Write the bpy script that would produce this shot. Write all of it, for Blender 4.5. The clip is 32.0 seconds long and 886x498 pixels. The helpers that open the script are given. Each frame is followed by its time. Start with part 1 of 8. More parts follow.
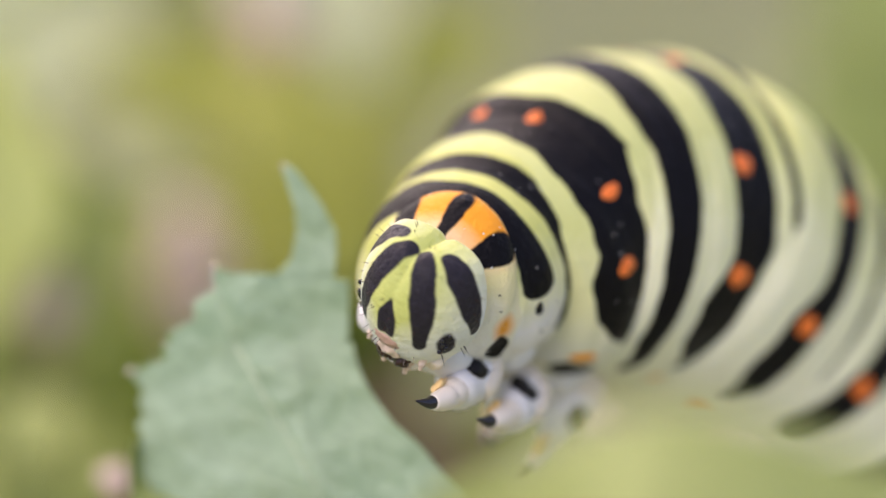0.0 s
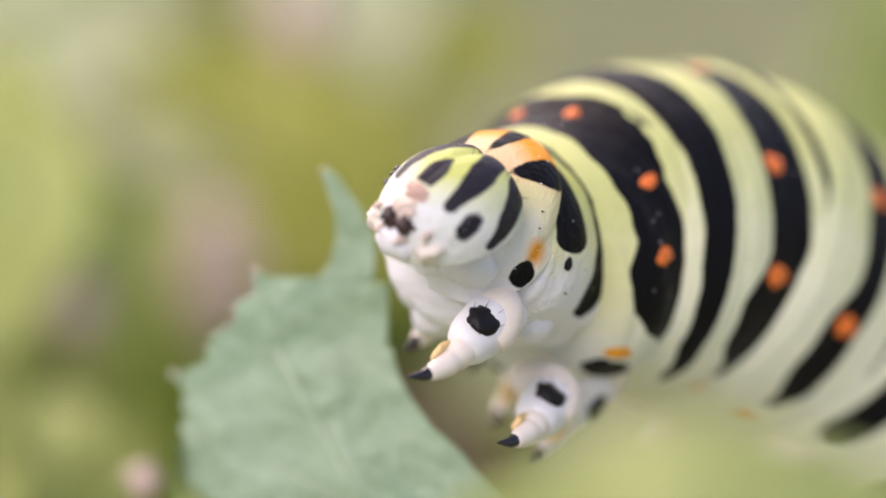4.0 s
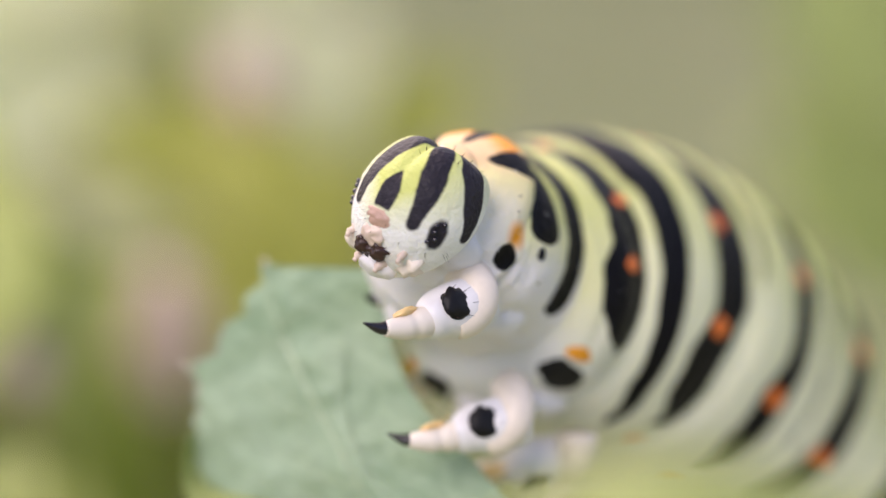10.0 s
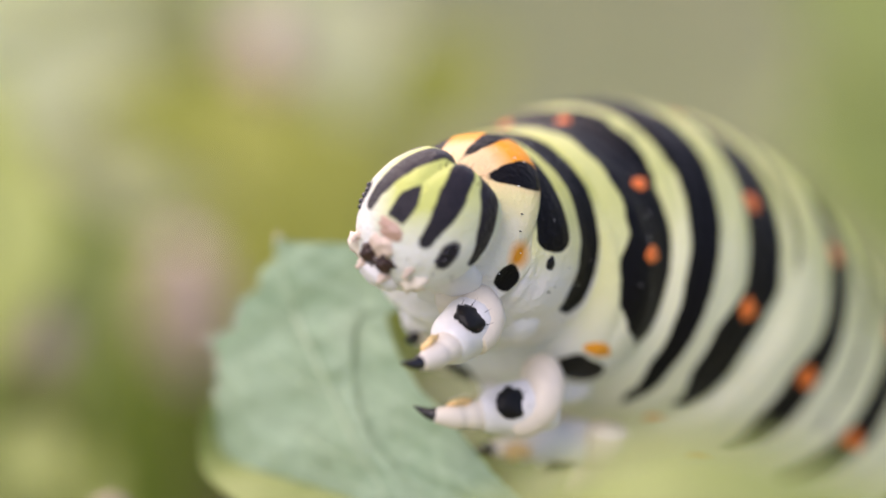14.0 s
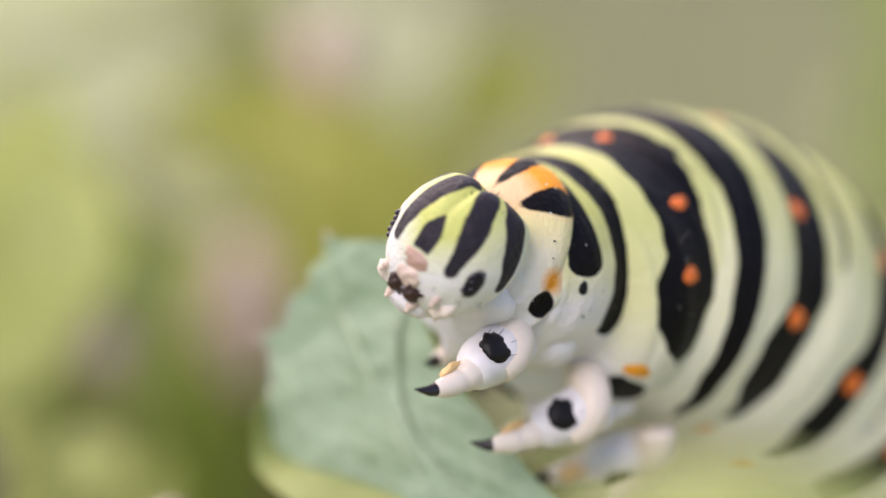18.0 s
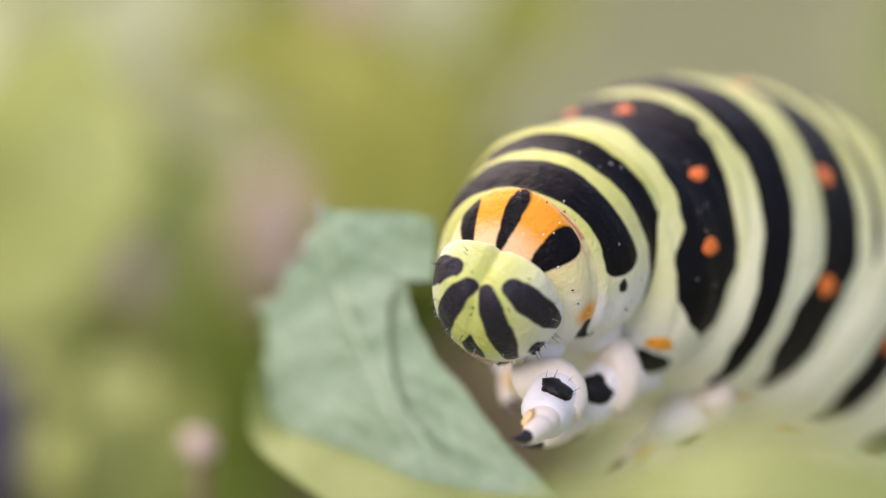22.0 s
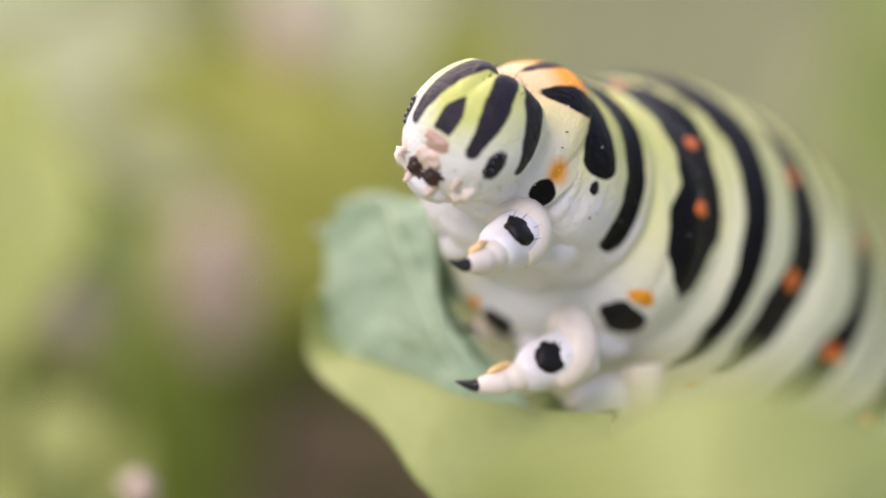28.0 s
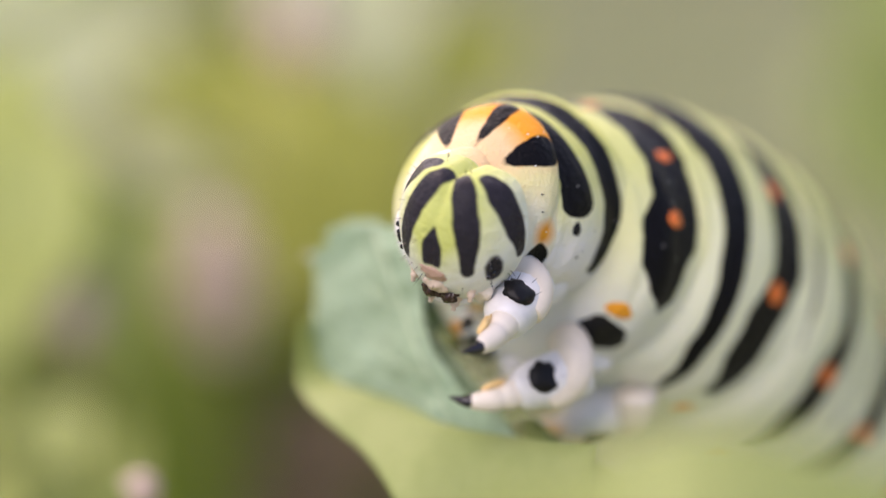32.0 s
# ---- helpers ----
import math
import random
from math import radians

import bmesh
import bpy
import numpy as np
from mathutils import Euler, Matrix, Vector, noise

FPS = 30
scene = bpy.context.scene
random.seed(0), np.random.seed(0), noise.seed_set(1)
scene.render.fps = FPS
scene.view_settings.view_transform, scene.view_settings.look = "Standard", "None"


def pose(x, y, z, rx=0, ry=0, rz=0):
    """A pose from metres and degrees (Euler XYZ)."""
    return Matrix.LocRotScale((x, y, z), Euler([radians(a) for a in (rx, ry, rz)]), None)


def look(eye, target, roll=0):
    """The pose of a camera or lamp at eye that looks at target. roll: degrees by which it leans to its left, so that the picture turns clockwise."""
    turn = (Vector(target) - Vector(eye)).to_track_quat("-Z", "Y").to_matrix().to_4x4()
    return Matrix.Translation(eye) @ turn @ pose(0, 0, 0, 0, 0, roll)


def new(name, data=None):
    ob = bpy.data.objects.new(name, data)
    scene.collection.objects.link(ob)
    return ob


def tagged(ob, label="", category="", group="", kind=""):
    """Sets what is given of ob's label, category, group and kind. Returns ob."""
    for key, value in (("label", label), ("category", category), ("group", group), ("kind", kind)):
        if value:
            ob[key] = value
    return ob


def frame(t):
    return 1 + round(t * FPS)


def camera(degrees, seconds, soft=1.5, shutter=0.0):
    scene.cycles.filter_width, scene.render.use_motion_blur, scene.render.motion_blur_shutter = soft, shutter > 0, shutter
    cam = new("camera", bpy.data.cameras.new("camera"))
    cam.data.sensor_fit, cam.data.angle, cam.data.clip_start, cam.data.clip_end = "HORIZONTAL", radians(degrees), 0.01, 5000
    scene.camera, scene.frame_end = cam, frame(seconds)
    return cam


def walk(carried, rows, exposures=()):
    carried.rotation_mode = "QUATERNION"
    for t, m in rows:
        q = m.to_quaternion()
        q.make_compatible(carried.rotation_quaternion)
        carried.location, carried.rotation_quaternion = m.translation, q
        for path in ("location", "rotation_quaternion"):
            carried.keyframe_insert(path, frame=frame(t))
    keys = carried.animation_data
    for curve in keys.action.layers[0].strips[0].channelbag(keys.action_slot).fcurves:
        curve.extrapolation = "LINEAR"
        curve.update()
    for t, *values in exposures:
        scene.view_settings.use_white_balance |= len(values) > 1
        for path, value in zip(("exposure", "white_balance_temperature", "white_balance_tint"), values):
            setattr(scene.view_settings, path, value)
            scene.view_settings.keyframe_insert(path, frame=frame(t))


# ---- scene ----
cam = camera(22, 32.0)
cam.data.dof.use_dof = True
cam.data.dof.focus_distance = 0.0568
cam.data.dof.aperture_fstop = 23

# The stage: x to the right, y up, z towards the lens; the lens looks 20 degrees down.
MM = 0.001
REACH = 12 / math.tan(radians(11))          # lens to stage origin, in mm
TILT = radians(-20)
STAGE = Matrix.Translation((0, 0, 0.11)) @ Matrix.Rotation(math.pi / 2 + TILT, 4, "X")


def stage(x, y, z):
    return STAGE @ Vector((x * MM, y * MM, z * MM))


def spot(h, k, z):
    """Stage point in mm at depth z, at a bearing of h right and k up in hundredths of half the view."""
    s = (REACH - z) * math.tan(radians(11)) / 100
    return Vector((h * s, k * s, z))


EYE = STAGE @ Matrix.Translation((0, 0, REACH * MM))


def aim(left, up):
    """The hand-held camera, turned left and up by degrees."""
    return EYE @ Matrix.Rotation(radians(left), 4, "Y") @ Matrix.Rotation(radians(up), 4, "X")


walk(cam, [
    (0, aim(0.00, 0.00)),
    (0.5, aim(0.11, -0.39)),
    (1, aim(0.14, -0.57)),
    (2, aim(0.64, -0.14)),
    (3, aim(0.64, -0.14)),
    (5.5, aim(0.78, 0.28)),
    (6, aim(0.71, 0.28)),
    (7, aim(0.71, 0.43)),
    (8, aim(0.36, 1.21)),
    (9, aim(-0.21, 1.78)),
    (10, aim(-0.57, 1.56)),
    (11, aim(-0.50, 0.99)),
    (12, aim(-0.43, 1.07)),
    (13, aim(-0.07, 0.99)),
    (14, aim(-0.07, 0.85)),
    (16.5, aim(1.28, 0.71)),
    (17, aim(1.28, 0.71)),
    (18, aim(1.35, 0.99)),
    (19, aim(2.13, -0.21)),
    (20, aim(1.70, -0.14)),
    (21, aim(2.06, -0.14)),
    (22, aim(2.06, -0.85)),
    (23, aim(2.27, -1.07)),
    (24, aim(2.06, -0.99)),
    (26.5, aim(0.92, 0.07)),
    (27, aim(0.99, 0.28)),
    (28, aim(0.57, 0.21)),
    (29, aim(0.78, 0.99)),
    (30, aim(1.07, 0.92)),
    (31, aim(0.71, 1.49)),
    (32, aim(0.64, 0.21)),
], exposures=[(0, 0.79, 6720, 25), (32, 0.79, 6720, 25)])

# ---- light ----
SUN_EL, SUN_AZ = radians(46), radians(-30)
world = bpy.data.worlds.new("sky")
scene.world = world
world.use_nodes = True
wn = world.node_tree.nodes
wl = world.node_tree.links
sky = wn.new("ShaderNodeTexSky")
sky.sky_type = "NISHITA"
sky.sun_disc = False
sky.sun_elevation = SUN_EL
sky.sun_rotation = SUN_AZ
sky.dust_density = 4.0
wl.new(sky.outputs[0], wn["Background"].inputs[0])
wn["Background"].inputs[1].default_value = 0.15
sun = new("sun", bpy.data.lights.new("sun", "SUN"))
sun.data.energy = 1.4
sun.data.angle = radians(35)
sun.data.color = (1.0, 0.95, 0.89)
sun.matrix_world = look((math.sin(SUN_AZ) * 2 * math.cos(SUN_EL), -2 * math.cos(SUN_EL) * math.cos(SUN_AZ), 2 * math.sin(SUN_EL)), (0, 0, 0))


# ---- materials ----
def material(name, rough=0.5, spec=0.4):
    m = bpy.data.materials.new(name)
    m.use_nodes = True
    b = m.node_tree.nodes["Principled BSDF"]
    b.inputs["Roughness"].default_value = rough
    b.inputs["Specular IOR Level"].default_value = spec
    return m, m.node_tree.nodes, m.node_tree.links, b


def ramp(n, stops):
    r = n.new("ShaderNodeValToRGB")
    e = r.color_ramp.elements
    while len(e) < len(stops):
        e.new(0.5)
    for el, (p, c) in zip(e, stops):
        el.position, el.color = p, (*c, 1)
    return r


def attr(n, name):
    a = n.new("ShaderNodeAttribute")
    a.attribute_name = name
    return a


def noise_tex(n, l, scale, detail=4, rough=0.55):
    c = n.new("ShaderNodeTexCoord")
    t = n.new("ShaderNodeTexNoise")
    t.inputs["Scale"].default_value, t.inputs["Detail"].default_value, t.inputs["Roughness"].default_value = scale, detail, rough
    l.new(c.outputs["Object"], t.inputs["Vector"])
    return t


def mix(n, l, fac, a, b, kind="MIX"):
    x = n.new("ShaderNodeMix")
    x.data_type, x.blend_type = "RGBA", kind
    for sock, v in ((x.inputs[0], fac), (x.inputs[6], a), (x.inputs[7], b)):
        if hasattr(v, "is_linked"):
            l.new(v, sock)
        elif isinstance(v, (int, float)):
            sock.default_value = v
        else:
            sock.default_value = (*v, 1)
    return x.outputs[2]


def maths(n, l, op, a, b=0.0):
    x = n.new("ShaderNodeMath")
    x.operation = op
    for sock, v in ((x.inputs[0], a), (x.inputs[1], b)):
        if hasattr(v, "is_linked"):
            l.new(v, sock)
        else:
            sock.default_value = v
    return x.outputs[0]


def bump(n, l, b, h, strength, dist):
    x = n.new("ShaderNodeBump")
    x.inputs["Strength"].default_value, x.inputs["Distance"].default_value = strength, dist
    l.new(h, x.inputs["Height"])
    l.new(x.outputs[0], b.inputs["Normal"])


def skin_material(name, back, flank, belly, black, rough=0.42, stops=(0.30, 0.52, 0.80)):
    """Caterpillar skin: pigment runs from back to belly; black, orange and red markings come from mesh attributes."""
    m, n, l, b = material(name, rough, 0.1)
    grain = noise_tex(n, l, 9000, 3)
    patch = noise_tex(n, l, 900, 3)
    side = maths(n, l, "ADD", attr(n, "side").outputs["Fac"], maths(n, l, "MULTIPLY", maths(n, l, "SUBTRACT", patch.outputs["Fac"], 0.5), 0.16))
    r = ramp(n, [(0.0, back), (stops[0], back), (stops[1], flank), (stops[2], belly)])
    l.new(side, r.inputs[0])
    base = mix(n, l, maths(n, l, "MULTIPLY", grain.outputs["Fac"], 0.3), r.outputs[0], (0.9, 0.88, 0.72), "MULTIPLY")
    wob = maths(n, l, "MULTIPLY", maths(n, l, "SUBTRACT", noise_tex(n, l, 2000, 3).outputs["Fac"], 0.5), 0.13)

    def mask(key, soft):
        v = maths(n, l, "ADD", attr(n, key).outputs["Fac"], wob)
        g = n.new("ShaderNodeMapRange")
        g.inputs["From Min"].default_value, g.inputs["From Max"].default_value = -soft, soft
        l.new(v, g.inputs["Value"])
        return g.outputs[0]

    col = mix(n, l, mask("orange", 0.16), base, (0.93, 0.36, 0.03))
    col = mix(n, l, mask("red", 0.05), col, (0.60, 0.22, 0.09))
    dark = mix(n, l, grain.outputs["Fac"], tuple(v * 0.6 for v in black), tuple(v * 1.6 for v in black))
    col = mix(n, l, mask("blk", 0.030), col, dark)
    l.new(col, b.inputs["Base Color"])
    b.inputs["Subsurface Weight"].default_value = 0.12
    b.inputs["Subsurface Scale"].default_value = 0.0006
    b.inputs["Subsurface Radius"].default_value = (1.0, 0.8, 0.4)
    hgt = maths(n, l, "ADD", grain.outputs["Fac"], maths(n, l, "MULTIPLY", noise_tex(n, l, 2500, 3).outputs["Fac"], 2.0))
    bump(n, l, b, hgt, 0.55, 0.00007)
    return m


def plain_material(name, color, rough=0.45, vary=0.25, scale=3000, spec=0.4, depth=0.00004):
    m, n, l, b = material(name, rough, spec)
    t = noise_tex(n, l, scale)
    u = noise_tex(n, l, scale / 6, 3)
    c = mix(n, l, t.outputs["Fac"], tuple(v * (1 - vary) for v in color), tuple(min(1, v * (1 + vary)) for v in color))
    c = mix(n, l, maths(n, l, "MULTIPLY", u.outputs["Fac"], 0.35), c, tuple(v * 0.75 for v in color))
    l.new(c, b.inputs["Base Color"])
    bump(n, l, b, t.outputs["Fac"], 0.3, depth)
    return m


def leaf_material(name, dark, light, rough=0.5, scale=700, glow=0.25, net=0):
    m, n, l, b = material(name, rough, 0.3)
    t = noise_tex(n, l, scale)
    u = noise_tex(n, l, scale * 8, 3)
    info = n.new("ShaderNodeObjectInfo")
    r = ramp(n, [(0.25, dark), (0.75, light)])
    f = maths(n, l, "ADD", t.outputs["Fac"], maths(n, l, "MULTIPLY", maths(n, l, "SUBTRACT", info.outputs["Random"], 0.5), 0.3))
    l.new(f, r.inputs[0])
    c = mix(n, l, maths(n, l, "MULTIPLY", u.outputs["Fac"], 0.3), r.outputs[0], tuple(min(1, v * 1.5 + 0.03) for v in light))
    l.new(c, b.inputs["Base Color"])
    bump(n, l, b, u.outputs["Fac"], 0.25, 0.00005)
    if net:
        v = n.new("ShaderNodeTexVoronoi")
        v.feature = "DISTANCE_TO_EDGE"
        v.inputs["Scale"].default_value = net
        l.new(n["Texture Coordinate"].outputs["Object"], v.inputs["Vector"])
        h = n.new("ShaderNodeMapRange")
        h.inputs["From Max"].default_value = 0.12
        l.new(v.outputs["Distance"], h.inputs["Value"])
        c = mix(n, l, maths(n, l, "MULTIPLY", maths(n, l, "SUBTRACT", 1.0, h.outputs[0]), 0.32), c, tuple(x * 1.35 for x in light))
        l.new(c, b.inputs["Base Color"])
        bump(n, l, b, maths(n, l, "ADD", h.outputs[0], u.outputs["Fac"]), 0.22, 0.00005)
    # thin tissue lets some light through
    tr = n.new("ShaderNodeBsdfTranslucent")
    l.new(c, tr.inputs["Color"])
    ms = n.new("ShaderNodeMixShader")
    ms.inputs[0].default_value = glow
    l.new(b.outputs[0], ms.inputs[1])
    l.new(tr.outputs[0], ms.inputs[2])
    l.new(ms.outputs[0], n["Material Output"].inputs["Surface"])
    return m


GREEN, WHITE = (0.58, 0.61, 0.25), (0.80, 0.79, 0.76)
BLACK = (0.005, 0.0045, 0.0055)
SKIN = skin_material("thorax_skin", GREEN, (0.74, 0.74, 0.42), WHITE, BLACK)
SKIN_MESO = skin_material("front_thorax_skin", (0.60, 0.62, 0.20), (0.78, 0.76, 0.44), (0.84, 0.81, 0.80), BLACK, stops=(0.32, 0.48, 0.62))
SKIN_ABD = skin_material("abdomen_skin", GREEN, (0.75, 0.76, 0.51), (0.83, 0.83, 0.70), BLACK)
SKIN_COLLAR = skin_material("collar_skin", (0.86, 0.60, 0.34), (0.86, 0.77, 0.40), (0.84, 0.81, 0.80), BLACK, stops=(0.20, 0.30, 0.66))
SKIN_HEAD = skin_material("head_shell", (0.58, 0.62, 0.19), (0.70, 0.72, 0.48), (0.81, 0.81, 0.77), (0.026, 0.023, 0.029), 0.33, (0.18, 0.36, 0.62))
MEMBRANE = plain_material("white_membrane", (0.84, 0.81, 0.80), 0.45, 0.1)
CREAM = plain_material("cream_skin", (0.84, 0.74, 0.62), 0.4, 0.12)
SHIN = plain_material("cream_shin", (0.86, 0.77, 0.66), 0.4, 0.10, 900)
BLACK_PLATE = plain_material("black_plate", (0.008, 0.007, 0.008), 0.5, 0.3, 3000, 0.25)
CLAW = plain_material("dark_claw", (0.016, 0.013, 0.018), 0.2, 0.3, 3000, 0.6)
ORANGE = plain_material("orange_spot", (0.95, 0.20, 0.03), 0.4, 0.18, 5000)
AMBER = plain_material("amber_spot", (0.94, 0.36, 0.02), 0.4, 0.15, 5000)
PALE_AMBER = plain_material("pale_amber", (0.88, 0.60, 0.26), 0.4, 0.12)
LIP = plain_material("flesh_lip", (0.70, 0.55, 0.44), 0.35, 0.3)
PINK_LIP = plain_material("pinkish_lip", (0.50, 0.32, 0.24), 0.35, 0.25)
BROWN = plain_material("brown_jaw", (0.045, 0.022, 0.016), 0.25, 0.4)
LEAF_BLUE = leaf_material("blue_green_leaf", (0.24, 0.365, 0.215), (0.355, 0.465, 0.305), 0.5, 350, 0.2, 900)
LEAF_RIM = leaf_material("pale_leaf_rim", (0.28, 0.345, 0.10), (0.36, 0.415, 0.15), 0.5, 300, 0.3)
LEAF_LOBE = leaf_material("near_leaf", (0.27, 0.33, 0.09), (0.34, 0.40, 0.13), 0.5, 200, 0.3)
VEIN = plain_material("pale_vein", (0.50, 0.59, 0.40), 0.5, 0.15)
WHITE_SPECK = plain_material("white_speck", (0.85, 0.85, 0.82), 0.3, 0.05)
DRY = plain_material("dry_bite_edge", (0.62, 0.58, 0.44), 0.7, 0.2)
LIGHT_LEAF = leaf_material("light_leaf", (0.58, 0.62, 0.30), (0.76, 0.77, 0.50), 0.55, 150, 0.3)
MID_LEAF = leaf_material("mid_leaf", (0.34, 0.40, 0.10), (0.46, 0.50, 0.16), 0.55, 150, 0.25)
OLIVE_LEAF = leaf_material("olive_leaf", (0.30, 0.33, 0.05), (0.40, 0.40, 0.09), 0.55, 150, 0.25)
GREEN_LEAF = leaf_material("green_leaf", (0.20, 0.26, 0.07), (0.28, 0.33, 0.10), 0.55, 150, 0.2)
# the shadow among the leaves is put into this dark green
SHADE_LEAF = leaf_material("shade_leaf", (0.13, 0.19, 0.014), (0.24, 0.30, 0.04), 0.55, 150, 0.2)
# brown for added filler leaves, with shade already in the colour
BROWN_LEAF = leaf_material("brown_fill_leaf", (0.10, 0.07, 0.035), (0.17, 0.12, 0.07), 0.7, 150, 0.1)
PINK = plain_material("pink_petal", (0.76, 0.57, 0.51), 0.6, 0.2, 600)
MAUVE = plain_material("mauve_petal", (0.50, 0.38, 0.34), 0.6, 0.2, 600)
PURPLE = plain_material("purple_grey", (0.085, 0.07, 0.11), 0.6, 0.3, 300)
STEM = plain_material("green_stem", (0.24, 0.28, 0.08), 0.55, 0.2, 500)
STEM_RED = plain_material("reddish_stem", (0.22, 0.15, 0.08), 0.55, 0.2, 500)


# ---- building helpers ----
def mesh_from(name, verts, faces, mat, attrs=None, smooth=True):
    me = bpy.data.meshes.new(name)
    me.from_pydata([tuple(v) for v in verts], [], faces)
    me.materials.append(mat)
    if smooth:
        me.polygons.foreach_set("use_smooth", [True] * len(me.polygons))
    for key, values in (attrs or {}).items():
        a = me.attributes.new(key, "FLOAT", "POINT")
        a.data.foreach_set("value", np.asarray(values, dtype=np.float32).ravel())
    me.update()
    return me


def part(name, me, parent, m=None, label=""):
    ob = new(name, me)
    ob.parent = parent
    if m is not None:
        ob.matrix_basis = m
    return tagged(ob, label)


def grid_faces(rows, cols, wrap):
    out = []
    for i in range(rows - 1):
        for j in range(cols if wrap else cols - 1):
            k = (j + 1) % cols
            out.append((i * cols + j, i * cols + k, (i + 1) * cols + k, (i + 1) * cols + j))
    return out


def tube(name, path, radii, mat, sides=10, squash=1.0, attrs=None):
    """A tapered, closed tube along a path of mm points."""
    pts = [Vector(p) for p in path]
    verts, up = [], Vector((0.13, 0.97, 0.2))
    for i, p in enumerate(pts):
        d = (pts[min(i + 1, len(pts) - 1)] - pts[max(i - 1, 0)]).normalized()
        a = d.cross(up).normalized()
        b = a.cross(d)
        for k in range(sides):
            t = 2 * math.pi * k / sides
            verts.append((p + (a * math.cos(t) + b * math.sin(t) * squash) * radii[i]) * MM)
    faces = grid_faces(len(pts), sides, True)
    faces.append(tuple(range(sides - 1, -1, -1)))
    faces.append(tuple(range((len(pts) - 1) * sides, len(pts) * sides)))
    return mesh_from(name, verts, faces, mat)


def smooth_path(points, steps):
    """Points along a Catmull-Rom curve."""
    p = [Vector(points[0])] + [Vector(q) for q in points] + [Vector(points[-1])]
    out = []
    for i in range(1, len(p) - 2):
        for s in range(steps):
            t = s / steps
            a, b, c, d = p[i - 1], p[i], p[i + 1], p[i + 2]
            out.append(0.5 * ((2 * b) + (c - a) * t + (2 * a - 5 * b + 4 * c - d) * t * t + (3 * b - a - 3 * c + d) * t ** 3))
    out.append(p[-2])
    return out


def blob(name, size, mat, rows=14, cols=20, lump=0.06, seed=0):
    """A lumpy rounded body with half sizes in mm."""
    verts = []
    for i in range(rows):
        a = math.pi * i / (rows - 1)
        for j in range(cols):
            t = 2 * math.pi * j / cols
            d = Vector((math.sin(a) * math.cos(t), math.sin(a) * math.sin(t), math.cos(a)))
            f = 1 + lump * noise.noise(d * 2.1 + Vector((seed * 3.1, 0, 0)))
            verts.append((d.x * size[0] * f * MM, d.y * size[1] * f * MM, d.z * size[2] * f * MM))
    return mesh_from(name, verts, grid_faces(rows, cols, True), mat)


# ---- the ground ----
def ground_material():
    m, n, l, b = material("meadow_soil", 0.9, 0.1)
    a = noise_tex(n, l, 9, 4)
    c = noise_tex(n, l, 60, 5)
    r = ramp(n, [(0.3, (0.17, 0.22, 0.10)), (0.5, (0.215, 0.24, 0.14)), (0.7, (0.18, 0.23, 0.11))])
    l.new(a.outputs["Fac"], r.inputs[0])
    l.new(mix(n, l, maths(n, l, "MULTIPLY", c.outputs["Fac"], 0.5), r.outputs[0], (0.20, 0.19, 0.08)), b.inputs["Base Color"])
    bump(n, l, b, c.outputs["Fac"], 0.5, 0.004)
    return m


def build_ground():
    n, half = 60, 400.0
    verts, faces = [], []
    for i in range(n + 1):
        for j in range(n + 1):
            u, v = 2 * i / n - 1, 2 * j / n - 1
            x, y = half * math.copysign(abs(u) ** 7, u), half * math.copysign(abs(v) ** 7, v)
            near = math.exp(-(x * x + y * y) / 9)
            verts.append((x, y, near * 0.012 * noise.noise(Vector((x * 9, y * 9, 0)))))
    g = new("ground", mesh_from("ground", verts, grid_faces(n + 1, n + 1, False), ground_material()))
    tagged(g, "green and tan meadow ground seen far out of focus", "ground", kind="structure")


def build_grass():
    rng = random.Random(4)
    verts, faces = [], []
    for _ in range(5200):
        x, y = rng.uniform(-0.30, 0.34), rng.uniform(0.05, 0.75)
        hgt, wid, lean, turn = rng.uniform(0.006, 0.02), rng.uniform(0.0012, 0.0028), rng.uniform(0.1, 0.9), rng.uniform(0, 6.3)
        d, s = Vector((math.cos(turn), math.sin(turn), 0)), Vector((-math.sin(turn), math.cos(turn), 0))
        k = len(verts)
        o = Vector((x, y, -0.002))
        for f, w in ((0, 1), (0.55, 0.8), (1, 0.06)):
            c = o + Vector((0, 0, hgt * f)) + d * lean * hgt * f * f
            verts += [c - s * wid * w / 2, c + s * wid * w / 2]
        faces += [(k, k + 1, k + 3, k + 2), (k + 2, k + 3, k + 5, k + 4)]
    m = leaf_material("grass_blade", (0.18, 0.215, 0.10), (0.285, 0.295, 0.17), 0.6, 12, 0.2)
    tagged(new("grass", mesh_from("grass", verts, faces, m)), "short blurred grass, pale green and straw coloured", "grass", kind="stuff")


# ---- the caterpillar ----
BASE = Vector((6.0, -5.5, -3.0))


def dist_seg(p, a, b):
    ab, ap = b - a, p - a
    t = max(0.0, min(1.0, ap.dot(ab) / ab.dot(ab)))
    return (ap - ab * t).length, t


def oval(phi, z, c, hz, hp, radius):
    """Distance-like value in mm, positive inside an oval marking."""
    a = math.radians(phi - c[0]) * radius / hp
    b = (z - c[1]) / hz
    return (1 - math.sqrt(a * a + b * b)) * min(hz, hp)


def band(phi, z, centre, half, end):
    """Positive inside a cross band of half width half that ends, rounded, at the angle end."""
    over = max(0.0, radians(abs(phi) - end) * 4.0 + half)
    return half - math.hypot(z - centre, over)


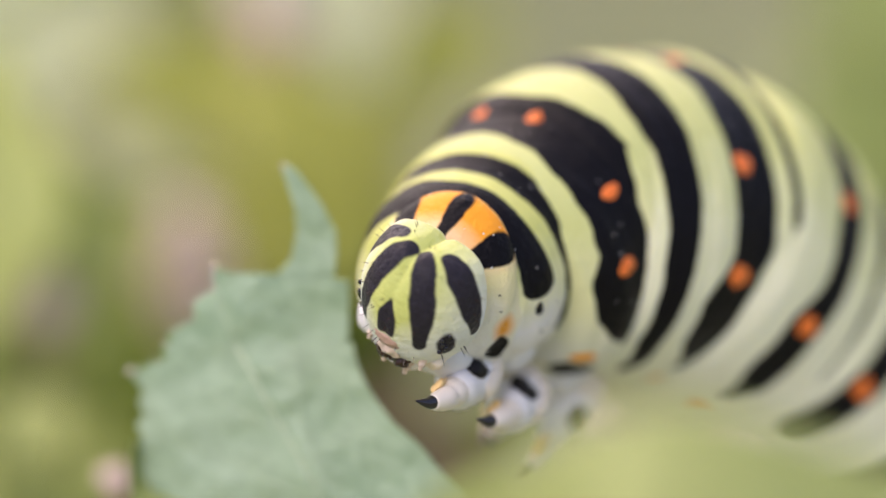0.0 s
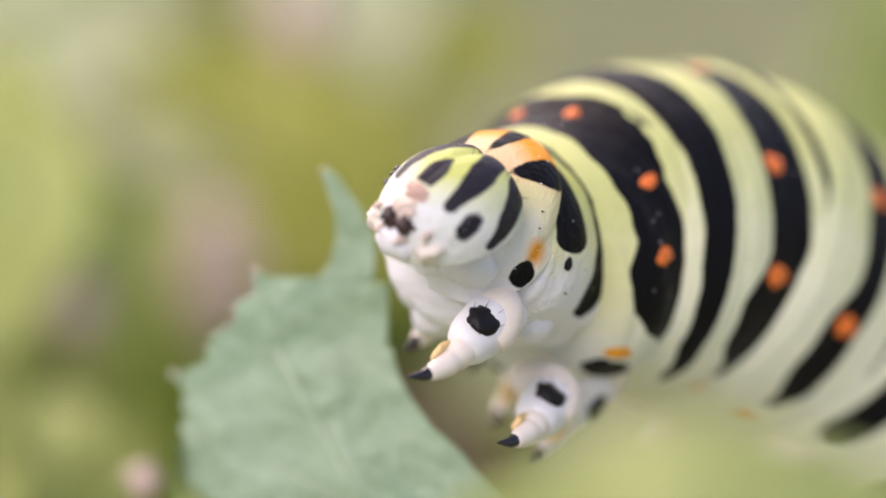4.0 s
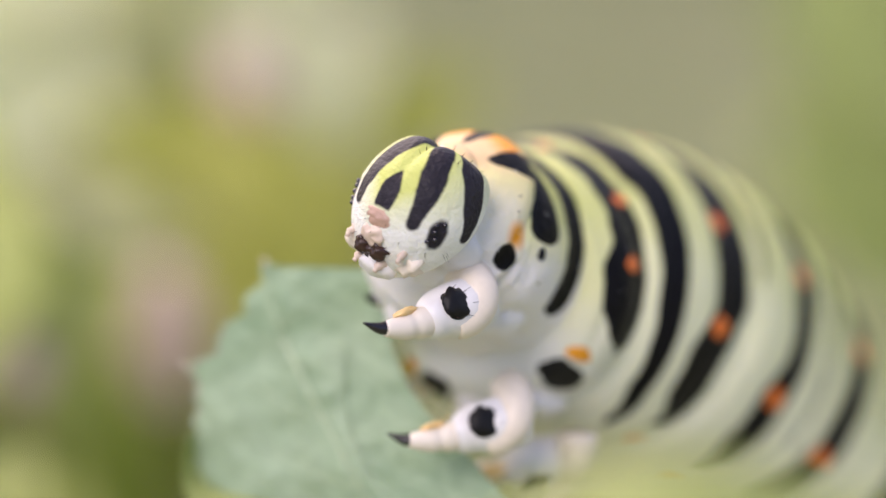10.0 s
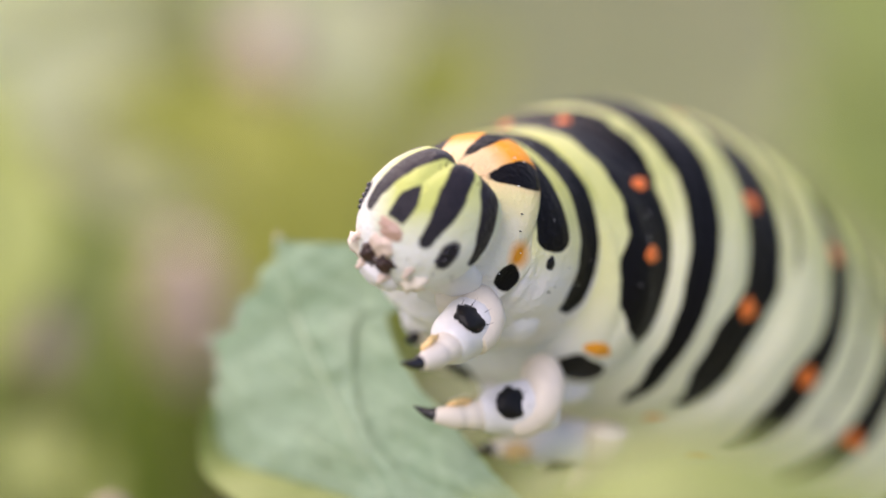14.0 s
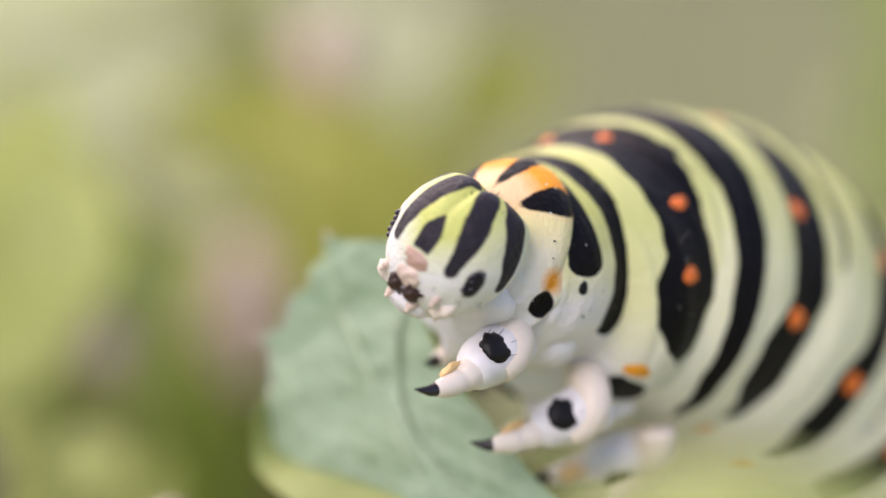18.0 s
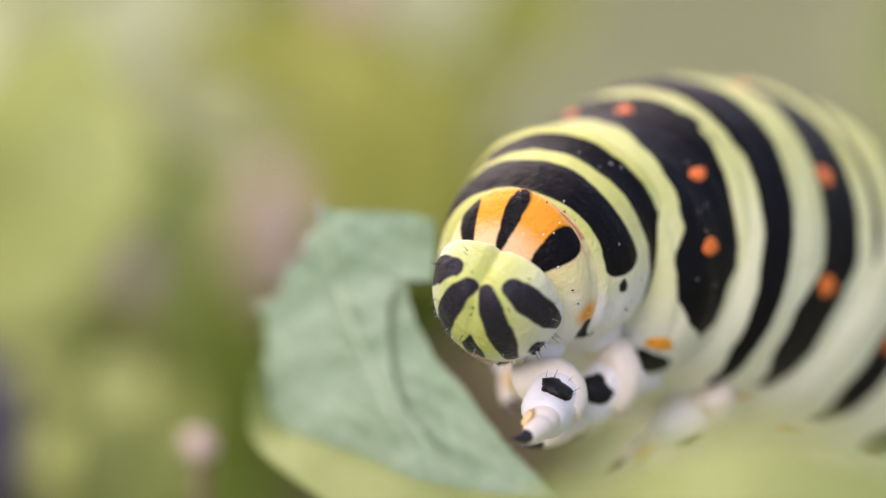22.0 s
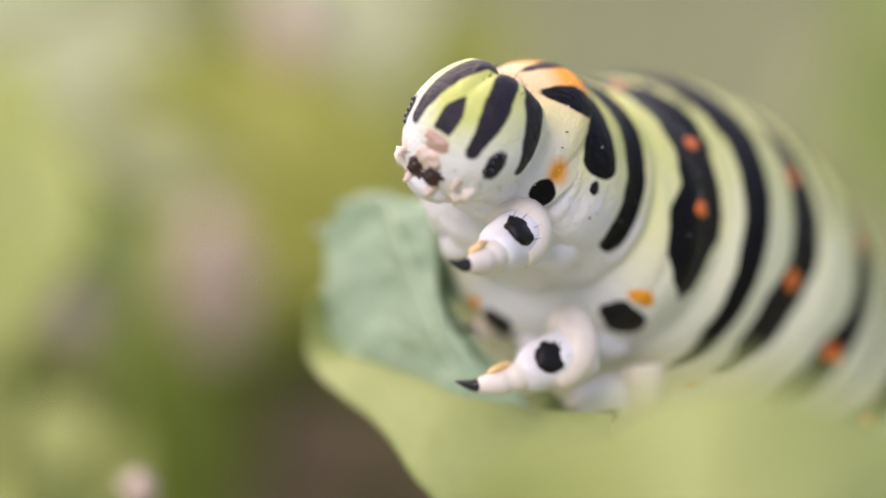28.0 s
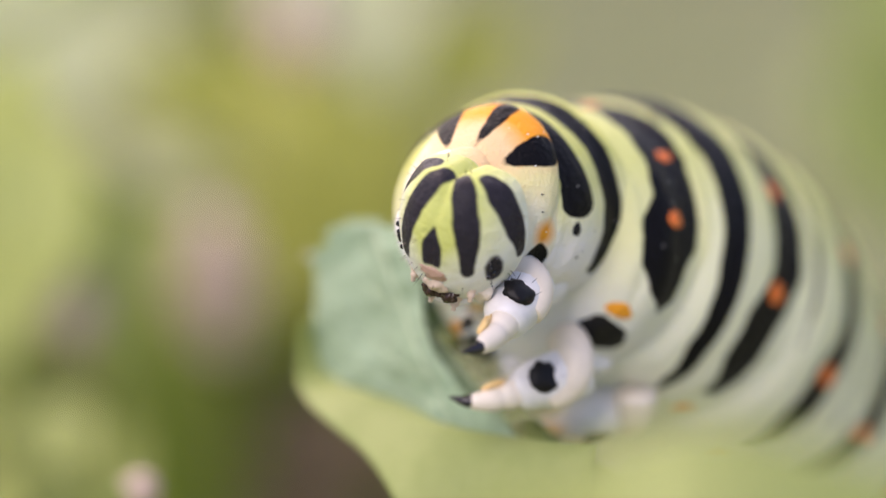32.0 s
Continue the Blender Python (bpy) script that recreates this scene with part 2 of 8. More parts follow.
class Ring:
    """Shape of one body ring: radii at front, middle and back, and half lengths to the folds, in mm."""

    def __init__(self, rf, rm, rb, zf, zb, tuck=1.3, fold=0.05, nose=None, hump=0.0):
        self.rf, self.rm, self.rb, self.zf, self.zb, self.tuck, self.fold, self.nose, self.hump = rf, rm, rb, zf, zb, tuck, fold, nose or tuck, hump

    def radius(self, phi, z):
        side, edge = (self.rf, self.zf) if z > 0 else (self.rb, self.zb)
        s = min(1.0, abs(z) / edge)
        r = self.rm + (side / (1 - self.fold) - self.rm) * s * s
        r *= 1 - self.fold * s ** 4
        if abs(z) > edge:
            r *= math.sqrt(max(0.0, 1 - ((abs(z) - edge) / (self.nose if z > 0 else self.tuck)) ** 2))
        r *= 1 + self.hump * max(0.0, math.cos(radians(phi))) ** 2 * max(0.0, min(1.0, (z + 0.45) / 0.5))
        if self.hump and phi < 0:
            r *= 1 - 0.14 * math.sin(radians(min(90, -phi)))
        a = abs(phi)
        if a > 118:
            r *= 1 - 0.09 * min(1.0, (a - 118) / 45) ** 1.5
        return r

    def point(self, phi, z, lift=0.0):
        r = self.radius(phi, z) + lift
        return Vector((r * math.sin(radians(phi)), r * math.cos(radians(phi)), z))

    def mesh(self, name, mat, paint, cols=180, rows=80, seed=0):
        lo, hi = -(self.zb + self.tuck), self.zf + self.nose
        verts, at = [], {"blk": [], "orange": [], "red": [], "side": []}
        for i in range(rows):
            f = i / (rows - 1)
            z = lo + (hi - lo) * (0.5 - 0.5 * math.cos(math.pi * f)) * 0.35 + (hi - lo) * f * 0.65
            for j in range(cols):
                phi = -180 + 360 * j / cols
                p = self.point(phi, z)
                w = 0.035 * noise.noise(Vector((p.x * 0.8 + seed, p.y * 0.8, p.z * 1.6))) + 0.018 * noise.noise(Vector((p.x * 2.1, p.y * 2.1, p.z * 5 + seed)))
                if self.rm < 3.5 and abs(phi) > 100:
                    low = min(1.0, (abs(phi) - 100) / 30)
                    w += low * (0.13 * noise.noise(Vector((p.x * 1.3 + seed, p.y * 1.3, p.z * 1.1))) - 0.10 * abs(noise.noise(Vector((p.x * 0.9, p.y * 2.2 + seed, p.z * 2.2)))))
                if self.rm > 3.5:
                    w -= 0.07 * math.exp(-((z + 1.25 + 0.05 * math.sin(phi / 9)) / 0.13) ** 2) + 0.05 * math.exp(-((z - 1.30 - 0.05 * math.sin(phi / 11)) / 0.13) ** 2)
                verts.append(self.point(phi, z, w if self.radius(phi, z) > 0.4 else 0) * MM)
                b, o, r = paint(abs(phi), z)
                at["blk"].append(b), at["orange"].append(o), at["red"].append(r), at["side"].append(abs(phi) / 180)
        return mesh_from(name, verts, grid_faces(rows, cols, True), mat, at)

    def dome(self, name, mat, phi, z, hp, hz, lift=0.05, turn=0.0, pointed=0.0):
        """A low raised spot lying on the ring."""
        verts, n, m = [self.point(phi, z, lift) * MM], 22, 5
        for i in range(1, m + 1):
            f = i / m
            for j in range(n):
                t = 2 * math.pi * j / n
                k = 1 + 0.07 * math.sin(3 * t + phi) + 0.05 * math.sin(5 * t + z * 9)
                u, v = hp * f * k * math.cos(t), hz * f * k * math.sin(t) * (1 - pointed * math.cos(t))
                u, v = u * math.cos(turn) - v * math.sin(turn), u * math.sin(turn) + v * math.cos(turn)
                h = lift * (1 - f ** 3) - 0.035 * f ** 6
                verts.append(self.point(phi + math.degrees(u / self.rm), z + v, h) * MM)
        faces = [(0, 1 + j, 1 + (j + 1) % n) for j in range(n)]
        for i in range(m - 1):
            for j in range(n):
                a, b = 1 + i * n + j, 1 + i * n + (j + 1) % n
                faces.append((a, a + n, b + n, b))
        return mesh_from(name, verts, faces, mat)


COLLAR = Ring(0.91, 2.18, 2.36, 1.35, 0.48, 0.6, 0.035, 0.5, 0.24)
MESO = Ring(2.41, 2.80, 3.08, 1.52, 1.22, 0.9, 0.035, 0.7)
META = Ring(3.40, 3.83, 4.22, 1.02, 2.1, 1.6, 0.025, 0.85)
FOLD = Ring(4.15, 4.25, 4.30, 0.6, 0.6, 1.3, 0.01, 1.3)
FIRST = Ring(4.50, 4.95, 5.28, 2.3, 1.94, 1.8, 0.03, 1.6)
SECOND = Ring(5.28, 5.42, 5.42, 1.94, 1.94)
TAIL = Ring(5.1, 4.8, 3.4, 1.94, 2.4, 2.2)


def paint_collar(phi, z):
    b = max(oval(phi, z, (0, 0.66), 0.66, 0.24, 2.1), oval(phi, z, (38, 0.58), 0.62, 0.40, 2.1), oval(phi, z, (108, -0.16), 0.34, 0.36, 2.2))
    o = min(0.44 - abs(z - 0.46), radians(44 - phi) * 2.2)
    o = max(o, oval(phi, z, (92, 0.04), 0.30, 0.32, 2.2))
    r = min(0.085 - abs(z + 0.20 + 0.05 * math.sin(phi * 0.2)), radians(42 - phi) * 2.2)
    return b, o, r


def paint_meso(phi, z):
    b = max(band(phi, z, 1.02, 0.54 + 0.05 * math.sin(radians(phi * 5)), 92), band(phi, z, -0.57, 0.42 - 0.05 * phi / 120, 126))
    return b, -1, -1


def along(phi, knots):
    """A value that runs smoothly over (angle, value) knots."""
    if phi <= knots[0][0]:
        return knots[0][1]
    for (a, u), (b, v) in zip(knots, knots[1:]):
        if phi <= b:
            f = (phi - a) / (b - a)
            return u + (v - u) * f * f * (3 - 2 * f)
    return knots[-1][1]


def stripe(phi, z, front, back, end):
    """Positive inside a cross band between two edges that change with the angle; it closes at the angle end."""
    return 0.05 + min(along(phi, front) - z, z - along(phi, back), radians(end - phi) * 4.2)


def paint_meta(phi, z):
    b = stripe(phi, z, ((0, -0.30), (20, -0.15), (40, 0.20), (58, 0.38), (73, 0.60), (90, 1.05), (104, 1.02), (116, 0.70), (125, 0.1)),
               ((0, -1.85), (20, -2.0), (38, -2.05), (53, -1.97), (67, -1.74), (80, -1.48), (95, -0.95), (109, -0.48), (119, -0.38), (125, 0.04)), 125)
    return b, -1, -1


def paint_fold(phi, z):
    return -1, -1, -1


def paint_first(phi, z):
    plain = stripe(phi, z, ((0, 3.2), (35, 3.05), (60, 2.72), (95, 2.58), (110, 2.46), (128, 2.26), (145, 1.84), (153, 1.5)),
                   ((0, 1.72), (45, 1.68), (70, 1.72), (95, 1.76), (112, 1.76), (126, 1.70), (142, 1.48), (153, 1.45)), 152)
    spotted = stripe(phi, z, ((0, 0.0), (26, 0.05), (50, 0.3), (65, 0.36), (93, 0.36), (111, 1.02), (124, 0.96), (138, 0.3)),
                     ((0, -1.3), (40, -1.25), (75, -1.16), (90, -1.08), (101, -0.7), (113, -0.45), (130, -0.45), (140, -0.3)), 141)
    return max(plain, spotted, band(phi, z, -1.93, 0.20, 118)), -1, -1


def paint_abdomen(phi, z):
    b = stripe(phi, z, ((0, 0.55), (46, 0.5), (70, 0.37), (92, 0.25), (108, 0.68), (124, 0.7), (140, 0.1)),
               ((0, -0.9), (40, -0.86), (60, -0.7), (90, -0.62), (110, -0.45), (130, -0.5), (141, -0.2)), 142)
    return max(b, band(phi, z, -1.93, 0.20, 118)), -1, -1


def paint_rear(phi, z):
    lean = 0.30 * max(0, (phi - 100) / 40)
    return max(band(phi, z, lean, 0.60, 138), band(phi, z, 1.9, 0.15, 125)), -1, -1


def add_spots(ring, seg, rows, mat, lift=0.05):
    for phi, z, hp, hz in rows:
        for s in (1, -1):
            part("orange_spot", ring.dome("orange_spot", mat, s * phi, z, hp, hz, lift), seg)


def head_direction(lon, lat):
    a, b = radians(lon), radians(lat)
    return Vector((math.sin(a) * math.cos(b), math.sin(b), math.cos(a) * math.cos(b)))


HEAD_SIZE = Vector((1.72, 2.02, 1.68))


def head_surface(d, lift=0.0):
    """Point of the head shell in direction d: two lobes with a shallow cleft on top, narrower towards the jaws."""
    p = Vector((d.x * HEAD_SIZE.x, d.y * HEAD_SIZE.y, d.z * HEAD_SIZE.z))
    p.x *= 1 - 0.10 * max(0, -d.y) ** 1.5
    if p.y > 1.2:
        p.y = 1.2 + 0.42 * (1 - math.exp(-(p.y - 1.2) / 0.42))
    if d.z < 0:
        p.z *= 0.32
    cleft = math.exp(-(d.x / 0.12) ** 2) * max(0.0, d.y) * 0.10
    front = math.exp(-(d.x / 0.05) ** 2) * 0.02
    return p * (1 - cleft - front) + d * lift


def head_mesh():
    rows, cols = 90, 150
    inner = [head_direction(*q) for q in ((13, 52), (21, 33), (29, 8), (35, -21))]
    outer = [head_direction(*q) for q in ((50, 53), (60, 36), (72, 16), (84, -6))]
    verts, at = [], {"blk": [], "orange": [], "red": [], "side": []}
    for i in range(rows):
        a = math.pi * i / (rows - 1)
        for j in range(cols):
            t = 2 * math.pi * j / cols
            d = Vector((math.sin(a) * math.sin(t), math.cos(a), math.sin(a) * math.cos(t)))
            s = Vector((abs(d.x), d.y, d.z))
            v = -1.0
            for line, w in ((inner, (0.14, 0.19, 0.19, 0.11)), (outer, (0.16, 0.22, 0.20, 0.09))):
                for k in range(3):
                    q, f = dist_seg(s, line[k], line[k + 1])
                    v = max(v, w[k] + (w[k + 1] - w[k]) * f - q)
            lon, lat = math.degrees(math.atan2(s.x, d.z)), math.degrees(math.asin(max(-1, min(1, d.y))))
            wide = 9.5 * max(0.12, min(1, (8 - lat) / 14))
            if d.z > 0:
                v = max(v, min((wide - lon) / 57, (7 - lat) / 57, (lat + 24) / 57))
            turn = (lon - 59 + (lat + 18) * 0.3) / 9.5, (lat + 18) / 11.5
            v = max(v, (1 - math.hypot(*turn)) * 0.12)
            verts.append(head_surface(d, 0.015 * noise.noise(d * 6)) * MM)
            at["blk"].append(v * 1.6), at["orange"].append(-1), at["red"].append(-1)
            at["side"].append(min(1.0, max(0.0, 0.10 + 0.0075 * max(0, min(lon, 85) - 10) * max(0.0, 1 - max(0, lat) / 80) + 0.011 * max(0, -lat) + 0.12 * max(0, (lat - 55) / 35))))
    return mesh_from("head", verts, grid_faces(rows, cols, True), SKIN_HEAD, at)


def add_bristles(parent):
    rng = random.Random(8)
    verts, faces = [], []
    for _ in range(70):
        d = head_direction(rng.uniform(-85, 85), rng.uniform(-50, 70))
        p = head_surface(d) * MM
        s = d.cross(Vector((0, 1, 0.3))).normalized() * 0.012 * MM
        k = len(verts)
        verts += [p - s, p + s, p + (d + Vector((0, -0.2, 0))) * rng.uniform(0.12, 0.3) * MM]
        faces.append((k, k + 1, k + 2))
    tagged(part("bristles", mesh_from("bristles", verts, faces, BROWN), parent, None, "fine short dark bristles"), kind="stuff")


def build_head(cat):
    head = part("head", head_mesh(), cat, None, "yellow-green head with black stripes")
    part("clypeus", blob("clypeus", (0.44, 0.26, 0.16), PINK_LIP, lump=0.3, seed=1), head, pose(0, -1.02 * MM, 1.32 * MM, 32), "pinkish brown clypeus")
    part("labrum", blob("labrum", (0.42, 0.30, 0.20), LIP, lump=0.4, seed=2), head, pose(0, -1.40 * MM, 1.06 * MM, 46), "cream upper lip")
    jaw = blob("mandible", (0.24, 0.26, 0.22), BROWN, lump=0.5, seed=3)
    # a solid dark lump stands in for the shade inside the mouth
    part("mouth", blob("mouth", (0.42, 0.26, 0.30), BROWN, lump=0.4, seed=9), head, pose(0, -1.62 * MM, 0.70 * MM), "dark brown lump in place of the shaded mouth cavity")
    feeler = tube("antenna", smooth_path([(0, 0, 0), (0, -0.12, 0.16), (0, -0.2, 0.30), (0, -0.30, 0.36)], 4), [0.13] * 4 + [0.10] * 4 + [0.06] * 4 + [0.03], LIP)
    palp = tube("palp", smooth_path([(0, 0, 0), (0, -0.15, 0.15), (0, -0.34, 0.2)], 4), [0.17] * 3 + [0.12] * 3 + [0.06] * 3, LIP)
    for s in (1, -1):
        part("mandible", jaw, head, pose(s * 0.26 * MM, -1.64 * MM, 0.84 * MM), "dark brown mandible")
        part("antenna", feeler, head, pose(s * 0.80 * MM, -1.26 * MM, 0.72 * MM, 40, s * 25))
        part("palp", palp, head, pose(s * 0.30 * MM, -1.80 * MM, 0.50 * MM, 5, s * 15))
        part("cheek", blob("cheek", (0.42, 0.36, 0.36), CREAM, lump=0.5, seed=6), head, pose(s * 0.76 * MM, -1.46 * MM, 0.30 * MM), "white fleshy cheek")
    part("labium", blob("labium", (0.58, 0.36, 0.46), MEMBRANE, lump=0.25, seed=5), head, pose(0, -1.84 * MM, 0.30 * MM), "white lower lip")
    for k in range(5):
        eye = blob("eyelet", (0.075, 0.075, 0.05), CLAW, 8, 10, 0)
        for s in (1, -1):
            d = head_direction(s * (56 + 4 * math.sin(k * 1.7)), -26 + 4.2 * k)
            part("eyelet", eye, head, Matrix.Translation(head_surface(d, 0.01) * MM))
    add_bristles(head)
    return head


def build_leg(cat, mirror):
    """A jointed true leg along its own z axis, claw at the far end."""
    s = -1 if mirror else 1
    thigh = smooth_path([(s * 0.08, 0.05, -1.1), (s * 0.08, 0.04, -0.6), (0, 0.0, -0.1), (0, -0.05, 0.35), (s * 0.02, -0.08, 0.70), (s * 0.02, -0.10, 0.88)], 6)
    last = len(thigh) - 1
    me = tube("leg", thigh, [0.34 + 0.36 * math.sin(math.pi * min(1, 0.2 + 0.8 * f / last)) ** 0.8 for f in range(last + 1)], MEMBRANE, 24)
    for v in me.vertices:
        v.co += v.co.normalized() * 0.10 * MM * noise.noise(v.co / MM * 1.5)
    leg = part("leg", me, cat, None, "white jointed leg with a black claw")
    arm = smooth_path([(s * -0.35, 0.95, -1.0), (s * 0.0, 0.72, -0.95), (s * 0.30, 0.36, -0.85), (s * 0.36, -0.05, -0.70), (s * 0.22, -0.35, -0.35), (s * 0.1, -0.42, 0.05)], 6)
    part("coxa", tube("coxa", arm, [0.56 - 0.20 * (i / (len(arm) - 1)) ** 2 for i in range(len(arm))], CREAM, 18), leg, None, "cream fleshy upper leg joint")
    shin = smooth_path([(s * 0.02, -0.09, 0.55), (s * 0.03, -0.12, 0.95), (s * 0.03, -0.14, 1.35), (s * 0.02, -0.11, 1.75), (s * 0.02, -0.06, 2.08)], 6)
    part("shin", tube("shin", shin, [0.18 + 0.23 * math.cos(math.pi / 2 * (i / 24) ** 1.1) - 0.05 * math.exp(-((i - 11) / 1.6) ** 2) for i in range(len(shin))], SHIN, 18), leg, None, "cream tapering outer leg joint")
    tip = smooth_path([(s * 0.02, -0.06, 1.96), (0, -0.01, 2.20), (0, 0.10, 2.42), (0, 0.22, 2.62)], 5)
    part("claw", tube("claw", tip, [0.20 - 0.19 * (i / (len(tip) - 1)) ** 1.2 for i in range(len(tip))], CLAW, 12), leg, None, "curved glossy black claw")
    part("knee_band", blob("knee_band", (0.22, 0.12, 0.36), PALE_AMBER, lump=0.4, seed=6), leg, pose(s * 0.10 * MM, 0.20 * MM, 1.42 * MM, 8), "pale amber joint")
    plate = blob("leg_plate", (0.22, 0.42, 0.42), BLACK_PLATE, lump=0.3, seed=7)
    part("leg_plate", plate, leg, pose(s * 0.56 * MM, 0.06 * MM, 0.16 * MM), "black leg plate")
    spikes = []
    for q in range(7):
        t = 0.9 * q
        spikes.append(((s * 0.60, 0.06 + 0.36 * math.cos(t), 0.16 + 0.36 * math.sin(t)), (s * 0.92, 0.02 + 0.5 * math.cos(t), 0.16 + 0.5 * math.sin(t))))
    verts, faces = [], []
    for root, end in spikes:
        k = len(verts)
        verts += [tuple(v * MM for v in (root[0], root[1] - 0.015, root[2])), tuple(v * MM for v in (root[0], root[1] + 0.015, root[2])), tuple(v * MM for v in (root[0], root[1], root[2] + 0.02)), tuple(v * MM for v in end)]
        faces += [(k, k + 1, k + 3), (k + 1, k + 2, k + 3), (k + 2, k, k + 3)]
    tagged(part("leg_hairs", mesh_from("leg_hairs", verts, faces, BROWN), leg, None, "few fine hairs on the plate"), kind="stuff")
    return leg


def add_specks(ring, seg, seed):
    """Tiny dark bristle pits and pale dust on the skin of a ring."""
    rng = random.Random(seed)
    for name, mat, n, size, label in (("bristle", BLACK_PLATE, 16, 0.024, "tiny dark bristle pits"), ("dust", WHITE_SPECK, 36, 0.020, "pale dust specks")):
        verts, faces = [], []
        for _ in range(n):
            phi, z, w = rng.uniform(-130, 130), rng.uniform(-ring.zb, ring.zf), size * rng.uniform(0.5, 1.3)
            k = len(verts)
            for u in range(5):
                t = 2 * math.pi * u / 5
                verts.append(ring.point(phi + math.degrees(w * math.cos(t) / ring.rm), z + w * math.sin(t), 0.02) * MM)
            verts.append(ring.point(phi, z, 0.03 + w * (2.5 if name == "bristle" else 1.0)) * MM)
            faces += [(k + u, k + (u + 1) % 5, k + 5) for u in range(5)]
        tagged(part(name, mesh_from(name, verts, faces, mat), seg, None, label), kind="stuff")


def build_caterpillar():
    cat = new("caterpillar")
    cat.matrix_world = STAGE @ Matrix.Translation(BASE * MM)
    tagged(cat, "green swallowtail caterpillar with black bands and orange spots eating a leaf", "caterpillar")
    made = {"head": build_head(cat)}
    collar = part("prothorax", COLLAR.mesh("prothorax", SKIN_COLLAR, paint_collar), cat, None, "cream collar ring with black and orange patches")
    made["T1"] = collar
    part("neck", blob("neck", (1.25, 1.35, 0.9), MEMBRANE, 20, 30, 0.12, 3), collar, pose(0, -0.35 * MM, 1.1 * MM), "soft whitish neck skin")
    add_specks(COLLAR, collar, 21)
    meso = part("mesothorax", MESO.mesh("mesothorax", SKIN_MESO, paint_meso, seed=1), cat)
    for s in (1, -1):
        part("spiracle", MESO.dome("spiracle", BLACK_PLATE, s * 98, 1.12, 0.22, 0.15, 0.06), meso, None, "oval dark breathing hole")
    made["T2"] = meso
    add_specks(MESO, meso, 22)
    meta = part("metathorax", META.mesh("metathorax", SKIN, paint_meta, seed=2), cat)
    add_spots(META, meta, [(13.5, -1.2, 0.22, 0.26), (58, -0.72, 0.23, 0.36), (86.5, 0.0, 0.30, 0.40)], ORANGE)
    add_spots(META, meta, [(130, 1.08, 0.30, 0.32)], AMBER)
    made["T3"] = meta
    for s in (1, -1):
        part("black_patch", META.dome("black_patch", BLACK_PLATE, s * 144.5, 0.92, 0.66, 0.62, 0.06), meta, None, "bold black patch below the amber spot")
        part("skin_fold", blob("skin_fold", (0.50, 0.42, 0.95), MEMBRANE, 16, 22, 0.25, 5), meta, Matrix.Translation(META.point(s * 163, 0.2, 0.0) * MM), "whitish skin fold")
    add_specks(META, meta, 23)
    made["J"] = part("body_fold", FOLD.mesh("body_fold", SKIN, paint_fold, seed=5), cat, None, "plain yellow-green skin fold")
    for i, ring in enumerate((FIRST, SECOND, SECOND, SECOND, SECOND, SECOND, SECOND, TAIL)):
        rear = i > 1
        seg = part("abdominal_ring", ring.mesh("abdominal_ring", SKIN_ABD, paint_rear if rear else (paint_abdomen if i else paint_first), 140 if rear else 180, 60 if rear else 80, i), cat)
        add_spots(ring, seg, [(11.5, -0.7 * (i == 0) - 0.1, 0.30, 0.36), (64, -0.1 * (i == 0), 0.36, 0.42), (100.5 + min(i, 1) * 6, 0.0, 0.38, 0.46)], ORANGE)
        add_spots(ring, seg, [(152, -0.1, 0.32, 0.40)], AMBER)
        if i < 2:
            add_specks(ring, seg, 24 + i)
        if i in (2, 3, 4, 5):
            foot = tube("proleg", smooth_path([(0, 0, 0), (0, -0.9, 0), (0, -1.7, 0.05), (0, -2.1, 0.1)], 5), [1.25 - 0.04 * k for k in range(16)], CREAM, 18, 0.8)
            for s in (1, -1):
                part("proleg", foot, seg, pose(s * 2.0 * MM, -3.6 * MM, 0, 0, 0, s * 14), "stubby pale proleg")
        made["A%d" % (i + 1)] = seg
    for key, mirror in (("L1", 0), ("L1r", 1), ("L2", 0), ("L2r", 1), ("L3", 0), ("L3r", 1)):
        made[key] = build_leg(cat, mirror)
    for key, ring, phi, z in (("T1", COLLAR, 142, 0.40), ("T2", MESO, 148, 0.45)):
        for s in (1, -1):
            lobe = blob("leg_base", (0.74, 0.62, 0.66), MEMBRANE, lump=0.2, seed=4)
            part("leg_base", lobe, made[key], Matrix.Translation(ring.point(s * phi, z, -0.35) * MM), "soft white leg base")
    return made


# ---- the leaf that is eaten ----
VEIN_LINE = ((2.3, 3.0), (3.0, 0.8), (3.5, 0.0), (4.3, -1.4), (5.4, -3.2), (6.6, -5.0), (7.0, -5.6))


def leaf_depth(x, y):
    """Depth of the blade in mm over its own plane: it leans back to its free edge, and the far half is folded along the main vein."""
    v = edge_at(VEIN_LINE, y)
    d = 0.50 * x - 0.012 * x * x + (0.10 * (y + 2.6) if y < -2.6 else 0.0) + 0.10 * math.sin(x * 1.9 + y * 0.7) + 0.06 * math.sin(y * 2.6 - x)
    right = max(0.0, x - v)
    d -= 0.34 * right * right / (right + 0.5)
    quilt = 0.05 if x > v else 0.03
    rib = math.sin((y + 0.55 * abs(x - v)) * 3.6)
    return d + quilt * min(1.0, abs(x - v) / 0.6) * (abs(rib) ** 0.6 - 0.6) - 0.07 * math.exp(-((x - v) / 0.16) ** 2)


def edge_at(curve, y):
    """Where an edge curve, listed from top to bottom, lies at the height y."""
    for (x0, y0), (x1, y1) in zip(curve, curve[1:]):
        if y1 <= y <= y0:
            return x0 + (x1 - x0) * (y0 - y) / (y0 - y1)
    return curve[0][0] if y > curve[0][1] else curve[-1][0]


